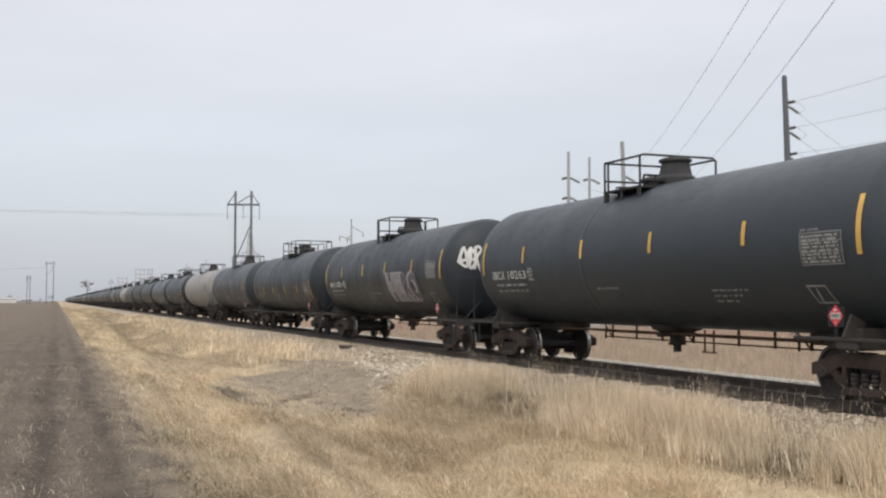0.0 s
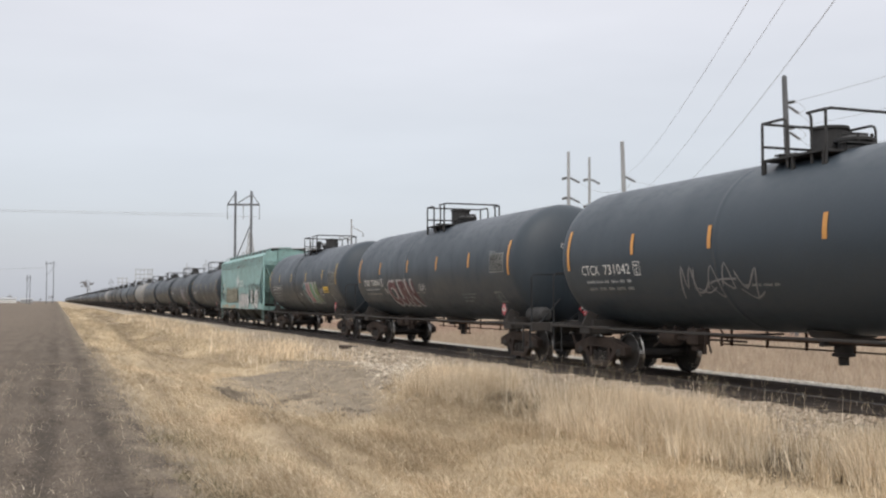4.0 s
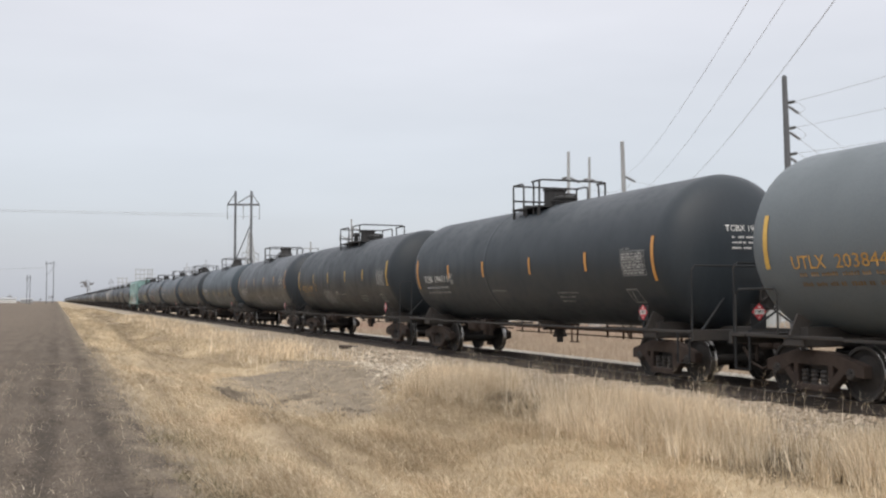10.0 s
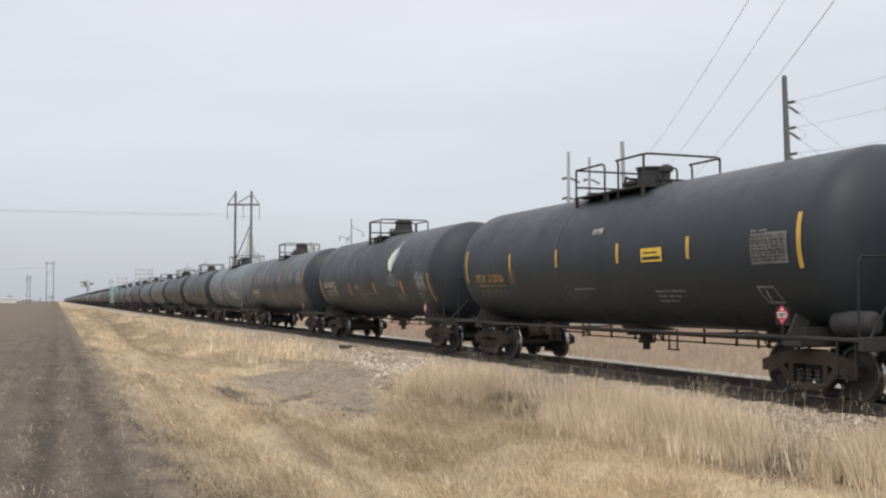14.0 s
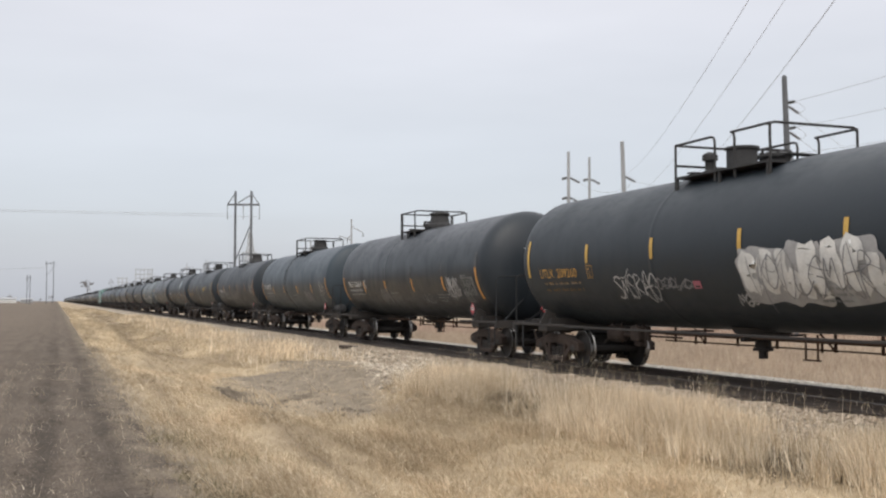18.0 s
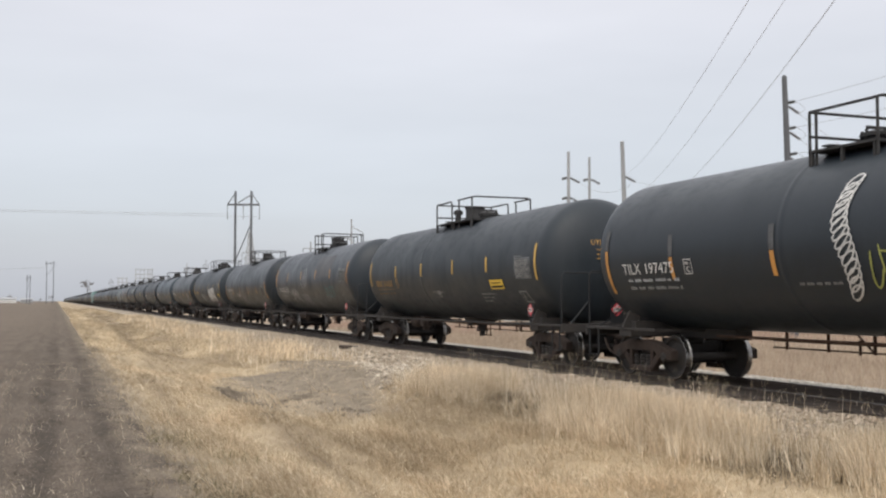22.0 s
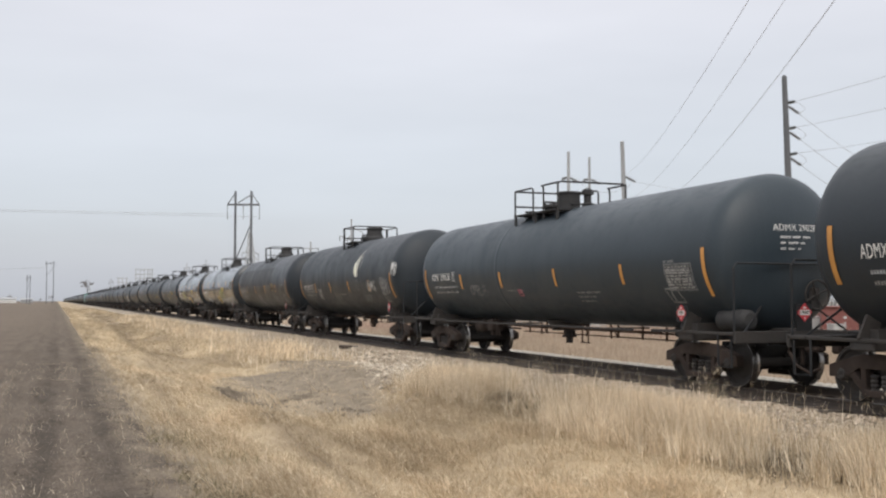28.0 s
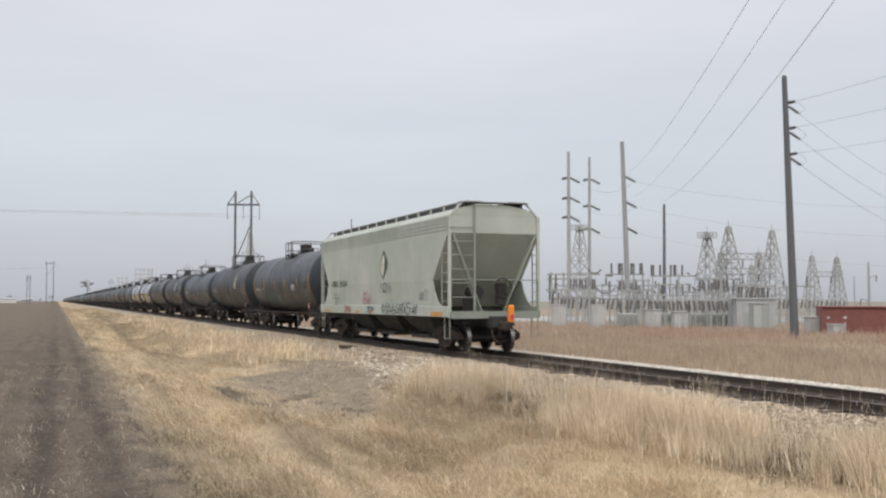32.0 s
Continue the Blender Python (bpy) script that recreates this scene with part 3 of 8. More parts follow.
def cover():
    rng = np.random.default_rng(7)
    # stones on the near shoulder and its toe, the crown and the spill
    pts, size = [], []
    for i in range(36000):
        y = 7 + 55 * rng.random() ** 1.5 if i % 6 else rng.uniform(-8, 7)
        x = rng.uniform(-3.75, -1.15)
        zt = np.interp(x, [-4.0, -3.4, -2.9, -2.3, -1.75, -1.5, -0.75], [0.36, 0.46, 0.56, 0.69, 0.79, 0.815, 0.80])
        z = zt + 0.04 * noise.noise((x * 2.3, y * 1.3, 0.4)) + 0.012
        pts.append((AXIS + x, y, z + rng.uniform(-0.01, 0.02)))
        size.append(0.014 + 0.034 * rng.random() ** 1.6)
    lumps("ballast_stones", STONE, pts, size, "loose angular pale stones on the near ballast shoulder", "stones")
    pts, size = [], []
    for i in range(20000):
        y = 7 + 70 * rng.random() ** 1.4
        x = rng.uniform(1.7, 3.25)
        zt = np.interp(x, [1.5, 1.75, 2.3, 2.9, 3.4, 4.0], [0.825, 0.83, 0.825, 0.79, 0.58, 0.26])
        pts.append((AXIS + x, y, zt + 0.02))
        size.append(rng.uniform(0.02, 0.05))
    lumps("ballast_stones", FARSTONE, pts, size, "angular pale grey stones on the far ballast shoulder", "stones", seed=2)
    pts = sow(rng, 22000, 5.0, 10.4, 19, 39, lambda x, y: min(1.0, 1.5 * bare(x, y)) * min(1, max(0.02, (x - 7.5 - 0.21 * (y - 25)) / 0.8)))
    lumps("spilled_stones", SPILL, [(x, y, z + 0.02) for x, y, z in pts], 0.014 + 0.060 * rng.random(len(pts)) ** 1.8 * np.array([min(1.0, max(0.2, (p[0] - 7.3 - 0.21 * (p[1] - 25)) / 0.8)) for p in pts]), "grey stones spilled down the ditch bank", "stones", seed=3)
    pts = [(x, y, max(z, float(np.interp(x - AXIS, [-4.0, -3.4, -2.9, -2.3, -1.75], [0.36, 0.46, 0.56, 0.69, 0.79])))) for x, y, z in sow(rng, 5200, 7.6, 11.1, 23.5, 41, lambda x, y: min(1.0, max(0.0, (x - 7.7 - 0.21 * (y - 25)) / 0.5)) * max(0.05, 0.4 + 1.3 * noise.noise((x * 1.5, y * 0.9, 33.0))) * min(1.0, max(0.0, (y - 21.0 - 1.6 * max(0.0, x - 8.0)) / 2.0)))]
    lumps("spilled_rocks", SPILL, [(x, y, z + 0.03) for x, y, z in pts], 0.035 + 0.065 * rng.random(len(pts)) ** 2, "pale fist-sized rocks on the stony bank", "rocks", seed=34)
    pts = sow(rng, 8000, 3.2, 7.2, 17, 31, lambda x, y: 0.6 * dark_hollow(x, y))
    lumps("dirt_clods", CLOD, [(x, y, z + 0.02) for x, y, z in pts], rng.uniform(0.010, 0.032, len(pts)), "dark clods of dirt at the ditch bottom", "dirt", seed=23)
    pts = sow(rng, 9000, 4.4, 9.0, 21, 37, lambda x, y: bare(x, y) * max(0.15, 0.5 + 1.2 * noise.noise((x * 1.3, y * 0.8, 91.0))))
    lumps("earth_clods", EARTH, [(x, y, z + 0.012) for x, y, z in pts], 0.010 + 0.035 * rng.random(len(pts)) ** 2, "brown clods of earth on the bare bank", "dirt", seed=92)
    # field crumbs and stubble
    pts = [p for p in sow(rng, 40000, -4, 1.5, 8.0, 36) if rng.random() < (12.0 / max(12.0, p[1] * 1.0))]
    lumps("soil_crumbs", CRUMB, [(x, y, z + 0.010) for x, y, z in pts], 0.004 + 0.016 * rng.random(len(pts)) ** 2, "dark crumbs of tilled soil on the field", "soil", flat=0.7, seed=4)
    pts = sow(rng, 36000, -6, 1.8, -9.0, 34, lambda x, y: max(0.04, 0.35 + 1.6 * noise.noise((x * 1.3, y * 0.6, 21.0)) + 0.3 * math.sin((x - 0.735) * 10.13)))
    blades("field_stubble", STUBBLE, pts, rng.uniform(0.03, 0.13, len(pts)), rng.uniform(0.004, 0.010, len(pts)), "pale bits of straw stubble lying on the field", "stubble", lean=2.5, seed=5, droop=0.1)
    pts = sow(rng, 26000, 0.75, 2.0, 7.0, 45, lambda x, y: math.exp(-((x - 1.42) / 0.17) ** 2) * (1 - 0.9 * bell_at(x, y, 1.5, 10.0, 2.0, 3.5)))
    blades("edge_litter", STUBBLE, pts, rng.uniform(0.05, 0.18, len(pts)), rng.uniform(0.005, 0.012, len(pts)), "bleached straw litter along the field edge", "litter", lean=2.2, seed=15, droop=0.1)
    # the ditch: matted, low
    def ditch(x, y):
        edge = min(1.0, max(0.0, (x - 0.9) / 1.2))
        return edge * (1 - 0.97 * min(1.0, 1.25 * bare(x, y) ** 1.3)) * (1 - max(dark_hollow(x, y), dark_hollow(x + 0.1, y + 0.6), dark_hollow(x + 0.2, y + 1.2), dark_hollow(x + 0.4, y + 2.2))) * (0.45 + 0.55 * min(1, max(0, 0.5 + 1.2 * noise.noise((x * 0.8, y * 0.35, 8.0)))))
    pts = sow(rng, 26000, 0.9, 8.6, -9, 6, ditch) + sow(rng, 112000, 0.9, 8.6, 6.0, 22, ditch) + sow(rng, 60000, 0.9, 9.2, 22, 45, ditch)
    d = np.array([max(14.0, p[1]) if p[1] < 6 else p[1] for p in pts])
    blades("ditch_grass", THATCH, pts, np.array([0.05 + 0.045 * min(1, max(0, (p[0] - 3.5) / 3.0)) * (1 if p[1] < 24 else 0.3) for p in pts]) * rng.uniform(0.7, 2.6, len(pts)), (0.004 + 0.00035 * d) * rng.uniform(0.7, 1.3, len(pts)), "short matted straw-coloured grass in the ditch", "grass", lean=1.5, seed=6, wind=(-0.4, -0.5))
    pts = sow(rng, 42000, 1.2, 9.6, 45, 110) + sow(rng, 22000, 1.4, 9.7, 110, 300)
    d = np.array([p[1] for p in pts])
    blades("ditch_grass", THATCH, pts, rng.uniform(0.06, 0.20, len(pts)), (0.006 + 0.0005 * d) * rng.uniform(0.7, 1.3, len(pts)), "straw-coloured ditch grass running beside the distant track", "grass", lean=0.9, seed=7)
    # longer blades laid over by wind and rain, in mats
    def laid(x, y):
        return ditch(x, y) * max(0.0, 0.35 + 1.6 * noise.noise((x * 1.1, y * 0.6, 51.0)) + 0.5 * noise.noise((x * 3.0, y * 2.0, 52.0)))
    pts = sow(rng, 90000, 1.5, 8.8, 7.5, 19, laid) + sow(rng, 14000, 1.5, 8.8, -9, 7.5, laid) + sow(rng, 40000, 1.5, 9.0, 19, 34, laid)
    d = np.array([p[1] for p in pts])
    blades("laid_grass", LAID, pts, rng.uniform(0.12, 0.36, len(pts)), (0.004 + 0.0003 * d) * rng.uniform(0.7, 1.3, len(pts)), "long pale grass laid over in mats in the ditch", "grass", lean=1.2, seed=41, wind=(-0.5, -0.6), droop=0.6)
    # the tall stand on the bank and up the ballast shoulder, thinning out towards the near end
    stands = ((8.6, 21.6, 0.95, 2.0, 1.0), (9.8, 23.6, 0.8, 1.6, 0.9), (8.75, 14.3, 0.95, 2.4, 1.0), (9.7, 15.6, 0.8, 2.6, 0.85), (8.5, 11.9, 0.6, 1.1, 0.9), (9.35, 9.3, 1.1, 1.3, 1.0), (10.3, 10.3, 0.7, 1.2, 0.7), (9.1, 17.6, 0.5, 0.8, 0.35))

    def tall(x, y):
        k = 0.55 + 1.5 * noise.noise((x * 0.9, y * 0.55, 2.4)) + 0.7 * noise.noise((x * 2.0, y * 1.4, 7.4))
        v = 0.0
        for cx, cy, rx, ry, s in stands:
            v = max(v, s * math.exp(-(((x - cx) / rx) ** 2 + ((y - cy) / ry) ** 2) ** 2))
        v = max(v, 0.10 * math.exp(-((x - 8.9) / 1.0) ** 4))
        gap = min(1.0, 0.98 * bell_at(x, y, 9.2, 18.9, 0.75, 1.1) + 1.0 * bell_at(x, y, 8.95, 11.05, 0.72, 0.85))
        return (1 - min(1.0, 1.4 * bare(x, y))) * (1 - gap) * v * min(1, max(0.15, k))
    pts = sow(rng, 170000, 6.9, 11.3, 6.5, 27, tall)
    pts = [(x, y, max(z, float(np.interp(x - AXIS, [-4.0, -3.4, -2.9, -2.3, -1.75], [0.36, 0.46, 0.56, 0.69, 0.79])))) for x, y, z in pts]
    hgt = np.array([0.22 + (0.55 + 0.35 * noise.noise((x * 0.9, y * 0.6, 3.3))) * math.exp(-((x - 8.9) / 1.25) ** 2) * min(1.0, max(0.85, (y - 6.0) / 7.0)) * (1 - 0.35 * bell_at(x, y, 8.5, 22.0, 1.0, 2.2)) for x, y, z in pts]) * rng.uniform(0.5, 1.15, len(pts))
    blades("tall_grass", STRAW, pts, hgt, rng.uniform(0.005, 0.011, len(pts)), "tall pale dry grass standing on the ditch bank", "grass", lean=0.28, seed=8, wind=(-0.05, 0.05))
    # bunches that fan out of one root, leaning as the wind left them
    clumps = [(x, y) for x, y, z in sow(rng, 3600, 6.9, 11.0, 7.0, 27, lambda x, y: min(1.0, 1.6 * tall(x, y)))]
    pts, aim, hgt = [], [], []
    for x, y in clumps:
        size = rng.uniform(0.55, 1.15) * min(1.0, max(0.75, (y - 7.0) / 6.0)) * (1.0 if x < 9.8 or y < 10.8 else 0.6) * (1 - 0.3 * bell_at(x, y, 8.5, 22.0, 1.0, 2.2))
        lie = 6.28 * noise.noise((x * 0.4, y * 0.3, 61.0))
        for k in range(int(rng.integers(22, 46))):
            b, r = rng.uniform(0, 6.283), abs(rng.normal(0, 0.07))
            px, py = x + r * math.cos(b), y + r * math.sin(b)
            zt = max(height(px, py) - 0.015, float(np.interp(px - AXIS, [-4.0, -3.4, -2.9, -2.3, -1.75], [0.36, 0.46, 0.56, 0.69, 0.79])))
            pts.append((px, py, zt))
            aim.append(b if k % 3 else lie)
            hgt.append(size * rng.uniform(0.35, 0.85))
    blades("bunch_grass", STRAW, pts, np.array(hgt), rng.uniform(0.005, 0.010, len(pts)), "bunches of tall pale dry grass fanning out on the bank", "grass", lean=0.38, seed=62, droop=0.8, aim=aim)
    pts = [(x, y, float(np.interp(x - AXIS, [-4.0, -3.4, -2.9, -2.3, -1.75], [0.36, 0.46, 0.56, 0.69, 0.79]))) for x, y, z in sow(rng, 9000, 9.2, 11.2, 9.0, 16.0, lambda x, y: max(0.0, 0.02 + 0.9 * noise.noise((x * 1.5, y * 1.2, 71.0))))]
    blades("ballast_grass", STRAW, pts, rng.uniform(0.12, 0.42, len(pts)), rng.uniform(0.004, 0.008, len(pts)), "sparse dry grass pushing through the ballast", "grass", lean=0.4, seed=72)
    # rotted litter in the hollows between the stands
    pts = sow(rng, 34000, 7.8, 10.3, 9.2, 20.6, lambda x, y: min(1.0, 1.5 * bell_at(x, y, 9.2, 18.9, 0.7, 1.0) + 1.6 * bell_at(x, y, 9.0, 11.0, 0.7, 0.9)))
    pts = [(x, y, max(z, float(np.interp(x - AXIS, [-4.0, -3.4, -2.9, -2.3], [0.36, 0.46, 0.56, 0.69])))) for x, y, z in pts]
    blades("rotted_litter", LITTER, pts, rng.uniform(0.06, 0.24, len(pts)), rng.uniform(0.010, 0.022, len(pts)), "brown rotted grass litter in the hollows of the bank", "grass", lean=1.6, seed=81, droop=0.4)
    # tufts further along the bank
    pts = sow(rng, 6000, 7.6, 10.0, -9, 6.5) + sow(rng, 70000, 6.5, 10.6, 34, 130, lambda x, y: (1 - bare(x, y)) * math.exp(-((x - 9.0) / 1.2) ** 2) * min(1, max(0.05, 0.4 + 1.6 * noise.noise((x * 0.3, y * 0.10, 6.1)))))
    d = np.array([max(10.0, p[1]) for p in pts])
    blades("tall_grass", STRAW, pts, rng.uniform(0.2, 0.6, len(pts)), 0.006 + 0.0004 * d, "tall dry grass tufts along the distant bank", "grass", lean=0.3, seed=9)
    # seed stems that stand in front of the rails
    pts = sow(rng, 900, 8.6, 11.3, 8, 24, lambda x, y: (1 - bare(x, y)) * max(0.1, 0.5 + 1.5 * noise.noise((x * 0.9, y * 0.8, 31.0))))
    tall_stem = rng.uniform(0.62, 1.02, len(pts))
    blades("seed_stems", STRAW, pts, tall_stem, rng.uniform(0.004, 0.007, len(pts)), "thin seed stems rising above the dry grass", "grass", lean=0.10, seed=10, droop=0.15)
    heads = [(x + rng.uniform(-0.06, 0.06), y + rng.uniform(-0.06, 0.06), z + h * rng.uniform(0.86, 0.98)) for (x, y, z), h in zip(pts, tall_stem) for k in range(3)]
    blades("seed_heads", STRAW, heads, rng.uniform(0.05, 0.12, len(heads)), rng.uniform(0.003, 0.006, len(heads)), "feathery pale seed heads on the stems", "grass", lean=0.6, seed=11)
    # green weeds by the field edge
    pts = sow(rng, 9000, 1.2, 2.3, 8.5, 15.0, lambda x, y: max(0, 0.12 + 0.6 * noise.noise((x * 0.9, y * 0.5, 12.0))))
    blades("green_weeds", GREENISH, pts, rng.uniform(0.04, 0.13, len(pts)), rng.uniform(0.005, 0.012, len(pts)), "low green weeds among straw at the field edge", "weeds", lean=0.9, seed=12)
    # prairie beyond the track, ranker and redder towards the yard
    pts = sow(rng, 60000, 25, 130, 40, 140, lambda x, y: (1.0 if 78 < 0.355 * x + 0.935 * y < 119 else 0.0) * max(0.1, 0.6 + 1.2 * noise.noise((x * 0.06, y * 0.06, 41.0))))
    blades("rank_grass", RANK, pts, rng.uniform(0.5, 1.25, len(pts)), rng.uniform(0.025, 0.06, len(pts)), "rank reddish-brown grass before the substation", "grass", lean=0.35, seed=33)
    pts = sow(rng, 60000, 16.6, 48, 8, 90) + sow(rng, 50000, 30, 110, 8, 150)
    d = np.array([math.hypot(p[0], p[1]) for p in pts])
    blades("prairie_grass", PRAIRIE, pts, rng.uniform(0.25, 0.70, len(pts)), (0.006 + 0.00035 * d) * rng.uniform(0.7, 1.3, len(pts)), "dull brown prairie grass beyond the track", "grass", lean=0.4, seed=13)


cover()


def timber_scrap():
    bm = bmesh.new()
    box(bm, -0.38, 0.38, -0.11, 0.11, -0.02, 0.13, 0.02)
    for v in bm.verts:
        v.co.z += 0.02 * math.sin(v.co.x * 6)
        v.co.y += 0.03 * math.sin(v.co.x * 4 + 1)
    return thing("timber_scrap", "dark rotted scrap of timber on the ballast toe", "timber", pose(10.85, 39.2, 0.74, 0, 8, -12), me=finish("timber_scrap", bm, TIEWOOD))


timber_scrap()


# ---- the train ----
# Car space: +y is the way the train runs, -x the side towards the field, z = 0 the rail top.
R, ZC, HALF, HEAD = 1.62, 2.66, 7.45, 0.72
SHARED = {}


def shared(key, make):
    if key not in SHARED:
        SHARED[key] = make()
    return SHARED[key]


def on_tank(u, w, lift=0.012):
    """From the flat of the near side (u along the reading direction, w the height over 2.52 m) to the shell."""
    a = math.asin(max(-0.985, min(0.985, (w + 2.52 - ZC) / R)))
    return (-(R + lift) * math.cos(a), -u, ZC + (R + lift) * math.sin(a))


def on_head(u, w, lift=0.012):
    """The same on the trailing head, u from the car's centre line towards the far side."""
    k = max(0.0, 1 - (u * u + w * w) / (R * R))
    return (u, -(HALF + HEAD * math.sqrt(k)) - lift, ZC + w)


def on_plane(x, lift=0.0):
    return lambda u, w: (x - lift, -u, w)


def flat_mesh(name, shapes, mat, place, grid=0.16):
    """Flat shapes (vertices in u, w and faces) cut into narrow strips and laid on a surface."""
    bm = bmesh.new()
    shapes = list(shapes)
    thin = min(0.0012, 0.03 / max(1, len(shapes)))
    for k, (verts, faces) in enumerate(shapes):
        # each coat lies a hair above the one before it, and a line that crosses itself climbs over itself
        vs = [bm.verts.new((u, w, thin * (k + 0.9 * i / len(verts)))) for i, (u, w) in enumerate(verts)]
        for f in faces:
            try:
                bm.faces.new([vs[i] for i in f])
            except ValueError:
                pass
    if grid:
        lo = min(v.co.y for v in bm.verts)
        hi = max(v.co.y for v in bm.verts)
        y = lo + grid
        while y < hi - 0.02:
            bmesh.ops.bisect_plane(bm, geom=list(bm.verts) + list(bm.edges) + list(bm.faces), plane_co=(0, y, 0), plane_no=(0, 1, 0))
            y += grid
    for v in bm.verts:
        coat = v.co.z
        v.co = Vector(place(v.co.x, v.co.y)) - Vector((coat, coat, 0))
    for f in bm.faces:
        f.smooth = bool(grid)
    me = bpy.data.meshes.new(name)
    bm.to_mesh(me)
    bm.free()
    me.materials.append(mat)
    return me


def quad(u0, u1, w0, w1, lean=0.0):
    return ([(u0, w0), (u1, w0), (u1 + lean, w1), (u0 + lean, w1)], [(0, 1, 2, 3)])


def hollow(u0, u1, w0, w1, t=0.03, lean=0.0):
    k = lean / max(0.01, w1 - w0)
    return [quad(u0, u1, w0, w0 + t, k * t), quad(u0 + k * (w1 - t - w0), u1 + k * (w1 - t - w0), w1 - t, w1, k * t), quad(u0, u0 + t, w0, w1, lean), quad(u1 - t, u1, w0, w1, lean)]


def letters(text, u, w, width, tall, bold=0.0, shear=0.0):
    """Lettering in the built-in font, fitted to a width and a height from its lower left corner."""
    cu = bpy.data.curves.new("lettering", "FONT")
    cu.body, cu.fill_mode, cu.offset, cu.shear, cu.resolution_u = text, "FRONT", bold, shear, 2
    ob = bpy.data.objects.new("lettering", cu)
    me = ob.to_mesh()
    vs = [(v.co.x, v.co.y) for v in me.vertices]
    fs = [tuple(p.vertices) for p in me.polygons]
    ob.to_mesh_clear()
    bpy.data.objects.remove(ob)
    bpy.data.curves.remove(cu)
    x0, x1 = min(v[0] for v in vs), max(v[0] for v in vs)
    y0, y1 = min(v[1] for v in vs), max(v[1] for v in vs)
    return ([(u + (x - x0) / (x1 - x0) * width, w + (y - y0) / (y1 - y0) * tall) for x, y in vs], fs)


def bars(rng, u, w, width, tall, words=4):
    """Writing too small to read: words of plain narrow bars."""
    out, a = [], u
    step = tall * 0.95
    while a < u + width - step:
        for k in range(rng.randint(2, 6)):
            if a > u + width - step:
                break
            out.append(quad(a, a + step * 0.72, w, w + tall * rng.choice((1.0, 1.0, 0.8))))
            a += step
        a += step * rng.uniform(0.8, 1.8)
    return out


def stroke(pts, t):
    """A painted line of thickness t through points."""
    verts, faces = [], []
    for i, p in enumerate(pts):
        a, b = pts[max(0, i - 1)], pts[min(len(pts) - 1, i + 1)]
        dx, dy = b[0] - a[0], b[1] - a[1]
        n = math.hypot(dx, dy) or 1
        k = t / 2 * (0.75 + 0.5 * abs(math.sin(i * 1.3)))
        verts += [(p[0] - dy / n * k, p[1] + dx / n * k), (p[0] + dy / n * k, p[1] - dx / n * k)]
        if i:
            j = 2 * i
            faces.append((j - 2, j - 1, j + 1, j))
    return (verts, faces)


GLYPHS = (
    ((0.9, 0.85), (0.4, 1.0), (0.1, 0.75), (0.8, 0.4), (0.7, 0.05), (0.05, 0.1)),
    ((0.0, 0.0), (0.25, 1.0), (0.45, 0.35), (0.7, 1.0), (0.95, 0.0)),
    ((0.15, 1.0), (0.1, 0.15), (0.5, 0.0), (0.95, 0.45)),
    ((0.2, 0.0), (0.2, 0.95), (0.85, 0.8), (0.25, 0.5), (0.95, 0.0)),
    ((0.9, 0.7), (0.5, 1.0), (0.1, 0.5), (0.5, 0.0), (0.9, 0.3), (0.55, 0.45)),
    ((0.0, 0.9), (0.5, 0.1), (1.0, 1.0), (0.8, -0.2)),
    ((0.1, 0.2), (0.5, 1.05), (0.9, 0.0), (0.2, 0.4), (1.1, 0.5)),
    ((0.5, 1.0), (0.05, 0.6), (0.5, 0.1), (0.95, 0.5), (0.45, 0.95), (0.3, 0.2)),
)


def curved(pts, n=4):
    """Rounds a chain of points off through all of them."""
    out = []
    for i in range(len(pts) - 1):
        p0, p1, p2, p3 = pts[max(0, i - 1)], pts[i], pts[i + 1], pts[min(len(pts) - 1, i + 2)]
        for k in range(n):
            t = k / n
            out.append(tuple(0.5 * (2 * b + (c - a) * t + (2 * a - 5 * b + 4 * c - d) * t * t + (3 * b - a - 3 * c + d) * t ** 3) for a, b, c, d in zip(p0, p1, p2, p3)))
    return out + [pts[-1]]


def scribble(rng, u, w, width, tall, loops=6, t=0.035):
    """A sprayed tag of quick bent strokes that spell nothing."""
    out = []
    step = width / loops
    for k in range(loops):
        g = rng.choice(GLYPHS)
        wide, high = step * rng.uniform(1.0, 1.5), tall * rng.uniform(0.65, 1.05)
        base = w + (tall - high) * rng.uniform(0.0, 0.8)
        pts = [(u + step * k + (x + 0.18 * (y - 0.5)) * wide + rng.uniform(-0.06, 0.06) * step, base + y * high + rng.uniform(-0.07, 0.07) * tall) for x, y in g]
        out.append(stroke(curved(pts), t * rng.uniform(0.8, 1.25)))
        if k % 3 == 1:
            a = rng.uniform(0.2, 0.9)
            out.append(stroke(curved([(u + step * (k + 0.2), w + a * tall), (u + step * (k + 0.9), w + (a + rng.uniform(-0.3, 0.3)) * tall), (u + step * (k + 1.6), w + (a + rng.uniform(-0.2, 0.35)) * tall)]), t * 0.7))
    return out


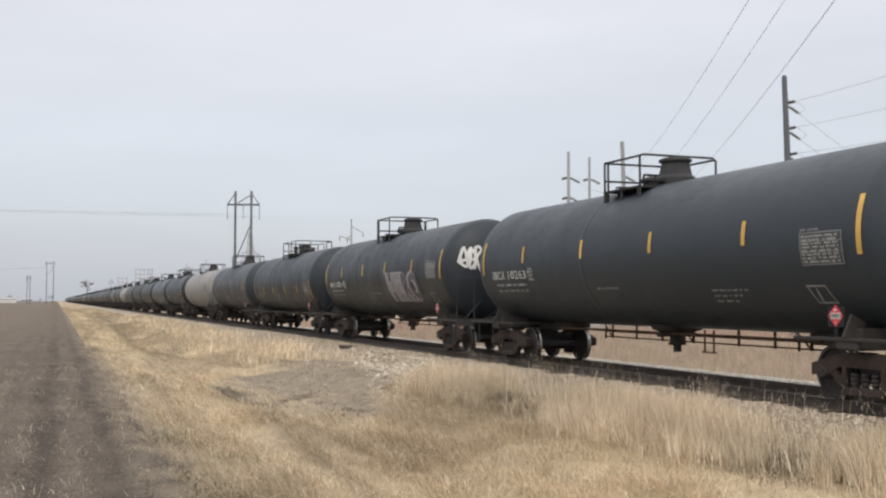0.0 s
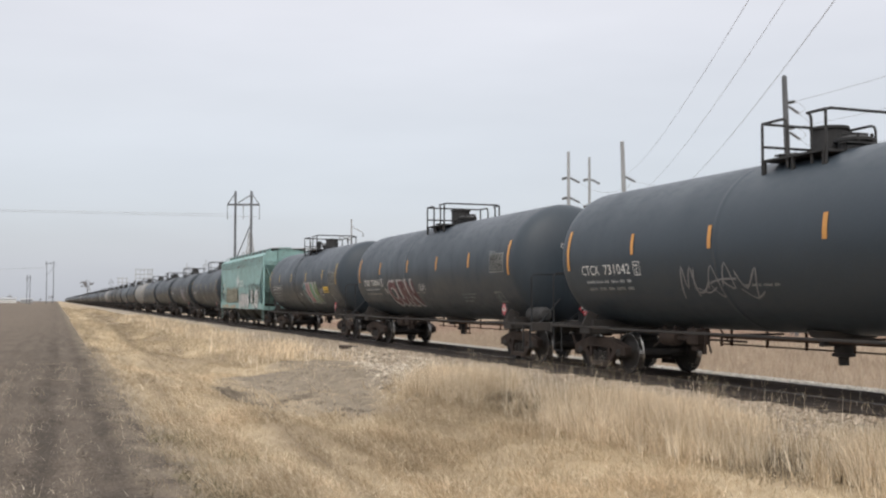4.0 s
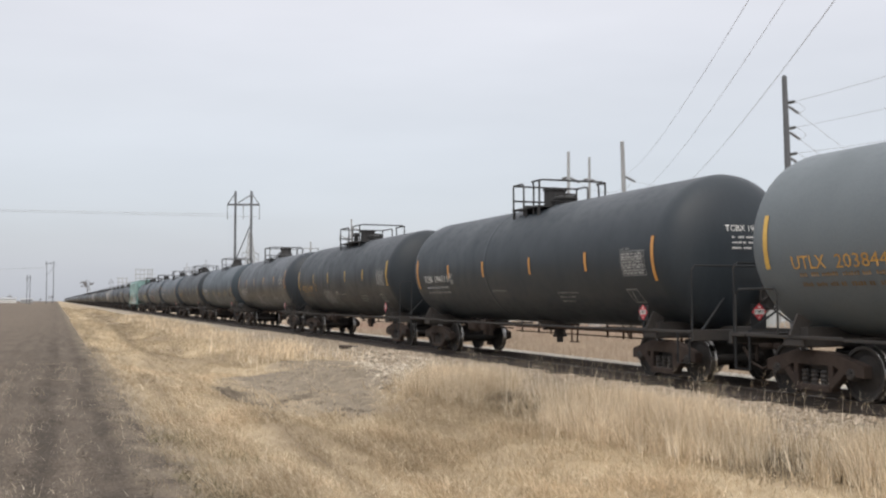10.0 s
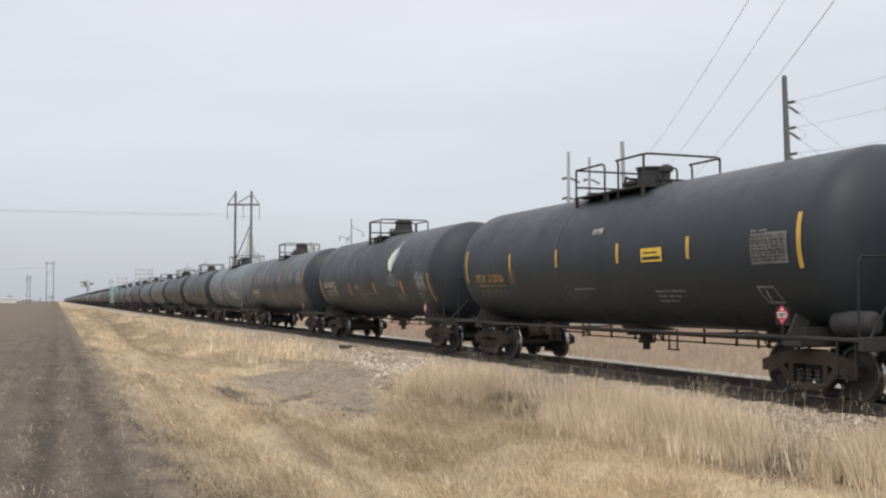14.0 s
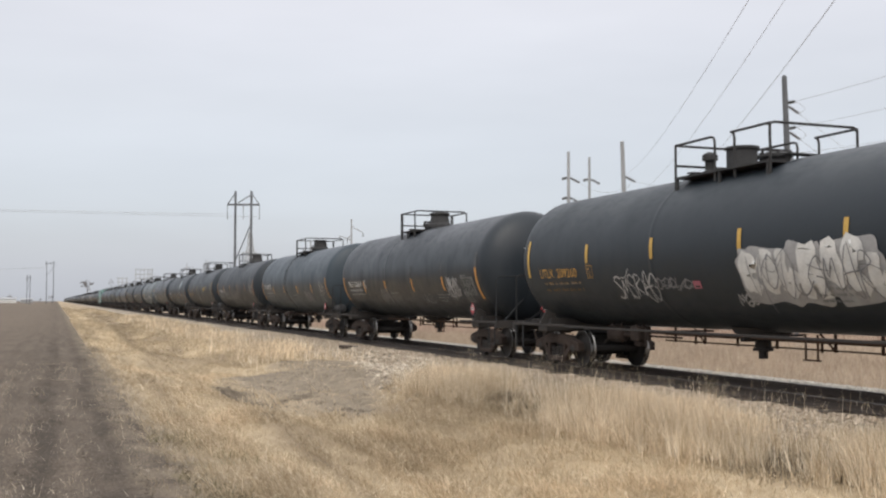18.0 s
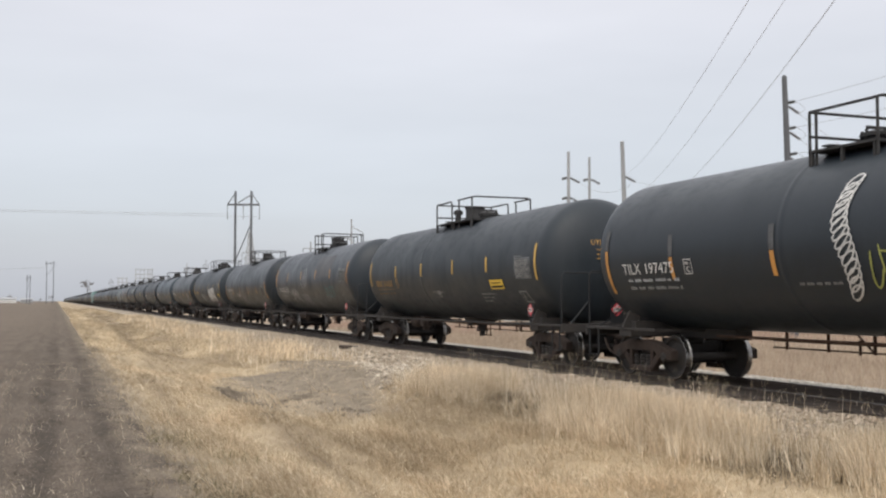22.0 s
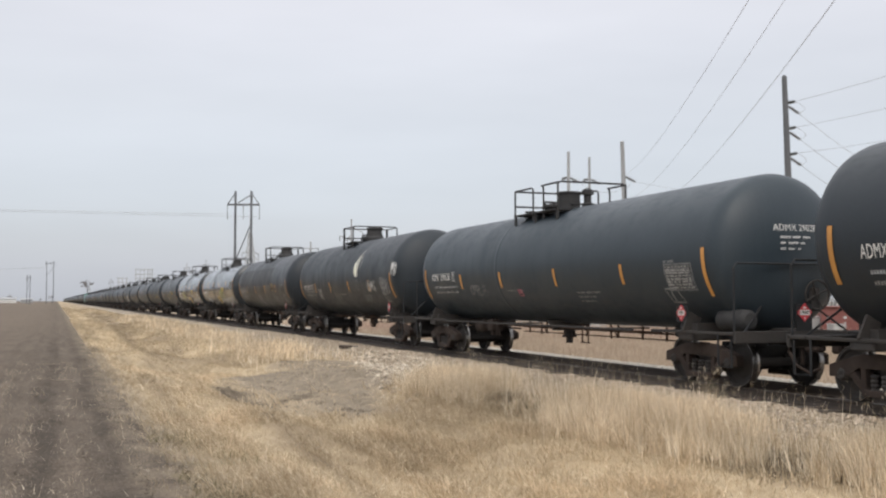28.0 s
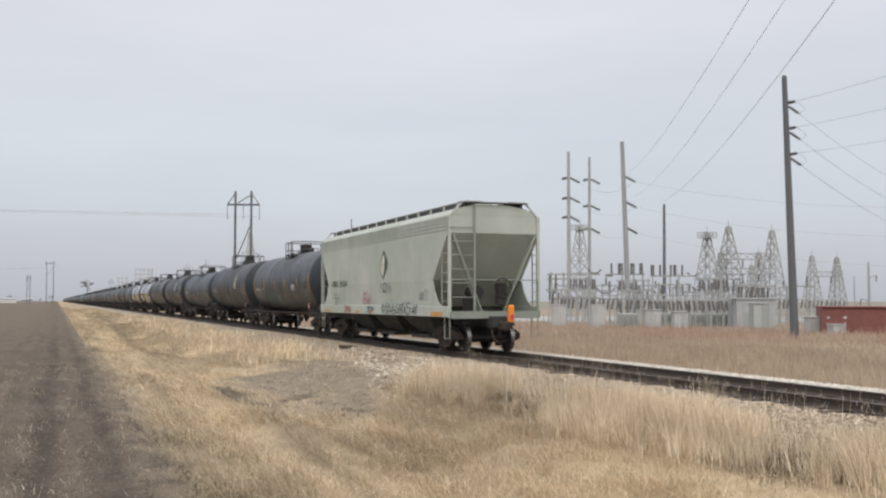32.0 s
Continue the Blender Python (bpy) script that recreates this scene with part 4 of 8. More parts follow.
def throwup(rng, u, w, width, tall, n, t):
    """Fat sprayed letters that spell nothing: the same bent strokes twice, a wide edge and a narrower fill."""
    edge, fill = [], []
    step = width / n
    for k in range(n):
        g = rng.choice(GLYPHS)
        wide, high = step * rng.uniform(0.75, 1.0), tall * rng.uniform(0.70, 0.95) - t
        base = w + t / 2 + (tall - t - high) * rng.uniform(0.0, 1.0)
        pts = curved([(u + step * k + t / 2 + x * max(0.05, wide - t * 0.4) + rng.uniform(-0.04, 0.04) * step, base + y * high) for x, y in g], 5)
        edge += [stroke(pts, t * 1.25), ([], [])]
        fill += [([], []), stroke(pts, t * 0.86)]
    return edge, fill


def blob(rng, u, w, width, tall, n=22):
    """A filled, uneven patch."""
    pts = []
    for i in range(n):
        a = 2 * math.pi * i / n
        k = 0.5 * rng.uniform(0.82, 1.08)
        c, s = math.cos(a), math.sin(a)
        pts.append((u + width / 2 + width * k * math.copysign(abs(c) ** 0.55, c), w + tall / 2 + tall * k * math.copysign(abs(s) ** 0.6, s)))
    pts = curved(pts + pts[:1], 3)[:-1]
    n = len(pts)
    return (pts + [(u + width / 2, w + tall / 2)], [(i, (i + 1) % n, n) for i in range(n)])


# -- running gear --
def sideframe_mesh(worn=True):
    bm = bmesh.new()
    up = [(-1.17, 0.40), (-1.17, 0.60), (-0.95, 0.66), (-0.62, 0.74), (-0.40, 0.80), (0.40, 0.80), (0.62, 0.74), (0.95, 0.66), (1.17, 0.60), (1.17, 0.40), (0.72, 0.44), (0.52, 0.58), (-0.52, 0.58), (-0.72, 0.44)]
    slab(bm, up, -0.09, 0.09)
    for s in (-1, 1):
        slab(bm, [(s * 0.80, 0.50), (s * 0.62, 0.54), (s * 0.33, 0.24), (s * 0.40, 0.14)], -0.08, 0.08)
        slab(bm, [(s * 0.36, 0.58), (s * 0.47, 0.58), (s * 0.47, 0.22), (s * 0.36, 0.22)], -0.085, 0.085)
    slab(bm, [(-0.42, 0.13), (0.42, 0.13), (0.42, 0.24), (-0.42, 0.24)], -0.12, 0.12)
    if worn:
        bmesh.ops.bevel(bm, geom=list(bm.edges), offset=0.012, segments=1, affect="EDGES")
    return finish("side_frame", bm, RUSTY)


def spring_mesh():
    bm = bmesh.new()
    lathe(bm, [(0.075, 0.24), (0.05, 0.27), (0.075, 0.31), (0.05, 0.34), (0.075, 0.38), (0.05, 0.41), (0.075, 0.45), (0.05, 0.48)], seg=8)
    return finish("spring", bm, SOOT)


def bearing_mesh():
    bm = bmesh.new()
    lathe(bm, [(0.0, -0.11), (0.085, -0.11), (0.10, -0.08), (0.12, -0.02), (0.12, 0.09)], "x", 12)
    for i in range(3):
        a = i * 2.094
        lathe(bm, [(0.018, -0.13), (0.018, -0.10)], "x", 6, (0, 0.045 * math.cos(a), 0.045 * math.sin(a)))
    return finish("bearing", bm, SOOT, 0.6)


def bolster_mesh():
    bm = bmesh.new()
    box(bm, -0.95, 0.95, -0.22, 0.22, 0.46, 0.74, 0.03)
    box(bm, -0.35, 0.35, -0.30, 0.30, 0.70, 0.82, 0.03)
    for s in (-1, 1):
        bar(bm, (-0.85, s * 0.42, 0.38), (0.85, s * 0.42, 0.38), 0.035)
        box(bm, -0.62, 0.62, s * 0.30, s * 0.40, 0.28, 0.50, 0.02)
        beam(bm, (-0.7, s * 0.36, 0.42), (0, s * 0.2, 0.55), 0.06, 0.06)
        box(bm, -0.80, -0.62, s * 0.36, s * 0.48, 0.26, 0.56, 0.015)
        box(bm, 0.62, 0.80, s * 0.36, s * 0.48, 0.26, 0.56, 0.015)
    return finish("bolster", bm, SOOT)


def wheel_mesh(side, seg=24):
    """One wheel with flange inboard; side -1 is the near one."""
    bm = bmesh.new()
    s = side
    lathe(bm, [(0.0, s * 0.06), (0.10, s * 0.06), (0.12, s * 0.02), (0.30, s * -0.015), (0.385, s * 0.02), (0.40, s * 0.068), (0.452, s * 0.07),
               (0.452, s * -0.070), (0.40, s * -0.070), (0.385, s * -0.03), (0.30, s * -0.045), (0.13, s * -0.04), (0.11, s * -0.08), (0.0, s * -0.08)], "x", seg)
    return finish("wheel", bm, SOOT, 0.5)


def tread_mesh(side):
    bm = bmesh.new()
    s = side
    lathe(bm, [(0.452, s * 0.0702), (0.457, s * 0.066), (0.459, s * -0.025), (0.470, s * -0.040), (0.482, s * -0.052), (0.478, s * -0.066), (0.452, s * -0.0702)], "x", 36)
    bmesh.ops.delete(bm, geom=[f for f in bm.faces if len(f.verts) > 4], context="FACES")
    return finish("wheel_tread", bm, TREAD, 0.5)


def axle_mesh(seg=12):
    bm = bmesh.new()
    lathe(bm, [(0.0, -1.08), (0.07, -1.08), (0.07, -0.88), (0.095, -0.80), (0.085, -0.4), (0.08, 0), (0.085, 0.4), (0.095, 0.80), (0.07, 0.88), (0.07, 1.08), (0.0, 1.08)], "x", seg)
    return finish("axle", bm, SOOT, 0.5)


TURNING = []


def truck(car, y, level):
    """A two-axle truck: frames, bolster, springs, bearings and wheel sets, each its own part."""
    frame_ob = part("truck", shared("bolster", bolster_mesh), car, "rusty cast-steel two-axle truck", pose(0, y, 0))
    for s in (-1, 1):
        part("side_frame", shared(("sideframe", level > 0), lambda: sideframe_mesh(level > 0)), frame_ob, m=pose(s * 1.0, 0, 0))
        if level:
            for k in (-0.22, 0.0, 0.22) if level > 1 and s < 0 else ():
                part("spring", shared("spring", spring_mesh), frame_ob, m=pose(-1.03, k, 0))
            for k in (-0.889, 0.889):
                part("bearing", shared("bearing", bearing_mesh), frame_ob, m=pose(s * 1.0, k, 0.457, 0, 0, 0 if s < 0 else 180))
    for k in (-0.889, 0.889):
        ax = part("wheel_set", shared(("axle", level > 0), lambda: axle_mesh(12 if level else 6)), car, m=pose(0, y + k, 0.457))
        for s in (-1, 1):
            part("wheel", shared(("wheel", s, level), lambda: wheel_mesh(s, (10, 16, 24)[level])), ax, m=pose(s * 0.755, 0, 0))
            if level > 1:
                part("wheel_tread", shared(("tread", s), lambda: tread_mesh(s)), ax, "shiny worn steel tread", pose(s * 0.755, 0, 0))
        if level > 1:
            TURNING.append((car, ax, y + k))


def coupler_mesh():
    bm = bmesh.new()
    box(bm, -0.09, 0.09, 0.0, 0.62, 0.76, 0.94, 0.02)
    box(bm, -0.17, 0.15, 0.55, 0.80, 0.70, 1.00, 0.04)
    box(bm, 0.02, 0.17, 0.72, 0.93, 0.71, 0.99, 0.04)
    box(bm, -0.02, 0.02, 0.30, 0.36, 0.45, 0.78)
    pipe(bm, [(0.25, 0.25, 0.72), (0.28, 0.5, 0.45), (0.2, 0.75, 0.33), (0.12, 0.95, 0.42)], 0.028)
    return finish("coupler", bm, RUSTY)


# -- tank cars --
def shell_mesh(mat, more=0.0, cap=HEAD, seg=56):
    bm = bmesh.new()
    prof = []
    for i in range(9):
        a = math.pi / 2 * i / 8
        prof.append((R * math.sin(a), -HALF - more - cap * math.cos(a)))
    prof.append((R, -HALF - more + 0.15))
    for y, d in ((1.5, 0.006),):
        prof += [(R, y - 0.12), (R, y - 0.05), (R + d, y - 0.03), (R + d, y + 0.03), (R, y + 0.05), (R, y + 0.12)]
    prof.append((R, HALF - 0.15))
    for i in range(8, -1, -1):
        a = math.pi / 2 * i / 8
        prof.append((R * math.sin(a), HALF + HEAD * math.cos(a)))
    prof[0] = (0.001, prof[0][1])
    prof[-1] = (0.001, prof[-1][1])
    lathe(bm, prof, "y", seg, (0, 0, ZC))
    return finish("tank", bm, mat, 0.6)


def sill_mesh(sy):
    """The stub sill, bolster saddle and deck plates at one end."""
    bm = bmesh.new()
    box(bm, -0.22, 0.22, sy * 4.6, sy * 8.45, 0.84, 1.12, 0.02)
    box(bm, -1.45, 1.45, sy * 6.55, sy * 7.05, 0.86, 1.02, 0.03)
    slab(bm, [(sy * 6.6, 1.0), (sy * 7.0, 1.0), (sy * 7.0, 1.2), (sy * 6.6, 1.2)], -1.30, 1.30)
    for s in (-1, 1):
        beam(bm, (s * 1.38, sy * 6.8, 1.0), (s * 1.20, sy * 6.8, 1.36), 0.05, 0.30)
    box(bm, -1.50, 1.50, sy * 8.02, sy * 8.42, 1.00, 1.06, 0.01)
    box(bm, -1.50, 1.50, sy * 8.38, sy * 8.46, 0.86, 1.08, 0.01)
    return finish("end_sill", bm, SOOT)


def edge_mesh(sy):
    """The running sill along the lower side at one end."""
    bm = bmesh.new()
    for s in (-1, 1):
        box(bm, s * 1.44 - 0.03, s * 1.44 + 0.03, sy * 5.6, sy * 8.40, 1.00, 1.06, 0.01)
    box(bm, -1.42, 1.42, sy * 5.6, sy * 5.68, 1.0, 1.05)
    return finish("side_sill", bm, SOOT)


def long_sill_mesh():
    """The bar that runs along the belly between the trucks."""
    bm = bmesh.new()
    box(bm, -1.47, -1.41, -5.6, 5.6, 0.985, 1.035, 0.008)
    for y in (-4.2, -1.4, 1.4, 4.2):
        beam(bm, (-1.43, y, 1.01), (-0.15, y, 1.01), 0.04, 0.04)
    return finish("running_sill", bm, SOOT)


def pipes_mesh(kind):
    """Brake and load piping hung under the tank between the trucks."""
    bm = bmesh.new()
    box(bm, 0.95, 1.02, -4.9, 4.9, 0.80, 0.85)
    box(bm, 0.95, 1.02, -4.9, 4.9, 0.66, 0.69)
    xs = [-4.4, -3.2, -2.1, -0.9, 0.8, 2.1, 3.3, 4.5]
    for i, y in enumerate(xs):
        box(bm, 0.96, 1.00, y - 0.025, y + 0.025, 0.64, 1.05)
        if (i + kind) % 3 == 0:
            beam(bm, (0.98, y, 0.66), (0.98, y + 0.45, 1.02), 0.03, 0.03)
            box(bm, 0.96, 1.00, y + 0.35, y + 0.39, 0.62, 0.9)
    bar(bm, (-0.35, -5.0, 0.92), (-0.35, 5.0, 0.92), 0.03)
    beam(bm, (-0.75, -2.4, 1.05), (-0.75, -2.4, 0.60), 0.03, 0.03)
    beam(bm, (-0.75, -2.1, 1.05), (-0.75, -2.1, 0.60), 0.03, 0.03)
    box(bm, -0.78, -0.72, -2.45, -2.05, 0.59, 0.62)
    return finish("underside_piping", bm, RUSTBAR)


def rigging_mesh():
    """Brake cylinder, control valve and auxiliary tanks slung under the shell, with their straps and rods."""
    bm = bmesh.new()
    lathe(bm, [(0.0, 4.55), (0.13, 4.54), (0.17, 4.48), (0.17, 4.02), (0.13, 3.96), (0.05, 3.95), (0.05, 3.55), (0.0, 3.55)], "y", 12, (-0.75, 0, 0.86))
    box(bm, -0.95, -0.60, 3.05, 3.42, 0.74, 1.08, 0.03)
    box(bm, -0.88, -0.66, 3.12, 3.34, 0.62, 0.74, 0.02)
    for y in (3.10, 3.40, 4.05, 4.45):
        beam(bm, (-0.78, y, 0.70), (-0.78, y, 1.12), 0.04, 0.05)
    bar(bm, (-0.75, 3.55, 0.86), (-0.45, 2.1, 0.84), 0.022)
    bar(bm, (-0.75, 4.5, 0.86), (-0.45, 5.4, 0.62), 0.025)
    beam(bm, (-0.85, 2.9, 0.60), (-0.85, 2.9, 1.05), 0.035, 0.035)
    beam(bm, (-0.85, 2.7, 0.60), (-0.85, 2.9, 1.05), 0.03, 0.03)
    return finish("brake_rigging", bm, RUSTY)


def valve_mesh():
    bm = bmesh.new()
    lathe(bm, [(0.62, 1.12), (0.55, 1.0), (0.30, 0.92), (0.16, 0.86), (0.16, 0.72), (0.20, 0.71), (0.20, 0.66), (0.09, 0.64), (0.09, 0.50), (0.0, 0.50)], seg=16)
    box(bm, -0.5, 0.5, -0.06, 0.06, 0.84, 0.92, 0.01)
    return finish("outlet_valve", bm, SOOT, 0.6)


def housing_mesh(kind):
    """The manway or valve housing on top."""
    bm = bmesh.new()
    z = ZC + R
    if kind == 0:
        lathe(bm, [(0.46, z - 0.08), (0.46, z + 0.10), (0.37, z + 0.18), (0.31, z + 0.46), (0.37, z + 0.48), (0.37, z + 0.53), (0.28, z + 0.57), (0.0, z + 0.58)], seg=18)
    else:
        lathe(bm, [(0.31, z - 0.08), (0.31, z + 0.42), (0.345, z + 0.43), (0.345, z + 0.48), (0.0, z + 0.51)], seg=18)
    return finish("valve_housing", bm, BLACK, 0.6)


def manway_mesh():
    bm = bmesh.new()
    z = ZC + R
    y = 0.0
    lathe(bm, [(0.27, z - 0.06), (0.27, z + 0.12), (0.34, z + 0.13), (0.34, z + 0.18), (0.18, z + 0.24), (0.0, z + 0.25)], seg=14, at=(0, y, 0))
    for i in range(6):
        a = i * math.pi / 3
        bar(bm, (0.30 * math.cos(a), y + 0.30 * math.sin(a), z + 0.10), (0.30 * math.cos(a), y + 0.30 * math.sin(a), z + 0.25), 0.03)
    beam(bm, (-0.3, y, z + 0.28), (0.3, y, z + 0.28), 0.05, 0.05)
    return finish("manway", bm, BLACK)


def vent_mesh():
    bm = bmesh.new()
    z = ZC + R
    lathe(bm, [(0.15, z - 0.05), (0.15, z + 0.08), (0.10, z + 0.10), (0.10, z + 0.30), (0.16, z + 0.31), (0.16, z + 0.42), (0.06, z + 0.48), (0.0, z + 0.48)], seg=12)
    return finish("relief_valve", bm, BLACK, 0.6)


def deck_mesh(y0, y1):
    """Grated walkways on brackets along both sides of the fittings, joined by cross plates."""
    bm = bmesh.new()
    z = ZC + R
    for s in (-1, 1):
        box(bm, s * 0.62, s * 1.04, y0, y1, z - 0.13, z - 0.09)
        for y in (y0 + 0.06, (y0 + y1) / 2, y1 - 0.06):
            beam(bm, (s * 1.0, y, z - 0.11), (s * 1.0, y, z - 0.42), 0.05, 0.05)
            beam(bm, (s * 0.64, y, z - 0.11), (s * 0.64, y, z - 0.20), 0.05, 0.05)
    for y in (y0, y1):
        box(bm, -0.66, 0.66, y - 0.10, y + 0.10, z + 0.015, z + 0.045)
        for s in (-1, 1):
            beam(bm, (s * 0.60, y, z + 0.03), (s * 0.60, y, z - 0.12), 0.05, 0.05)
    return finish("platform_deck", bm, BLACK)


def rail_post_mesh():
    bm = bmesh.new()
    bar(bm, (0, 0, -0.36), (0, 0, 0.56), 0.026)
    return finish("railing_post", bm, BLACK)


def rail_meshes(y0, y1, kind):
    """Bent pipes of the platform railing, one mesh each."""
    top = ZC + R + 0.58
    low = ZC + R - 0.10
    mid = (y0 + y1) / 2
    out = [[(-1.0, y1, top), (1.0, y1, top)]]
    out.append([(-1.0, y0 + 0.10, top - 0.01), (-0.9, y0, top + 0.02), (0.92, y0, top + 0.02), (1.0, y0, top - 0.06), (1.0, y0, low - 0.2)])
    for s in (-1, 1):
        if kind:
            out.append([(s * 1.0, y1, top), (s * 1.0, mid + 0.26, top), (s * 1.0, mid + 0.18, top - 0.03), (s * 1.0, mid + 0.15, top - 0.12), (s * 1.0, mid + 0.15, low - 0.2)])
            out.append([(s * 1.0, y0, top), (s * 1.0, mid - 0.36, top), (s * 1.0, mid - 0.44, top - 0.03), (s * 1.0, mid - 0.47, top - 0.12), (s * 1.0, mid - 0.47, low - 0.2)])
        else:
            out.append([(s * 1.0, y1, top), (s * 1.0, y0 + 0.1, top - 0.01)])
    out.append([(-1.0, y1, top - 0.42), (1.0, y1, top - 0.42)])
    made = []
    for pts in out:
        bm = bmesh.new()
        pipe(bm, pts, 0.025, 6)
        made.append(finish("railing", bm, BLACK))
    return made


def ladder_mesh(y):
    """A side ladder that follows the shell from the platform to the sill."""
    bm = bmesh.new()
    for s in (-0.17, 0.17):
        pts = []
        for i in range(9):
            a = radians(72 - i * 16)
            rr = R + 0.045
            pts.append((-rr * math.cos(a), y + s, ZC + rr * math.sin(a)))
        pts.append((-1.45, y + s, 0.62))
        pipe(bm, pts, 0.009, 5)
    for i in range(16):
        a = radians(70 - i * 7.5)
        rr = R + 0.045
        bar(bm, (-rr * math.cos(a), y - 0.17, ZC + rr * math.sin(a)), (-rr * math.cos(a), y + 0.17, ZC + rr * math.sin(a)), 0.006, 5)
    for z in (1.1, 0.85, 0.64):
        bar(bm, (-1.45, y - 0.2, z), (-1.45, y + 0.2, z), 0.010, 5)
    return finish("side_ladder", bm, BLACK)


def end_rail_meshes(sy):
    """Handrails, steps and braces at one end of a tank car, one mesh each."""
    made = []
    for s in (-1, 1):
        bm = bmesh.new()
        pipe(bm, [(s * 1.46, sy * 7.15, 1.05), (s * 1.46, sy * 7.15, 1.75), (s * 1.46, sy * 7.25, 1.85), (s * 1.46, sy * 8.2, 1.85), (s * 1.46, sy * 8.3, 1.75), (s * 1.46, sy * 8.3, 1.05)], 0.02, 6)
        made.append(("side_handrail", finish("side_handrail", bm, BLACK)))
        bm = bmesh.new()
        pipe(bm, [(s * 1.47, sy * 8.3, 1.02), (s * 1.47, sy * 8.3, 0.42), (s * 1.47, sy * 7.9, 0.42), (s * 1.47, sy * 7.9, 1.02)], 0.022, 6)
        made.append(("sill_step", finish("sill_step", bm, RAILBLACK)))
        bm = bmesh.new()
        beam(bm, (s * 1.2, sy * 8.32, 1.05), (s * 0.35, sy * 7.95, 1.75), 0.035, 0.035)
        made.append(("end_brace", finish("end_brace", bm, RAILBLACK)))
    bm = bmesh.new()
    pipe(bm, [(-1.45, sy * 8.36, 1.05), (-1.45, sy * 8.36, 2.24), (-1.38, sy * 8.36, 2.33), (1.38, sy * 8.36, 2.33), (1.45, sy * 8.36, 2.24), (1.45, sy * 8.36, 1.05)], 0.022, 6)
    made.append(("end_handrail", finish("end_handrail", bm, RAILBLACK)))
    return made


def brake_wheel_mesh():
    bm = bmesh.new()
    for i in range(16):
        a, b = i * math.pi / 8, (i + 1) * math.pi / 8
        bar(bm, (0.5 + 0.28 * math.cos(a), 0, 1.75 + 0.28 * math.sin(a)), (0.5 + 0.28 * math.cos(b), 0, 1.75 + 0.28 * math.sin(b)), 0.02, 5)
    for i in range(4):
        a = i * math.pi / 2 + 0.4
        bar(bm, (0.5, 0.03, 1.75), (0.5 + 0.28 * math.cos(a), 0, 1.75 + 0.28 * math.sin(a)), 0.018, 5)
    box(bm, 0.38, 0.62, 0.05, 0.25, 1.45, 1.9, 0.03)
    return finish("brake_wheel", bm, SOOT)


def reservoir_mesh():
    bm = bmesh.new()
    lathe(bm, [(0.0, -0.45), (0.14, -0.44), (0.21, -0.36), (0.21, 0.36), (0.14, 0.44), (0.0, 0.45)], "y", 14, (0, 0, 0))
    return finish("air_reservoir", bm, BLACK, 0.6)


def diamond(c, z, half):
    return ([(c - half, z), (c, z - half), (c + half, z), (c, z + half)], [(0, 1, 2, 3)])


def placard(car, place_red, place_white, c, z):
    red = part("placard", flat_mesh("placard", [diamond(c, z, 0.175)], RED, place_red, 0), car, "red diamond hazard placard")
    w = [quad(c - 0.115, c + 0.115, z - 0.05, z + 0.05), quad(c - 0.028, c + 0.028, z + 0.075, z + 0.11), ([(c - 0.02, z - 0.12), (c + 0.02, z - 0.12), (c, z - 0.08)], [(0, 1, 2)])]
    part("placard_panel", flat_mesh("placard_panel", w, WHITE, place_white, 0), red, "white panel of the placard")
    return red


def numbers(car, red, place, c, z):
    part("placard_number", flat_mesh("placard_number", [letters("1987", c - 0.10, z - 0.033, 0.20, 0.068, 0.02)], BLACK, place, 0), red)


STATIONS = {"": (7.24, 4.38, 1.65, -1.42, -4.4, -7.24), "UTLX": (7.24, 4.17, 1.45, -1.44, -4.08, -7.24), "BRCX": (7.24, 4.63, 1.49, -1.45, -4.51, -7.30)}


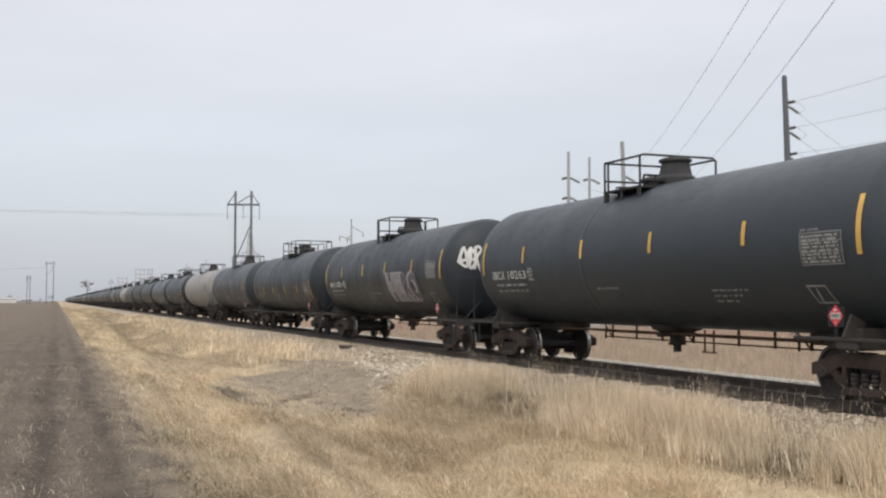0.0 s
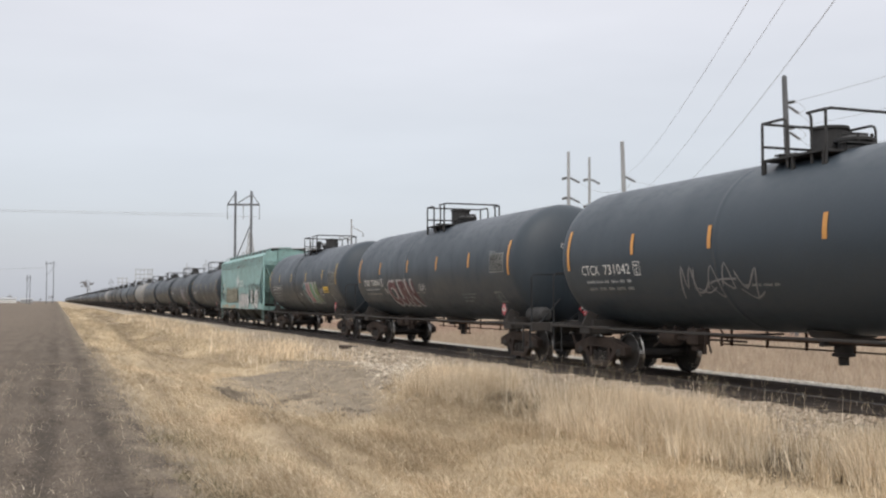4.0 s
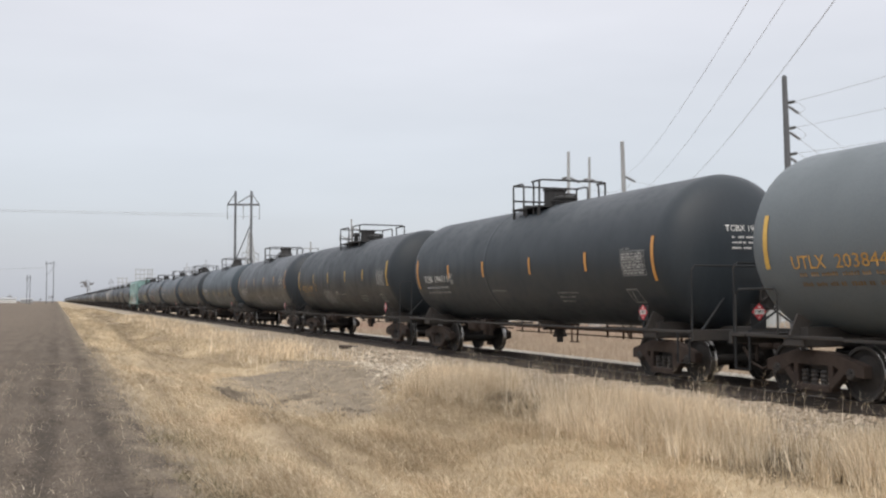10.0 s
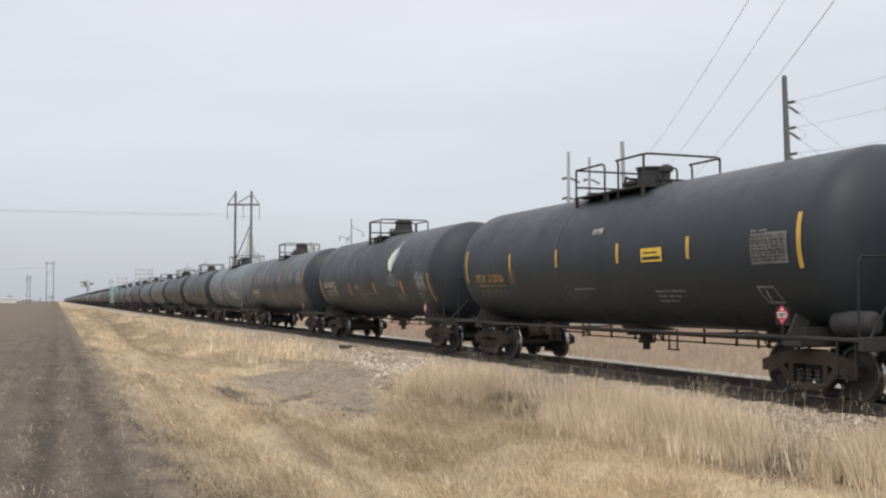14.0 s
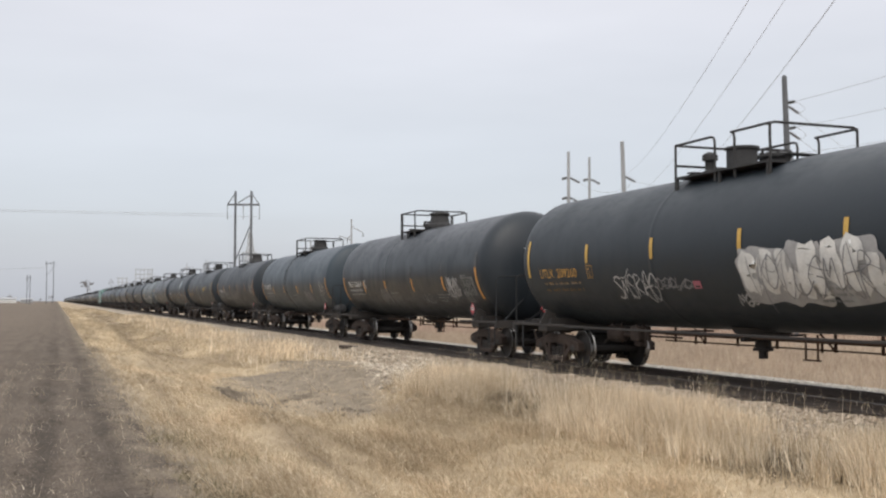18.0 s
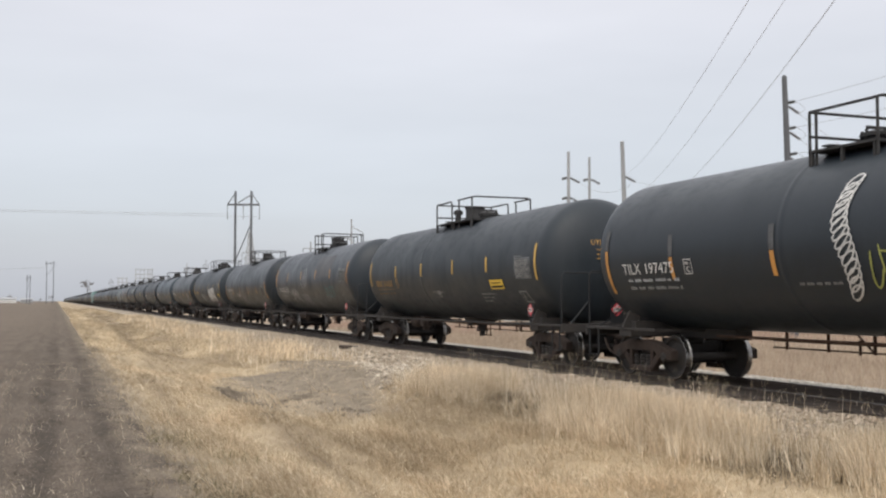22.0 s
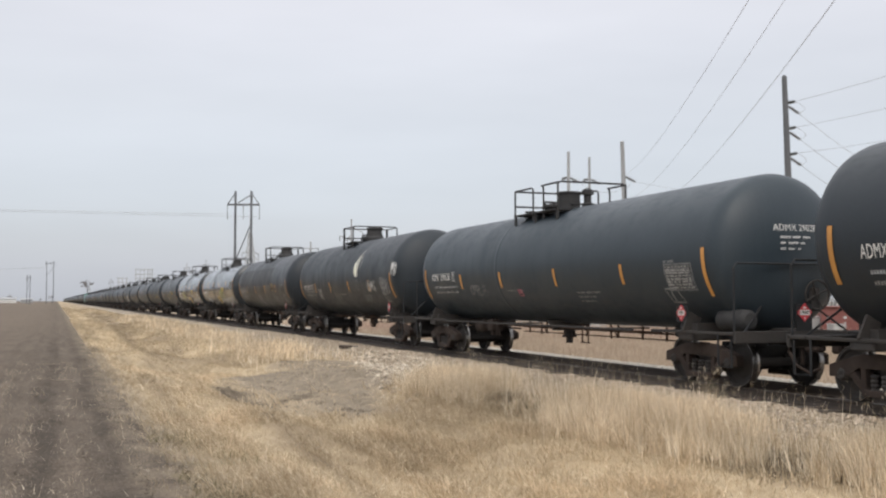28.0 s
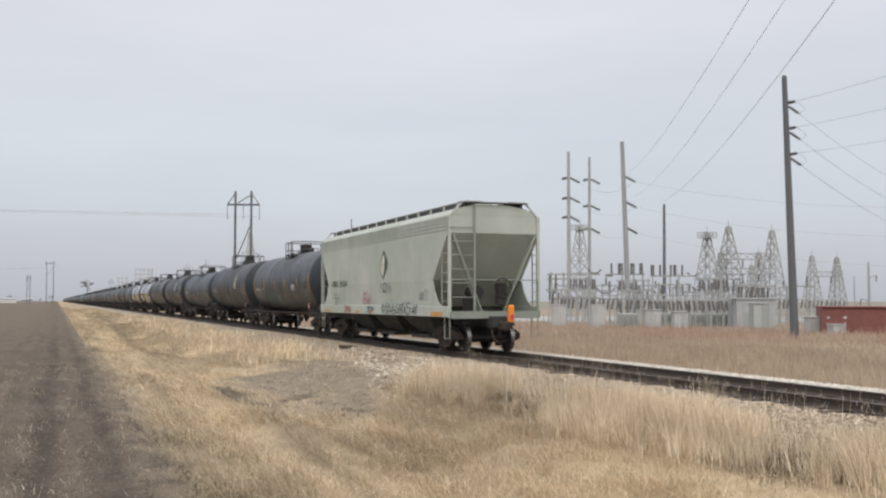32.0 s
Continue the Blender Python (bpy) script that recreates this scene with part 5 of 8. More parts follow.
def tank_car(spec, level=2):
    """level 2 passes the eye, 1 is seen further off, 0 only far down the line."""
    rng = random.Random(spec["seed"])
    m = tank_paint(*spec["paint"])
    car = thing("tank_car", spec["label"], "tank car", group="cars of the train")
    # some cars are longer behind: the shell, its head, the running gear and the last strip
    more, cap, back, late = spec.get("rear", (0.0, HEAD, 0.0, 0.0))
    tail = pose(0, -back, 0)
    stern = pose(0, -(more + cap - HEAD), 0)
    part("tank", shared(("shell", m.name, more, level > 0), lambda: shell_mesh(m, more, cap, 56 if level else 28)), car, spec.get("tank_label", ""))
    for sy in (-1, 1):
        part("end_sill", shared(("sill", sy), lambda: sill_mesh(sy)), car, m=tail if sy < 0 else None)
        truck(car, sy * 6.75 - (back if sy < 0 else 0.0), level)
    k = 1 if spec["deck"] else 0
    half = spec.get("span", 1.55 if k else 0.77)
    mid = spec.get("mid", 0.0 if k else 0.65)
    y0, y1 = mid - half, mid + half
    fy = spec.get("fit", (0.62, -0.50, 1.25) if k else (-0.65, 0.20, None))
    part("valve_housing", shared(("housing", k), lambda: housing_mesh(k)), car, m=pose(0, mid + fy[0], 0))
    for me in shared(("rails", k, y0, y1), lambda: rail_meshes(y0, y1, k)):
        part("railing", me, car)
    if not level:
        return car
    part("manway", shared("manway", manway_mesh), car, m=pose(0, mid + fy[1], 0))
    if fy[2] is not None:
        part("relief_valve", shared("vent", vent_mesh), car, m=pose(-0.35 if fy[2] > 0 else 0.0, mid + fy[2], -0.04 if fy[2] > 0 else 0.0))
    part("platform_deck", shared(("deck", k, y0, y1), lambda: deck_mesh(y0, y1)), car)
    post = shared("post", rail_post_mesh)
    for s in (-1, 1):
        for y in (y0, y1) if k else (y0, y1 - 0.16, y1):
            part("railing_post", post, car, m=pose(s * 1.0, y, ZC + R))
    part("underside_piping", shared(("pipes", spec["seed"] % 3), lambda: pipes_mesh(spec["seed"] % 3)), car)
    part("outlet_valve", shared("valve", valve_mesh), car)
    if k or half > 1.0:
        part("brake_rigging", shared("rigging", rigging_mesh), car)
    if k:
        part("running_sill", shared("long_sill", long_sill_mesh), car)
    for sy in (-1, 1):
        part("coupler", shared("coupler", coupler_mesh), car, m=pose(0, sy * 8.12 - (back if sy < 0 else 0.0), 0, 0, 0, 0 if sy > 0 else 180))
        part("side_sill", shared(("edge", sy), lambda: edge_mesh(sy)), car, m=tail if sy < 0 else None)
        for name, me in shared(("endrail", sy), lambda: end_rail_meshes(sy)):
            if name != "side_handrail" or spec.get("siderail"):
                part(name, me, car, m=tail if sy < 0 else None)
    part("brake_wheel", shared("brakewheel", brake_wheel_mesh), car, m=pose(0, -8.30 - back, 0))
    # reflector strips
    dw, col = spec["dw"], spec["strip"]
    for i, y in enumerate(spec.get("stations") or STATIONS.get(spec["mark"][:4], STATIONS[""])):
        y = 7.24 - (7.24 - y) * (14.48 + late) / 14.48
        tall = i in (0, 5)
        lo, hi = (-0.17, 0.75) if tall else (0.10, 0.53)
        me = shared(("strip", tall, dw, col.name), lambda: flat_mesh("reflector_strip", [quad(-0.055, 0.055, lo + dw, hi + dw)], col, on_tank, 0.12))
        part("reflector_strip", me, car, m=pose(0, y, 0))
        if spec.get("dusty"):
            me = shared(("dull", tall, dw), lambda: flat_mesh("old_reflector", [quad(-0.07, 0.07, hi + dw + 0.02, hi + dw + 0.45)], DULL, on_tank, 0.12))
            part("old_reflector", me, car, "faded older reflector patch", pose(0, y, 0))
    # lettering on the side
    ink = spec["ink"]
    mark = spec["mark"]
    if mark:
        a, b = mark.split()
        lw = spec.get("lw", -0.30)
        w = spec.get("wide", 2.1)
        sh = [letters(a, -6.62, lw, w * 0.37, 0.215), letters(b, -6.62 + w * 0.475, lw, w * 0.525, 0.215)]
        part("reporting_mark", flat_mesh("reporting_mark", sh[:1], ink, on_tank), car)
        part("car_number", flat_mesh("car_number", sh[1:], ink, on_tank), car)
        ex = -6.62 + w + (0.50 if a == "UTLX" else 0.14)
        if a != "UTLX" and dw < -0.15 and -4.80 < ex < -4.34:
            ex = -4.34
        part("plate_mark", flat_mesh("plate_mark", hollow(ex, ex + 0.26, lw - 0.04, lw + 0.25, 0.015) + bars(rng, ex + 0.05, lw + 0.15, 0.17, 0.04) + [letters("C", ex + 0.08, lw, 0.10, 0.11)], ink, on_tank), car)
    sh = []
    for row in range(2):
        sh += bars(rng, -6.5, -0.48 - 0.16 * row, 1.95, 0.065, 4)
    tagged(part("weight_stencil", flat_mesh("weight_stencil", sh, FADED if ink is WHITE else DIMGOLD, on_tank), car), kind="stuff")
    # data table by the trailing strip
    tw = dw * 0.85 + spec.get("tw", 0.0 if spec["seed"] % 2 else 0.05)
    board = part("data_table", flat_mesh("data_table", [quad(6.0, 6.93, -0.13 + tw, 0.37 + tw)], TABLEGREY if rng.random() < 0.3 else DULL, lambda u, w: on_tank(u, w, 0.006)), car, "grey stencilled data table", pose(0, -0.9 * late, 0))
    dark = board.data.materials[0] is TABLEGREY
    sh = bars(rng, 6.0, 0.41 + tw, 0.45, 0.045)
    sh += hollow(5.985, 6.945, -0.145 + tw, 0.385 + tw, 0.015)
    part("table_frame", flat_mesh("table_frame", sh, FADED, on_tank), board)
    sh = []
    for row in range(8):
        sh += bars(rng, 6.03, -0.105 + 0.058 * row + tw, 0.87, 0.036, 5)
    for row in (3, 6):
        sh.append(quad(6.0, 6.93, -0.115 + 0.058 * row + tw, -0.108 + 0.058 * row + tw))
    tagged(part("table_print", flat_mesh("table_print", sh, BLACK if dark else TABLEPRINT, on_tank), board), kind="stuff")
    # small stencils along the lower side
    sh = bars(rng, -0.6 + rng.uniform(-0.8, 0.8), -0.62, 1.0, 0.045, 3)
    c = rng.uniform(2.6, 3.6)
    for row in range(3):
        sh += bars(rng, c, -0.70 - 0.10 * row, 1.1 - 0.2 * row, 0.04, 5)
    tagged(part("stencil_print", flat_mesh("stencil_print", sh, FADED, on_tank), car), kind="stuff")
    part("lube_plate", flat_mesh("lube_plate", hollow(6.0, 6.45, -0.92, -0.62, 0.03, -0.10) + [quad(6.1, 6.14, -0.88, -0.68)], FADED, on_tank), car, m=pose(0, -0.8 * late, 0))
    # placards, on brackets clear of the shell
    z = 1.40
    for c, x in ((6.55 + 0.8 * late, -1.42),):
        red = placard(car, on_plane(x), on_plane(x, 0.006), c, z)
        numbers(car, red, on_plane(x, 0.012), c, z)
        bm = bmesh.new()
        box(bm, x + 0.006, x + 0.03, -c - 0.18, -c + 0.18, z - 0.18, z + 0.14, 0.005)
        beam(bm, (x + 0.02, -c, z - 0.2), (x + 0.02, -c, 1.03), 0.05, 0.05)
        part("placard_bracket", finish("placard_bracket", bm, RAILBLACK), car)
    rear = lambda lift: (lambda u, w: (u, -8.47 - back - lift, w))
    red = placard(car, rear(0.0), rear(0.006), 0.05, 1.42)
    numbers(car, red, rear(0.012), 0.05, 1.42)
    bm = bmesh.new()
    box(bm, -0.13, 0.23, -8.46 - back, -8.44 - back, 1.08, 1.58)
    part("placard_bracket", finish("placard_bracket", bm, RAILBLACK), car)
    # lettering on the trailing head
    if mark:
        sh = [letters(mark, -0.48, 0.38, 1.0, 0.125)]
        for row in range(3):
            sh += bars(rng, -0.34, 0.24 - 0.11 * row, 0.70 - 0.1 * row, 0.04, 3)
        part("head_lettering", flat_mesh("head_lettering", sh, ink, lambda u, w: on_head(u, w, 0.02), 0.1), car, m=stern)
    if spec.get("headtag"):
        part("graffiti", flat_mesh("graffiti", scribble(rng, -1.25, -0.10, 1.2, 0.80, 5, 0.09), SPRAYWHITE, lambda u, w: on_head(u, w, 0.02), 0.1), car, "white sprayed scrawl on the head", stern)
    if spec.get("tank2"):
        part("air_reservoir", shared("reservoir", reservoir_mesh), car, m=pose(-0.95, -7.75 - back, 1.27))
    if spec.get("ladder"):
        part("side_ladder", shared("ladder", lambda: ladder_mesh(0.85)), car)
    for name, label, mat, make in spec.get("extra", ()):
        part(name, flat_mesh(name, make(rng), mat, (lambda u, w: on_tank(u, w, 0.006 if "patch" in name else 0.013 if "outline" in name else 0.055 if "line" in name else 0.018))), car, label)
    return car


def slim_car(spec, level=2):
    """A tank car with a smaller shell on the same underframe."""
    global R, ZC, SHARED
    kept = R, ZC, SHARED
    R, ZC, SHARED = 1.535, 2.575, {}
    car = tank_car(spec, level)
    R, ZC, SHARED = kept
    return car


def paint(name, col):
    return surface("spray_" + name, col, 0.55, second=tuple(0.75 * c for c in col), scale=3, grain=20)


SPRAYWHITE = paint("white", (0.62, 0.62, 0.60))
SPRAYMIST = paint("mist", (0.40, 0.40, 0.40))
SPRAYOLIVE = paint("olive", (0.13, 0.22, 0.07))
SIGNDULL = surface("sign_dull", (0.28, 0.20, 0.10), 0.6)
SPRAYGREY = paint("grey", (0.22, 0.22, 0.23))
SPRAYRED = paint("wine", (0.105, 0.042, 0.055))
SPRAYGREEN = paint("green", (0.10, 0.30, 0.16))
SPRAYTEAL = paint("teal", (0.045, 0.15, 0.165))
SPRAYLIME = paint("lime", (0.42, 0.44, 0.12))
SPRAYPINK = paint("pink", (0.38, 0.12, 0.16))
SPRAYMAUVE = paint("mauve_grey_spray", (0.34, 0.30, 0.35))
LEAFWHITE = surface("decal_cream", (0.72, 0.72, 0.58), 0.5)
LEAFBUFF = surface("decal_buff", (0.66, 0.56, 0.40), 0.5)
LEAFGREEN = surface("decal_pale_green", (0.46, 0.56, 0.36), 0.5)
LEAFBLUE = surface("decal_blue", (0.20, 0.38, 0.60), 0.5)


def leaf_decal(u, w, mats, full=False):
    """The owner's leaf mark as plain shapes: a diamond leaf with a pale blade, and a row of plain bars under it."""
    def ring(*pts):
        return [(u + a, w + b) for a, b in pts]

    rim = ring((0.12, -0.04), (-0.04, 0.05), (-0.20, 0.25), (-0.26, 0.42), (-0.18, 0.56), (0.14, 0.80), (0.50, 1.04), (0.57, 0.84), (0.74, 0.60), (0.68, 0.44), (0.48, 0.20), (0.30, 0.0), (0.12, -0.04))
    leaf = curved(ring((0.14, 0.0), (-0.08, 0.08), (-0.20, 0.30), (-0.12, 0.52), (0.12, 0.68), (0.46, 0.88), (0.41, 0.62), (0.33, 0.30), (0.26, 0.05)), 2)
    young = curved(ring((0.06, 0.34), (0.06, 0.52), (0.22, 0.66), (0.43, 0.80), (0.36, 0.58), (0.28, 0.40)), 2)
    if full:
        young = ring((0.36, 0.04), (0.44, 0.60), (0.49, 0.98), (0.56, 0.80), (0.69, 0.60), (0.48, 0.23))
    blade, back = [(p, [tuple(range(len(p)))]) for p in (leaf, young)]
    edge = [stroke(rim, 0.02), stroke(leaf + leaf[:1], 0.014), stroke(curved(ring((0.10, 0.02), (0.10, 0.28), (0.30, 0.62))), 0.012)]
    word = [stroke([(u - 0.35, w - 0.55), (u - 0.18, w - 0.15), (u - 0.02, w - 0.55)], 0.02), *hollow(u + 0.08, u + 0.38, w - 0.55, w - 0.15, 0.02), stroke([(u + 0.48, w - 0.55), (u + 0.52, w - 0.15), (u + 0.66, w - 0.42), (u + 0.80, w - 0.15), (u + 0.86, w - 0.55)], 0.02)]
    return (("leaf_blade", "cream leaf blade of the mark", mats[0], lambda rng: [blade]), ("leaf_back", "inner half of the leaf mark", mats[1], lambda rng: [back]),
            ("leaf_outline", "thin pale outline of the leaf mark", mats[2], lambda rng: edge), ("mark_bars", "thin pale bars under the leaf mark", mats[2] if full else FADED, lambda rng: word))


def big_tag(u, w, width, tall, text, fills, edge):
    """A sprayed name: fat edge letters below, a coloured fill above."""
    out = [("graffiti_outline", "pale sprayed outline", edge, lambda rng: [letters(text, u - 0.08, w - 0.07, width + 0.16, tall + 0.14, 0.10, -0.25)])]
    n = len(fills)
    for i, f in enumerate(fills):
        a, b = i * len(text) // n, (i + 1) * len(text) // n
        out.append(("graffiti_fill", "sprayed letter fill", f, lambda rng, a=a, b=b: [letters(text[a:b], u + width * a / len(text), w, width * (b - a) / len(text) * 1.08, tall, 0.05, -0.25)]))
    return tuple(out)


def tag(u, w, width, tall, mat, loops=6, t=0.035):
    return (("graffiti", "sprayed scrawl", mat, lambda rng: scribble(rng, u, w, width, tall, loops, t)),)


def sign(u, w, width, tall, mat=None):
    mat = mat or SIGNYELLOW
    return (("sticker", "yellow sticker with small print" if mat is SIGNYELLOW else "pale sticker with small print", mat, lambda rng: [quad(u, u + width, w, w + tall)]),
            ("sticker_print", "dark small print", BLACK, lambda rng: [quad(u + 0.05, u + width - 0.05, w + tall * 0.15, w + tall * 0.38), quad(u + 0.1, u + width - 0.15, w + tall * 0.6, w + tall * 0.72)]))


def coil(u):
    """A looping sprayed line that climbs the shell."""
    pts = [(u + 0.01 + 0.17 * math.cos(i * 0.62) + 0.10 * math.sin(i * 0.05), -0.80 + 0.0130 * i + 0.15 * math.sin(i * 0.62 + 0.7)) for i in range(142)]
    return (("graffiti", "white sprayed coil up the shell", SPRAYWHITE, lambda rng: [stroke(pts, 0.032)]),)


def fish(u, w):
    """A pale line drawing: a round eye of rings, jaws and a zigzag."""
    def make(rng):
        out = [stroke([(u + 0.85 + r * math.cos(a * 0.5), w + 0.48 + 1.25 * r * math.sin(a * 0.5)) for a in range(14)], 0.025) for r in (0.08, 0.17, 0.27, 0.36)]
        out.append(stroke([(u + 0.02 + 0.06 * i, w + 0.12 + (0.10 if i % 2 else 0.0)) for i in range(10)], 0.025))
        out.append(stroke([(u + 0.02 + 0.06 * i, w + 0.34 + (0.10 if i % 2 else 0.0)) for i in range(10)], 0.025))
        out.append(stroke([(u + 0.6, w + 0.02), (u + 0.1, w), (u, w + 0.15), (u + 0.12, w + 0.6), (u + 0.35, w + 0.85)], 0.025))
        out.append(stroke([(u + 1.3 + (0.06 if i % 2 else 0.0), w + 0.08 * i) for i in range(9)], 0.025))
        return out
    return (("graffiti", "pale line drawing of a round-eyed fish", SPRAYMIST, make),)


def patch(u0, u1, w0, w1, mat=None):
    return (("repainted_patch", "flat grey repainted patch", mat or PATCH, lambda rng: [quad(u0, u1, w0, w1)]),)


MATT = ("tank_black_matt", (0.0240, 0.0310, 0.0385), 0.46, 0.22)
SEMI = ("tank_black_semigloss", (0.0215, 0.0275, 0.0345), 0.38, 0.20)
GLOSS = ("tank_black_gloss", (0.0205, 0.0255, 0.0315), 0.16, 0.12)
BLUISH = ("tank_blue_black", (0.0340, 0.0450, 0.0570), 0.42, 0.22)
SLATE = ("tank_slate", (0.030, 0.042, 0.053), 0.42, 0.22)
GREY = ("tank_grey", (0.125, 0.145, 0.158), 0.55, 0.35)
PALE = ("tank_pale_grey", (0.24, 0.235, 0.225), 0.6, 0.45)
DUSTY = ("tank_dusty", (0.060, 0.060, 0.060), 0.65, 0.5)
DIMPATCH = surface("dim_repaint", (0.0235, 0.026, 0.029), 0.55, second=(0.021, 0.023, 0.026), scale=0.6, grain=12, bump=0.0)
TABLEGREY = surface("table_grey", (0.20, 0.205, 0.195), 0.7, second=(0.13, 0.135, 0.125), scale=4, grain=25)
DIMGOLD = surface("worn_amber", (0.17, 0.105, 0.045), 0.7, second=(0.09, 0.062, 0.035), scale=4, grain=25)

# two platform kinds: a short one with bent end loops, and a long straight-railed one
LOOPS = dict(span=0.82, mid=0.03, fit=(0.22, -0.38, None))
LONG = dict(span=1.05, mid=-0.05, fit=(-0.15, 0.50, None))

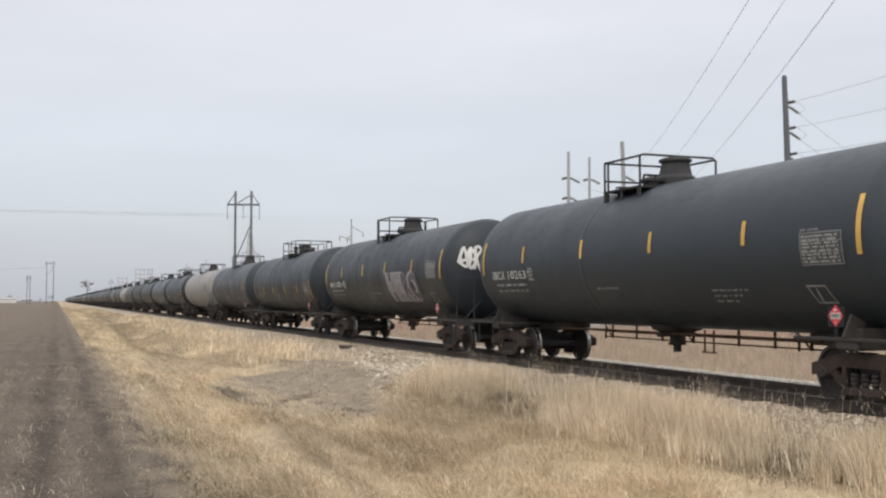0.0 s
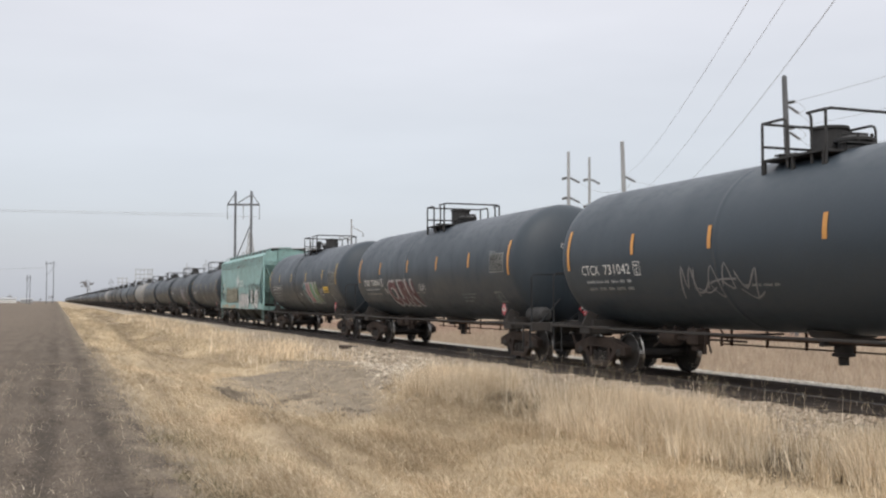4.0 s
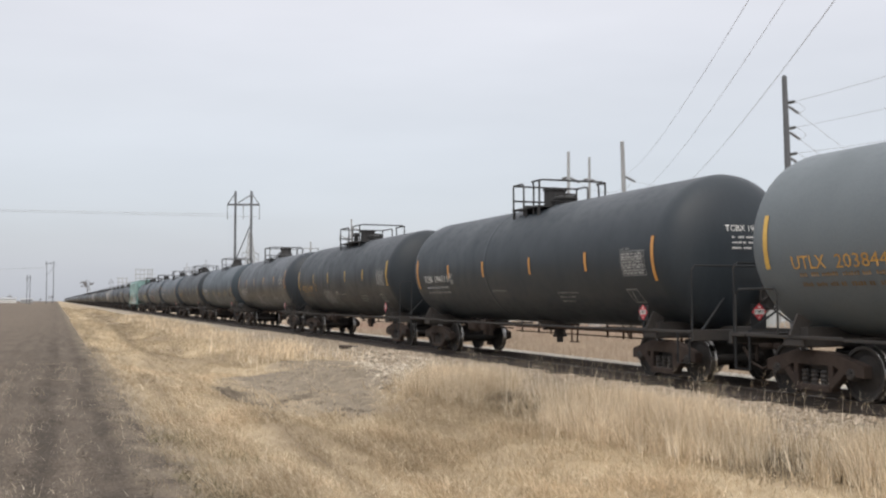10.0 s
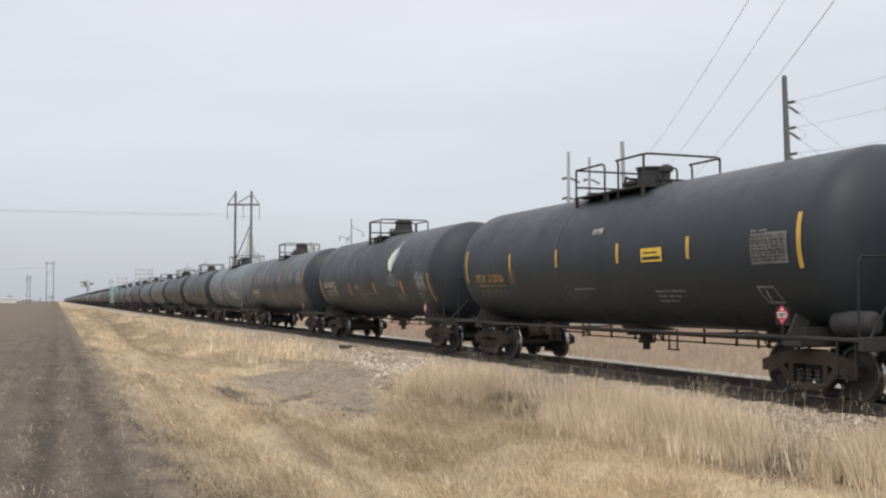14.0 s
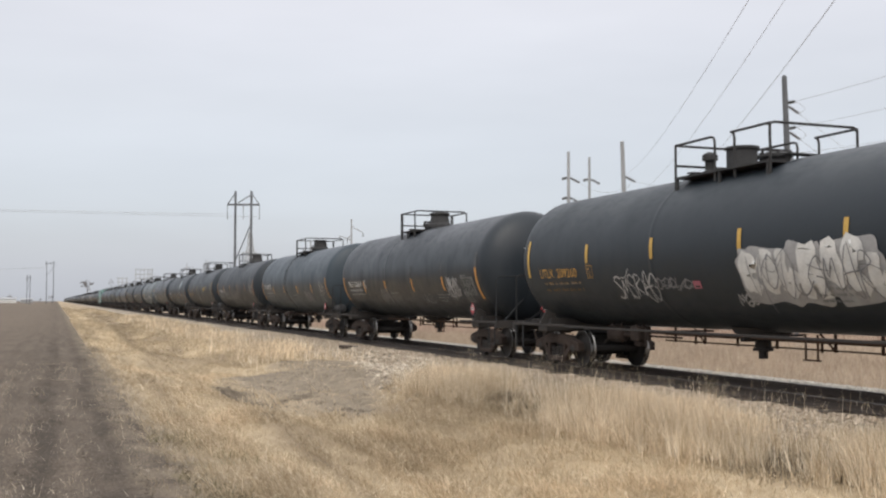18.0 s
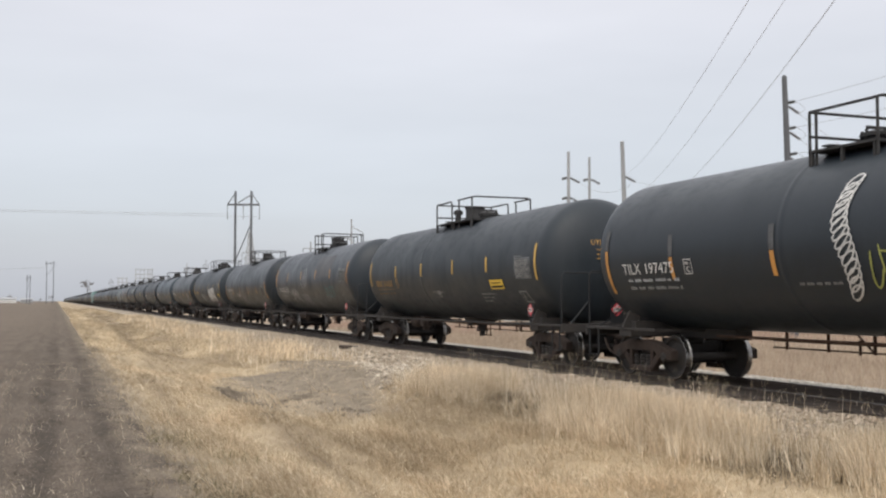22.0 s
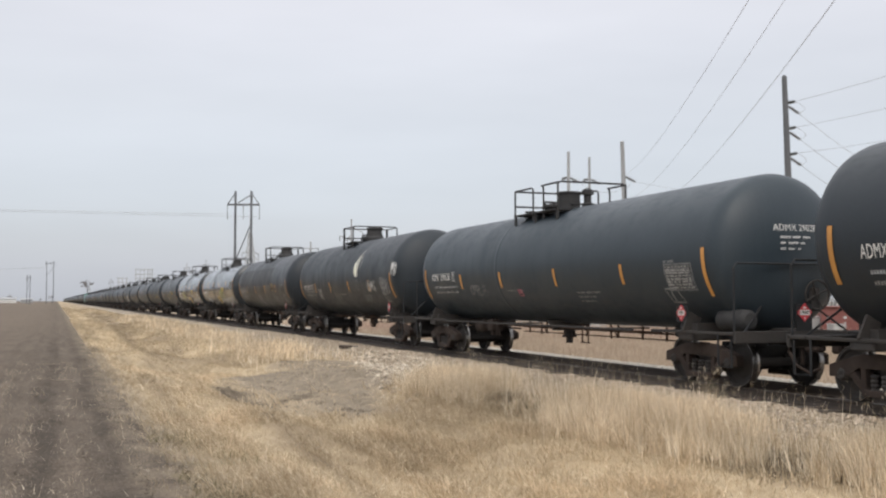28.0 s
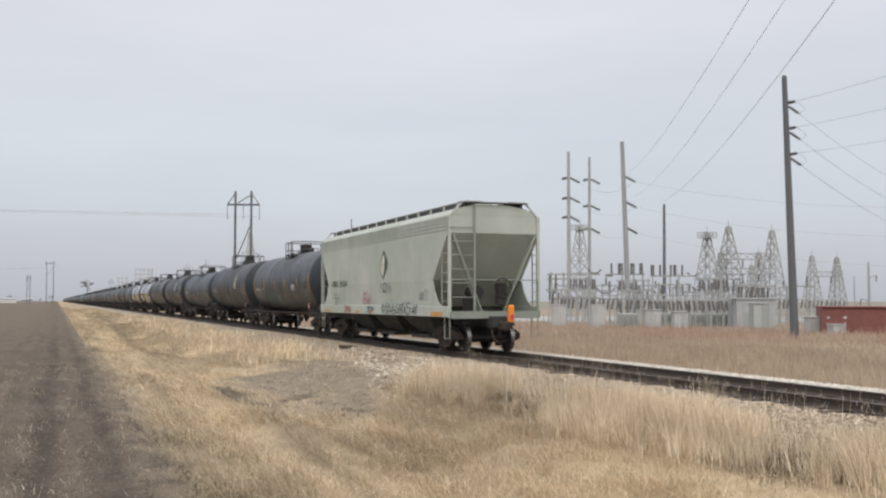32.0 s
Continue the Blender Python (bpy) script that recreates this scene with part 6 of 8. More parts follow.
# mark, place of the leading strip at t = 0, paint, deck, strip drop, strip, ink, more
CARS = (
    ("BRCX 10711", 44.83, MATT, 0, 0.0, YELLOW, WHITE, dict(headtag=1, extra=big_tag(1.6, -0.85, 3.4, 0.95, "HERO", (SPRAYGREY, PATCH), SPRAYMAUVE))),
    ("BRCX 10263", 26.72, MATT, 0, 0.0, YELLOW, WHITE, dict(tw=-0.16)),
    ("CTCX 736411", -9.04, BLUISH, 1, 0.0, YELLOW, WHITE, dict(stations=(7.28, 4.64, 1.72, -1.56, -4.85, -7.24), span=1.32, fit=(-0.42, 0.32, 0.85), ladder=1, extra=big_tag(0.85, -0.96, 2.95, 0.92, "CURN", (SPRAYTEAL, SPRAYPINK, SPRAYGREEN, SPRAYOLIVE), SPRAYMIST) + tag(4.05, -0.68, 0.8, 0.36, SPRAYMIST, 3, 0.03) + sign(4.89, -0.50, 0.85, 0.26) + sign(0.05, -0.63, 0.18, 0.17, SPRAYMIST))),
    ("CTCX 730861", -27.27, BLUISH, 1, 0.0, ORANGE, WHITE, dict(LOOPS, stations=(7.14, 4.42, 1.24, -1.67, -4.4, -7.24), tank2=1, extra=big_tag(-3.6, -1.02, 2.9, 0.84, "CURN", (SPRAYRED, SPRAYRED), SPRAYMIST) + tag(-0.3, -0.55, 0.65, 0.28, SPRAYMIST, 3, 0.03) + tag(-4.1, -0.62, 0.35, 0.2, SPRAYMIST, 2, 0.025))),
    ("CTCX 731042", -45.24, BLUISH, 1, 0.0, ORANGE, WHITE, dict(LOOPS, extra=tag(-2.8, -0.8, 2.2, 0.6, SPRAYGREY, 5))),
    ("UTLX 211306", -63.37, MATT, 1, -0.17, YELLOW, GOLD, dict(lw=-0.42, wide=1.8)),
    ("ADMX 30841", -81.47, SLATE, 0, -0.62, YELLOW, WHITE, dict(LONG, stations=(7.24, 4.28, 1.34, -1.35, -4.4, -7.24), lw=-0.20, wide=1.9, tank2=1, extra=tag(-0.2, -0.55, 0.28, 0.16, SPRAYMIST, 2, 0.04))),
    ("TILX 195967", -99.45, SEMI, 0, -0.05, ORANGE, WHITE, dict(stations=(7.24, 4.35, 1.66, -1.35, -4.4, -7.24), dusty=1, lw=-0.36)),
    ("UTLX 211271", -117.54, MATT, 1, -0.17, YELLOW, GOLD, dict(lw=-0.38, extra=tag(-2.65, -1.0, 1.5, 0.60, SPRAYMIST, 8, 0.028) + sign(-0.41, -0.61, 0.28, 0.15, SPRAYMIST))),
    ("TCBX 194111", -135.54, MATT, 1, -0.30, ORANGE, WHITE, dict(LOOPS, lw=-0.30)),
    ("UTLX 203844", -153.58, GREY, 1, -0.17, YELLOW, GOLD, dict(siderail=1, lw=-0.36, ladder=1, extra=tag(-4.1, -0.88, 1.25, 0.62, SPRAYWHITE, 6, 0.04) + tag(-2.62, -0.74, 1.2, 0.72, SPRAYMIST, 5, 0.035) + tag(2.56, -0.55, 0.86, 0.46, SPRAYWHITE, 4, 0.045) + tag(3.6, -0.78, 2.1, 0.6, SPRAYWHITE, 6, 0.04) + sign(-0.19, -0.64, 0.34, 0.15, SPRAYMAUVE))),
    ("TCBX 197018", -171.67, SEMI, 0, 0.05, ORANGE, WHITE, dict(lw=-0.45, wide=1.7, extra=patch(1.62, 4.43, 0.22, 1.12))),
    ("ADMX 31168", -189.85, MATT, 0, -0.72, ORANGE, WHITE, dict(stations=(7.24, 4.69, 2.44, -1.03, -4.35, -7.24), tw=0.26, dusty=1, lw=-0.28, wide=1.5, extra=leaf_decal(3.15, 0.22, (LEAFWHITE, LEAFBLUE, WHITE), True) + tag(-1.5, -0.4, 0.3, 0.25, SPRAYMIST, 2))),
    ("UTLX 212036", -207.82, MATT, 1, -0.17, YELLOW, GOLD, dict(fit=(-0.25, 0.40, -0.90), lw=-0.36, wide=1.9, tank2=1, extra=sign(2.41, -0.08, 0.78, 0.28) + sign(0.25, 0.62, 0.45, 0.12, SPRAYMIST))),
    ("ADMX 30827", -225.95, MATT, 0, -0.35, ORANGE, WHITE, dict(dusty=1, lw=-0.30, extra=tag(-4.4, -0.85, 2.0, 0.68, SPRAYMIST, 7, 0.022) + tag(-2.3, -0.85, 1.9, 0.7, SPRAYMIST, 5, 0.022) + tag(-0.2, -0.8, 1.8, 0.65, SPRAYMIST, 5, 0.022))),
    ("ADMX 30281", -243.93, SLATE, 0, -0.62, ORANGE, WHITE, dict(LONG, rear=(0.35, 0.50, 0.08, 0.42), lw=-0.20, wide=1.3, ladder=1, tank2=1, extra=tag(3.03, -0.91, 1.3, 0.5, SPRAYGREY, 5, 0.045))),
    ("TILX 312414", -262.1, SEMI, 0, -0.66, ORANGE, WHITE, dict(dusty=1, lw=-0.32, wide=1.9, extra=tag(-2.6, -1.0, 1.2, 0.62, SPRAYGREY, 5, 0.03) + tag(2.0, -0.95, 1.1, 0.3, SPRAYGREY, 5, 0.025) + tag(4.64, -0.81, 1.06, 0.65, SPRAYMIST, 5, 0.035))),
    ("UTLX 209260", -280.17, MATT, 1, -0.12, YELLOW, GOLD, dict(span=1.5, mid=-0.05, fit=(0.62, -0.40, 1.22), lw=-0.32, wide=1.9, extra=(("graffiti_outline", "grey overspray round the white letters", SPRAYMIST, lambda rng: [blob(rng, 1.30, -0.98, 1.4, 1.08), blob(rng, 2.3, -1.0, 1.4, 1.12), blob(rng, 3.3, -0.98, 1.6, 1.10)]),
        ("graffiti_fill", "dirty white sprayed letters", SPRAYWHITE, lambda rng: throwup(rng, 1.3, -1.02, 3.6, 1.20, 7, 0.27)[1]),
        ("graffiti_line", "thin grey lines in the white letters", SPRAYGREY, lambda rng: scribble(rng, 1.6, -0.85, 3.0, 0.85, 8, 0.020))) + tag(-3.1, -0.84, 1.6, 0.55, SPRAYMIST, 6, 0.035) + tag(-1.5, -0.66, 1.2, 0.26, SPRAYGREY, 5, 0.025) + tag(1.0, -0.97, 0.5, 0.2, SPRAYMIST, 3, 0.025) + sign(6.07, -0.60, 0.8, 0.24) + sign(-0.18, -0.64, 0.25, 0.15, SPRAYPINK))),
    ("TILX 199857", -298.17, SEMI, 1, -0.55, ORANGE, WHITE, dict(LOOPS, dusty=1, lw=-0.30, extra=tag(-3.1, -0.67, 1.6, 0.35, SPRAYMIST, 6, 0.025) + tag(-1.5, -0.88, 2.0, 0.8, SPRAYGREY, 7, 0.022))),
    ("TCBX 196119", -316.2, SEMI, 1, 0.02, ORANGE, WHITE, dict(LOOPS, stations=(7.24, 4.43, 1.31, -1.71, -4.4, -7.24), lw=-0.42, wide=1.8, extra=patch(1.70, 4.60, 0.22, 1.15) + fish(-1.3, -0.24) + tag(-3.8, -0.90, 1.6, 0.6, SPRAYMIST, 6, 0.03) + tag(-1.65, -0.95, 1.4, 0.4, SPRAYGREY, 7, 0.03) + tag(3.32, -0.72, 1.6, 0.5, SPRAYTEAL, 6, 0.04))),
    ("UTLX 211653", -334.3, MATT, 1, -0.17, YELLOW, GOLD, dict(lw=-0.36, wide=1.9, extra=sign(4.18, -0.55, 0.9, 0.26) + sign(-0.3, -0.75, 0.3, 0.2, SPRAYGREY))),
    ("TILX 197475", -352.42, SEMI, 0, -0.55, ORANGE, WHITE, dict(stations=(7.24, 4.76, 1.7, -1.35, -4.4, -7.24), dusty=1, lw=-0.32, wide=1.9, extra=coil(0.0) + tag(0.48, -0.72, 1.1, 0.75, SPRAYLIME, 5, 0.035) + tag(2.98, -0.93, 3.0, 0.40, SPRAYGREY, 9, 0.035) + tag(4.3, -0.55, 0.9, 0.28, SPRAYMIST, 4, 0.03) + sign(2.98, -0.25, 0.75, 0.34))),
    ("TILX 196975", -369.89, GLOSS, 0, 0.02, ORANGE, WHITE, dict(LONG, stations=(7.24, 4.34, 1.39, -1.35, -4.4, -7.24), rear=(0.55, 0.40, 0.12, 0.70), lw=-0.34, wide=1.7, ladder=1, extra=tag(-3.8, -0.77, 2.3, 0.80, SPRAYLIME, 7, 0.04) + sign(2.91, -0.23, 0.78, 0.28) + sign(0.5, -1.0, 0.8, 0.42) + tag(1.12, -1.05, 1.7, 0.75, SPRAYGREY, 7, 0.03) + tag(6.0, -1.04, 0.9, 0.75, SPRAYMIST, 3, 0.04))),
    ("TILX 195044", -388.03, GLOSS, 0, 0.02, ORANGE, WHITE, dict(LONG, stations=(7.24, 4.31, 1.36, -1.35, -4.4, -7.24), rear=(0.55, 0.40, 0.12, 0.70), lw=-0.34, wide=1.9, ladder=1, extra=tag(-5.2, -0.98, 1.35, 0.42, SPRAYMIST, 6, 0.03) + tag(1.36, -0.79, 2.4, 0.80, SPRAYLIME, 7, 0.04) + sign(3.02, -0.20, 0.75, 0.28) + sign(0.45, -1.0, 0.8, 0.42))),
    ("TILX 195912", -406.31, SEMI, 0, -0.50, ORANGE, WHITE, dict(lw=-0.36, wide=1.7, extra=patch(-6.9, 3.4, 0.02, 1.0, DIMPATCH) + sign(3.26, -0.30, 0.68, 0.38, SIGNDULL))),
    ("ADMX 30512", -424.56, MATT, 0, -0.60, ORANGE, WHITE, dict(dusty=1, lw=-0.35, wide=1.5, extra=leaf_decal(2.6, 0.10, (LEAFWHITE, SPRAYGREY, WHITE)) + tag(7.4, 0.02, 0.6, 0.5, SPRAYWHITE, 4, 0.035) + tag(-3.9, -0.8, 0.5, 0.5, SPRAYMIST, 3, 0.03) + tag(4.1, -0.50, 1.2, 0.42, SPRAYWHITE, 4, 0.035))),
    ("ADMX 29028", -442.71, SLATE, 1, -0.62, ORANGE, WHITE, dict(slim=1, span=1.3, fit=(0.0, 0.85, -1.05), rear=(1.0, 0.62, 0.75, 1.05), lw=-0.24, wide=1.6, tank2=1, extra=sign(-0.3, -0.75, 0.28, 0.18, SPRAYPINK) + tag(-3.6, -0.75, 1.2, 0.35, SPRAYGREY, 5, 0.02))),
    ("ADMX 30195", -461.75, MATT, 0, -0.45, ORANGE, WHITE, dict(stations=(7.24, 4.38, 2.28, -1.48, -4.82, -7.24), dusty=0, lw=-0.24, wide=1.5, extra=leaf_decal(3.35, -0.10, (LEAFBUFF, LEAFGREEN, TABLEPRINT)))),
    ("TILX 190616", -479.77, SEMI, 1, -0.28, ORANGE, WHITE, dict(LOOPS, stations=(7.24, 3.95, 1.05, -1.75, -4.7, -7.24), lw=-0.32, wide=1.7, tank2=1, extra=tag(-3.66, -0.95, 1.8, 0.80, SPRAYTEAL, 7, 0.04) + tag(-1.77, -0.67, 0.5, 0.22, SPRAYTEAL, 3, 0.035) + sign(3.27, -0.34, 0.76, 0.28, WHITE))),
)


# -- covered hoppers --
def hopper_material(name, base, rust):
    if name in MATS:
        return MATS[name]
    m, nt, bsdf = nodes_of(name)
    streak = span(nt, noise_at(nt, 1.2, 6, (1, 2.5, 0.25)), 0.48, 0.75)
    col = mixed(nt, span(nt, noise_at(nt, 0.45, 5, rough=0.6), 0.3, 0.7), base, (0.72 * base[0], 0.78 * base[1], 0.70 * base[2]))
    col = mixed(nt, added(nt, streak, 0.14 + 0.30 * rust, "MULTIPLY"), col, tuple(0.45 * c for c in base))
    pale = span(nt, noise_at(nt, 1.0, 6, (1, 3.5, 0.18), rough=0.6), 0.55, 0.75)
    col = mixed(nt, added(nt, pale, 0.08 + 0.25 * rust, "MULTIPLY"), col, tuple(min(0.8, 1.35 * c + 0.03) for c in base))
    spots = span(nt, noise_at(nt, 1.9, 7, (1, 1, 1.6), rough=0.7), 0.60, 0.68)
    runs = added(nt, span(nt, noise_at(nt, 2.2, 5, (1, 2.6, 0.10), rough=0.6), 0.60, 0.72), span(nt, noise_at(nt, 0.5, 3), 0.40, 0.60), "MULTIPLY")
    col = mixed(nt, added(nt, added(nt, spots, added(nt, runs, 0.7, "MULTIPLY"), "MAXIMUM"), rust, "MULTIPLY"), col, (0.13, 0.078, 0.050))
    grime = span(nt, noise_at(nt, 0.9, 6, rough=0.7), 0.50, 0.68, 0.0, 0.45)
    col = mixed(nt, added(nt, grime, rust, "MULTIPLY"), col, (0.11, 0.125, 0.10))
    nt.links.new(col, bsdf.inputs["Base Color"])
    bsdf.inputs["Roughness"].default_value = 0.55
    bumped(nt, bsdf, noise_at(nt, 1.5, 2, (1, 2, 0.6)), 0.2, 0.04)
    MATS[name] = m
    return m


def loft(levels, mat, name):
    """A body through level outlines (z, half width, half length), closed below and above."""
    bm = bmesh.new()
    rings = [[bm.verts.new(p) for p in ((-w, -l, z), (w, -l, z), (w, l, z), (-w, l, z))] for z, w, l in levels]
    for a, b in zip(rings[:-1], rings[1:]):
        for i in range(4):
            bm.faces.new((a[i], a[(i + 1) % 4], b[(i + 1) % 4], b[i]))
    bm.faces.new(rings[0])
    bm.faces.new(rings[-1])
    return finish(name, bm, mat)


def hopper_car(label, paint_mat, dark, decals):
    """A three-bay covered hopper: bowed sides, slope sheets, roof walk with hatches, outlet gates, ladders."""
    car = thing("hopper_car", label, "hopper car", group="cars of the train")
    L = 8.12
    trim = hopper_material(paint_mat.name + "_dull", tuple(0.62 * c for c in dark), 0.15)
    part("body", loft(((1.45, 1.52, 5.55), (2.32, 1.585, 6.76), (3.78, 1.59, L), (4.33, 1.56, L), (4.35, 1.50, L)), paint_mat, "body"), car)
    bm = bmesh.new()
    prof = [(-1.52, 4.34), (-1.40, 4.47), (-1.0, 4.61), (-0.5, 4.68), (0.5, 4.68), (1.0, 4.61), (1.40, 4.47), (1.52, 4.34)]
    a = [bm.verts.new((x, -L, z)) for x, z in prof]
    b = [bm.verts.new((x, L, z)) for x, z in prof]
    for i in range(len(prof) - 1):
        bm.faces.new((a[i], a[i + 1], b[i + 1], b[i]))
    bm.faces.new(a)
    bm.faces.new(b)
    part("roof", finish("roof", bm, paint_mat), car)
    bm = bmesh.new()
    for s in (-1, 1):
        for z in (3.88, 4.00, 4.12, 4.24):
            box(bm, s * 1.575 - 0.025, s * 1.575 + 0.03 * s + 0.0, -L, L, z, z + 0.055)
    part("side_ribs", finish("side_ribs", bm, paint_mat), car)
    for s in (-1, 1):
        bm = bmesh.new()
        box(bm, s * 1.55 - 0.07, s * 1.55 + 0.07, -L, L, 1.12, 1.46, 0.012)
        part("side_sill", finish("side_sill", bm, paint_mat), car)
        for e in (-1, 1):
            bm = bmesh.new()
            slab(bm, [(e * 5.5, 1.46), (e * 7.55, 1.46), (e * 7.25, 1.62), (e * 6.95, 1.95), (e * 6.80, 2.28), (e * 6.2, 2.28)], s * 1.575, s * 1.60)
            part("gusset_plate", finish("gusset_plate", bm, paint_mat), car)
    for e in (-1, 1):
        for s in (-1, 1):
            bm = bmesh.new()
            box(bm, s * 1.53 - 0.05, s * 1.53 + 0.05, e * L - 0.05, e * L + 0.05, 1.10, 4.34, 0.01)
            beam(bm, (s * 1.53, e * L, 4.31), (s * 1.1, e * (L + 0.0), 4.76), 0.05, 0.05)
            part("corner_post", finish("corner_post", bm, paint_mat), car)
            bm = bmesh.new()
            beam(bm, (s * 1.46, e * (L - 0.04), 3.78), (s * 0.40, e * (L - 0.22), 1.32), 0.22, 0.06)
            part("end_brace", finish("end_brace", bm, trim), car)
            # side ladder with its outer rail
            bm = bmesh.new()
            beam(bm, (s * 1.585, e * (L - 0.52), 1.4), (s * 1.585, e * (L - 0.52), 3.2), 0.035, 0.035)
            ladder = part("side_ladder", finish("side_ladder", bm, trim), car)
            for k in range(6):
                z = 1.62 + 0.30 * k
                bm = bmesh.new()
                bar(bm, (s * 1.585, e * (L - 0.52), z), (s * 1.585, e * L, z), 0.014, 5)
                part("rung", finish("rung", bm, trim), ladder)
        bm = bmesh.new()
        box(bm, -1.55, 1.55, e * L - 0.10, e * (L + 0.12), 1.08, 1.30, 0.02)
        box(bm, -1.5, 1.5, e * 7.2, e * L, 1.25, 1.31)
        part("end_platform", finish("end_platform", bm, trim), car)
        bm = bmesh.new()
        beam(bm, (-0.70, e * (L + 0.05), 1.3), (-0.70, e * (L + 0.05), 4.7), 0.06, 0.05)
        steps_up = part("end_ladder", finish("end_ladder", bm, trim), car)
        for k in range(6):
            z = 1.75 + 0.44 * k
            bm = bmesh.new()
            bar(bm, (-1.53, e * (L + 0.05), z), (-0.70, e * (L + 0.05), z), 0.015, 5)
            part("rung", finish("rung", bm, trim), steps_up)
        bm = bmesh.new()
        pipe(bm, [(1.5, e * (L + 0.06), 1.3), (1.5, e * (L + 0.06), 2.30), (-1.5, e * (L + 0.06), 2.30)], 0.02, 5)
        part("end_handrail", finish("end_handrail", bm, trim), car)
        bm = bmesh.new()
        box(bm, -0.25, 0.25, e * 5.2, e * 8.6, 0.80, 1.15, 0.02)
        part("center_sill", finish("center_sill", bm, BLACK), car)
        part("coupler", shared("coupler", coupler_mesh), car, m=pose(0, e * 8.22, 0, 0, 0, 0 if e > 0 else 180))
        truck(car, e * 6.55, 2)
        for s in (-1, 1):
            bm = bmesh.new()
            pipe(bm, [(s * 1.52, e * (L - 0.45), 1.12), (s * 1.52, e * (L - 0.45), 0.45), (s * 1.52, e * L, 0.45), (s * 1.52, e * L, 1.12)], 0.02, 5)
            part("sill_step", finish("sill_step", bm, trim), car)
    bm = bmesh.new()
    for i in range(16):
        a0, b0 = i * math.pi / 8, (i + 1) * math.pi / 8
        bar(bm, (0.25 + 0.3 * math.cos(a0), -L - 0.1, 2.05 + 0.3 * math.sin(a0)), (0.25 + 0.3 * math.cos(b0), -L - 0.1, 2.05 + 0.3 * math.sin(b0)), 0.02, 5)
    box(bm, 0.1, 0.4, -L - 0.06, -L + 0.2, 1.5, 2.2, 0.02)
    for i in range(3):
        a0 = i * math.pi / 3
        bar(bm, (0.25 + 0.3 * math.cos(a0), -L - 0.1, 2.05 + 0.3 * math.sin(a0)), (0.25 - 0.3 * math.cos(a0), -L - 0.1, 2.05 - 0.3 * math.sin(a0)), 0.015, 5)
    part("brake_wheel", finish("brake_wheel", bm, SOOT), car)
    bm = bmesh.new()
    bar(bm, (-0.3, -7.4, 1.9), (-0.3, -6.9, 1.9), 0.24, 12)
    part("air_reservoir", finish("air_reservoir", bm, SOOT, 0.6), car)
    bm = bmesh.new()
    box(bm, -0.75, -0.35, -7.5, -7.2, 1.30, 1.75, 0.03)
    part("brake_cylinder", finish("brake_cylinder", bm, SOOT), car)
    bm = bmesh.new()
    pipe(bm, [(-0.55, -7.5, 2.3), (-0.55, -7.6, 1.9), (-0.45, -7.6, 1.5), (-0.2, -7.6, 1.35), (0.3, -7.7, 1.32)], 0.03, 5)
    part("brake_pipe", finish("brake_pipe", bm, SOOT), car)
    # outlets
    for y in (-3.7, 0.0, 3.7):
        bm = bmesh.new()
        levels = ((0.45, 0.55, 0.85), (1.46, 1.45, 1.85))
        rings = [[bm.verts.new((sx * w, y + sl * l, z)) for sx, sl in ((-1, -1), (1, -1), (1, 1), (-1, 1))] for z, w, l in levels]
        for i in range(4):
            bm.faces.new((rings[0][i], rings[0][(i + 1) % 4], rings[1][(i + 1) % 4], rings[1][i]))
        bm.faces.new(rings[0])
        bm.faces.new(rings[1])
        box(bm, -0.95, 0.95, y - 0.9, y + 0.9, 0.34, 0.46, 0.02)
        bar(bm, (-1.25, y + 0.3, 0.52), (1.25, y + 0.3, 0.52), 0.03)
        part("outlet_hopper", finish("outlet_hopper", bm, surface("sooty_outlet", (0.082, 0.084, 0.079), 0.9, spec=0.2)), car)
    bm = bmesh.new()
    box(bm, -0.2, 0.2, -8.3, 8.3, 0.85, 1.1)
    part("center_beam", finish("center_beam", bm, BLACK), car)
    # roof walk and hatches
    bm = bmesh.new()
    for s in (-1, 1):
        box(bm, s * 0.75 - 0.28, s * 0.75 + 0.28, -L - 0.12, L + 0.12, 4.75, 4.79)
    for e in (-1, 1):
        box(bm, -1.15, 1.15, e * (L + 0.10), e * (L - 0.25), 4.745, 4.775)
    walkway = part("roof_walk", finish("roof_walk", bm, surface("walk_grating", (0.27, 0.275, 0.275), 0.8)), car)
    bm = bmesh.new()
    beam(bm, (0, 0, 4.47), (0, 0, 4.80), 0.07, 0.05)
    stay = finish("walk_bracket", bm, paint_mat)
    # added dark strips stand in for the shade below the walk
    for s in (-1, 1):
        bm = bmesh.new()
        box(bm, s * 0.98 - 0.01, s * 0.98 + 0.01, -L, L, 4.56, 4.745)
        part("walk_fascia", finish("walk_fascia", bm, surface("walk_shadow_plate", (0.10, 0.10, 0.105), 0.85)), walkway)
    for s in (-1, 1):
        for k in range(13):
            part("walk_bracket", stay, walkway, m=pose(s * 1.035, -7.6 + 1.265 * k, 0))
    bm = bmesh.new()
    box(bm, -0.42, 0.42, -7.2, 7.2, 4.65, 4.81, 0.03)
    part("hatch_trough", finish("hatch_trough", bm, trim), car)
    bm = bmesh.new()
    box(bm, -0.40, 0.40, -0.62, 0.62, 4.79, 4.89, 0.03)
    lid = finish("hatch_cover", bm, trim)
    for k in range(9):
        part("hatch_cover", lid, car, m=pose(0, -6.4 + 1.6 * k, 0))
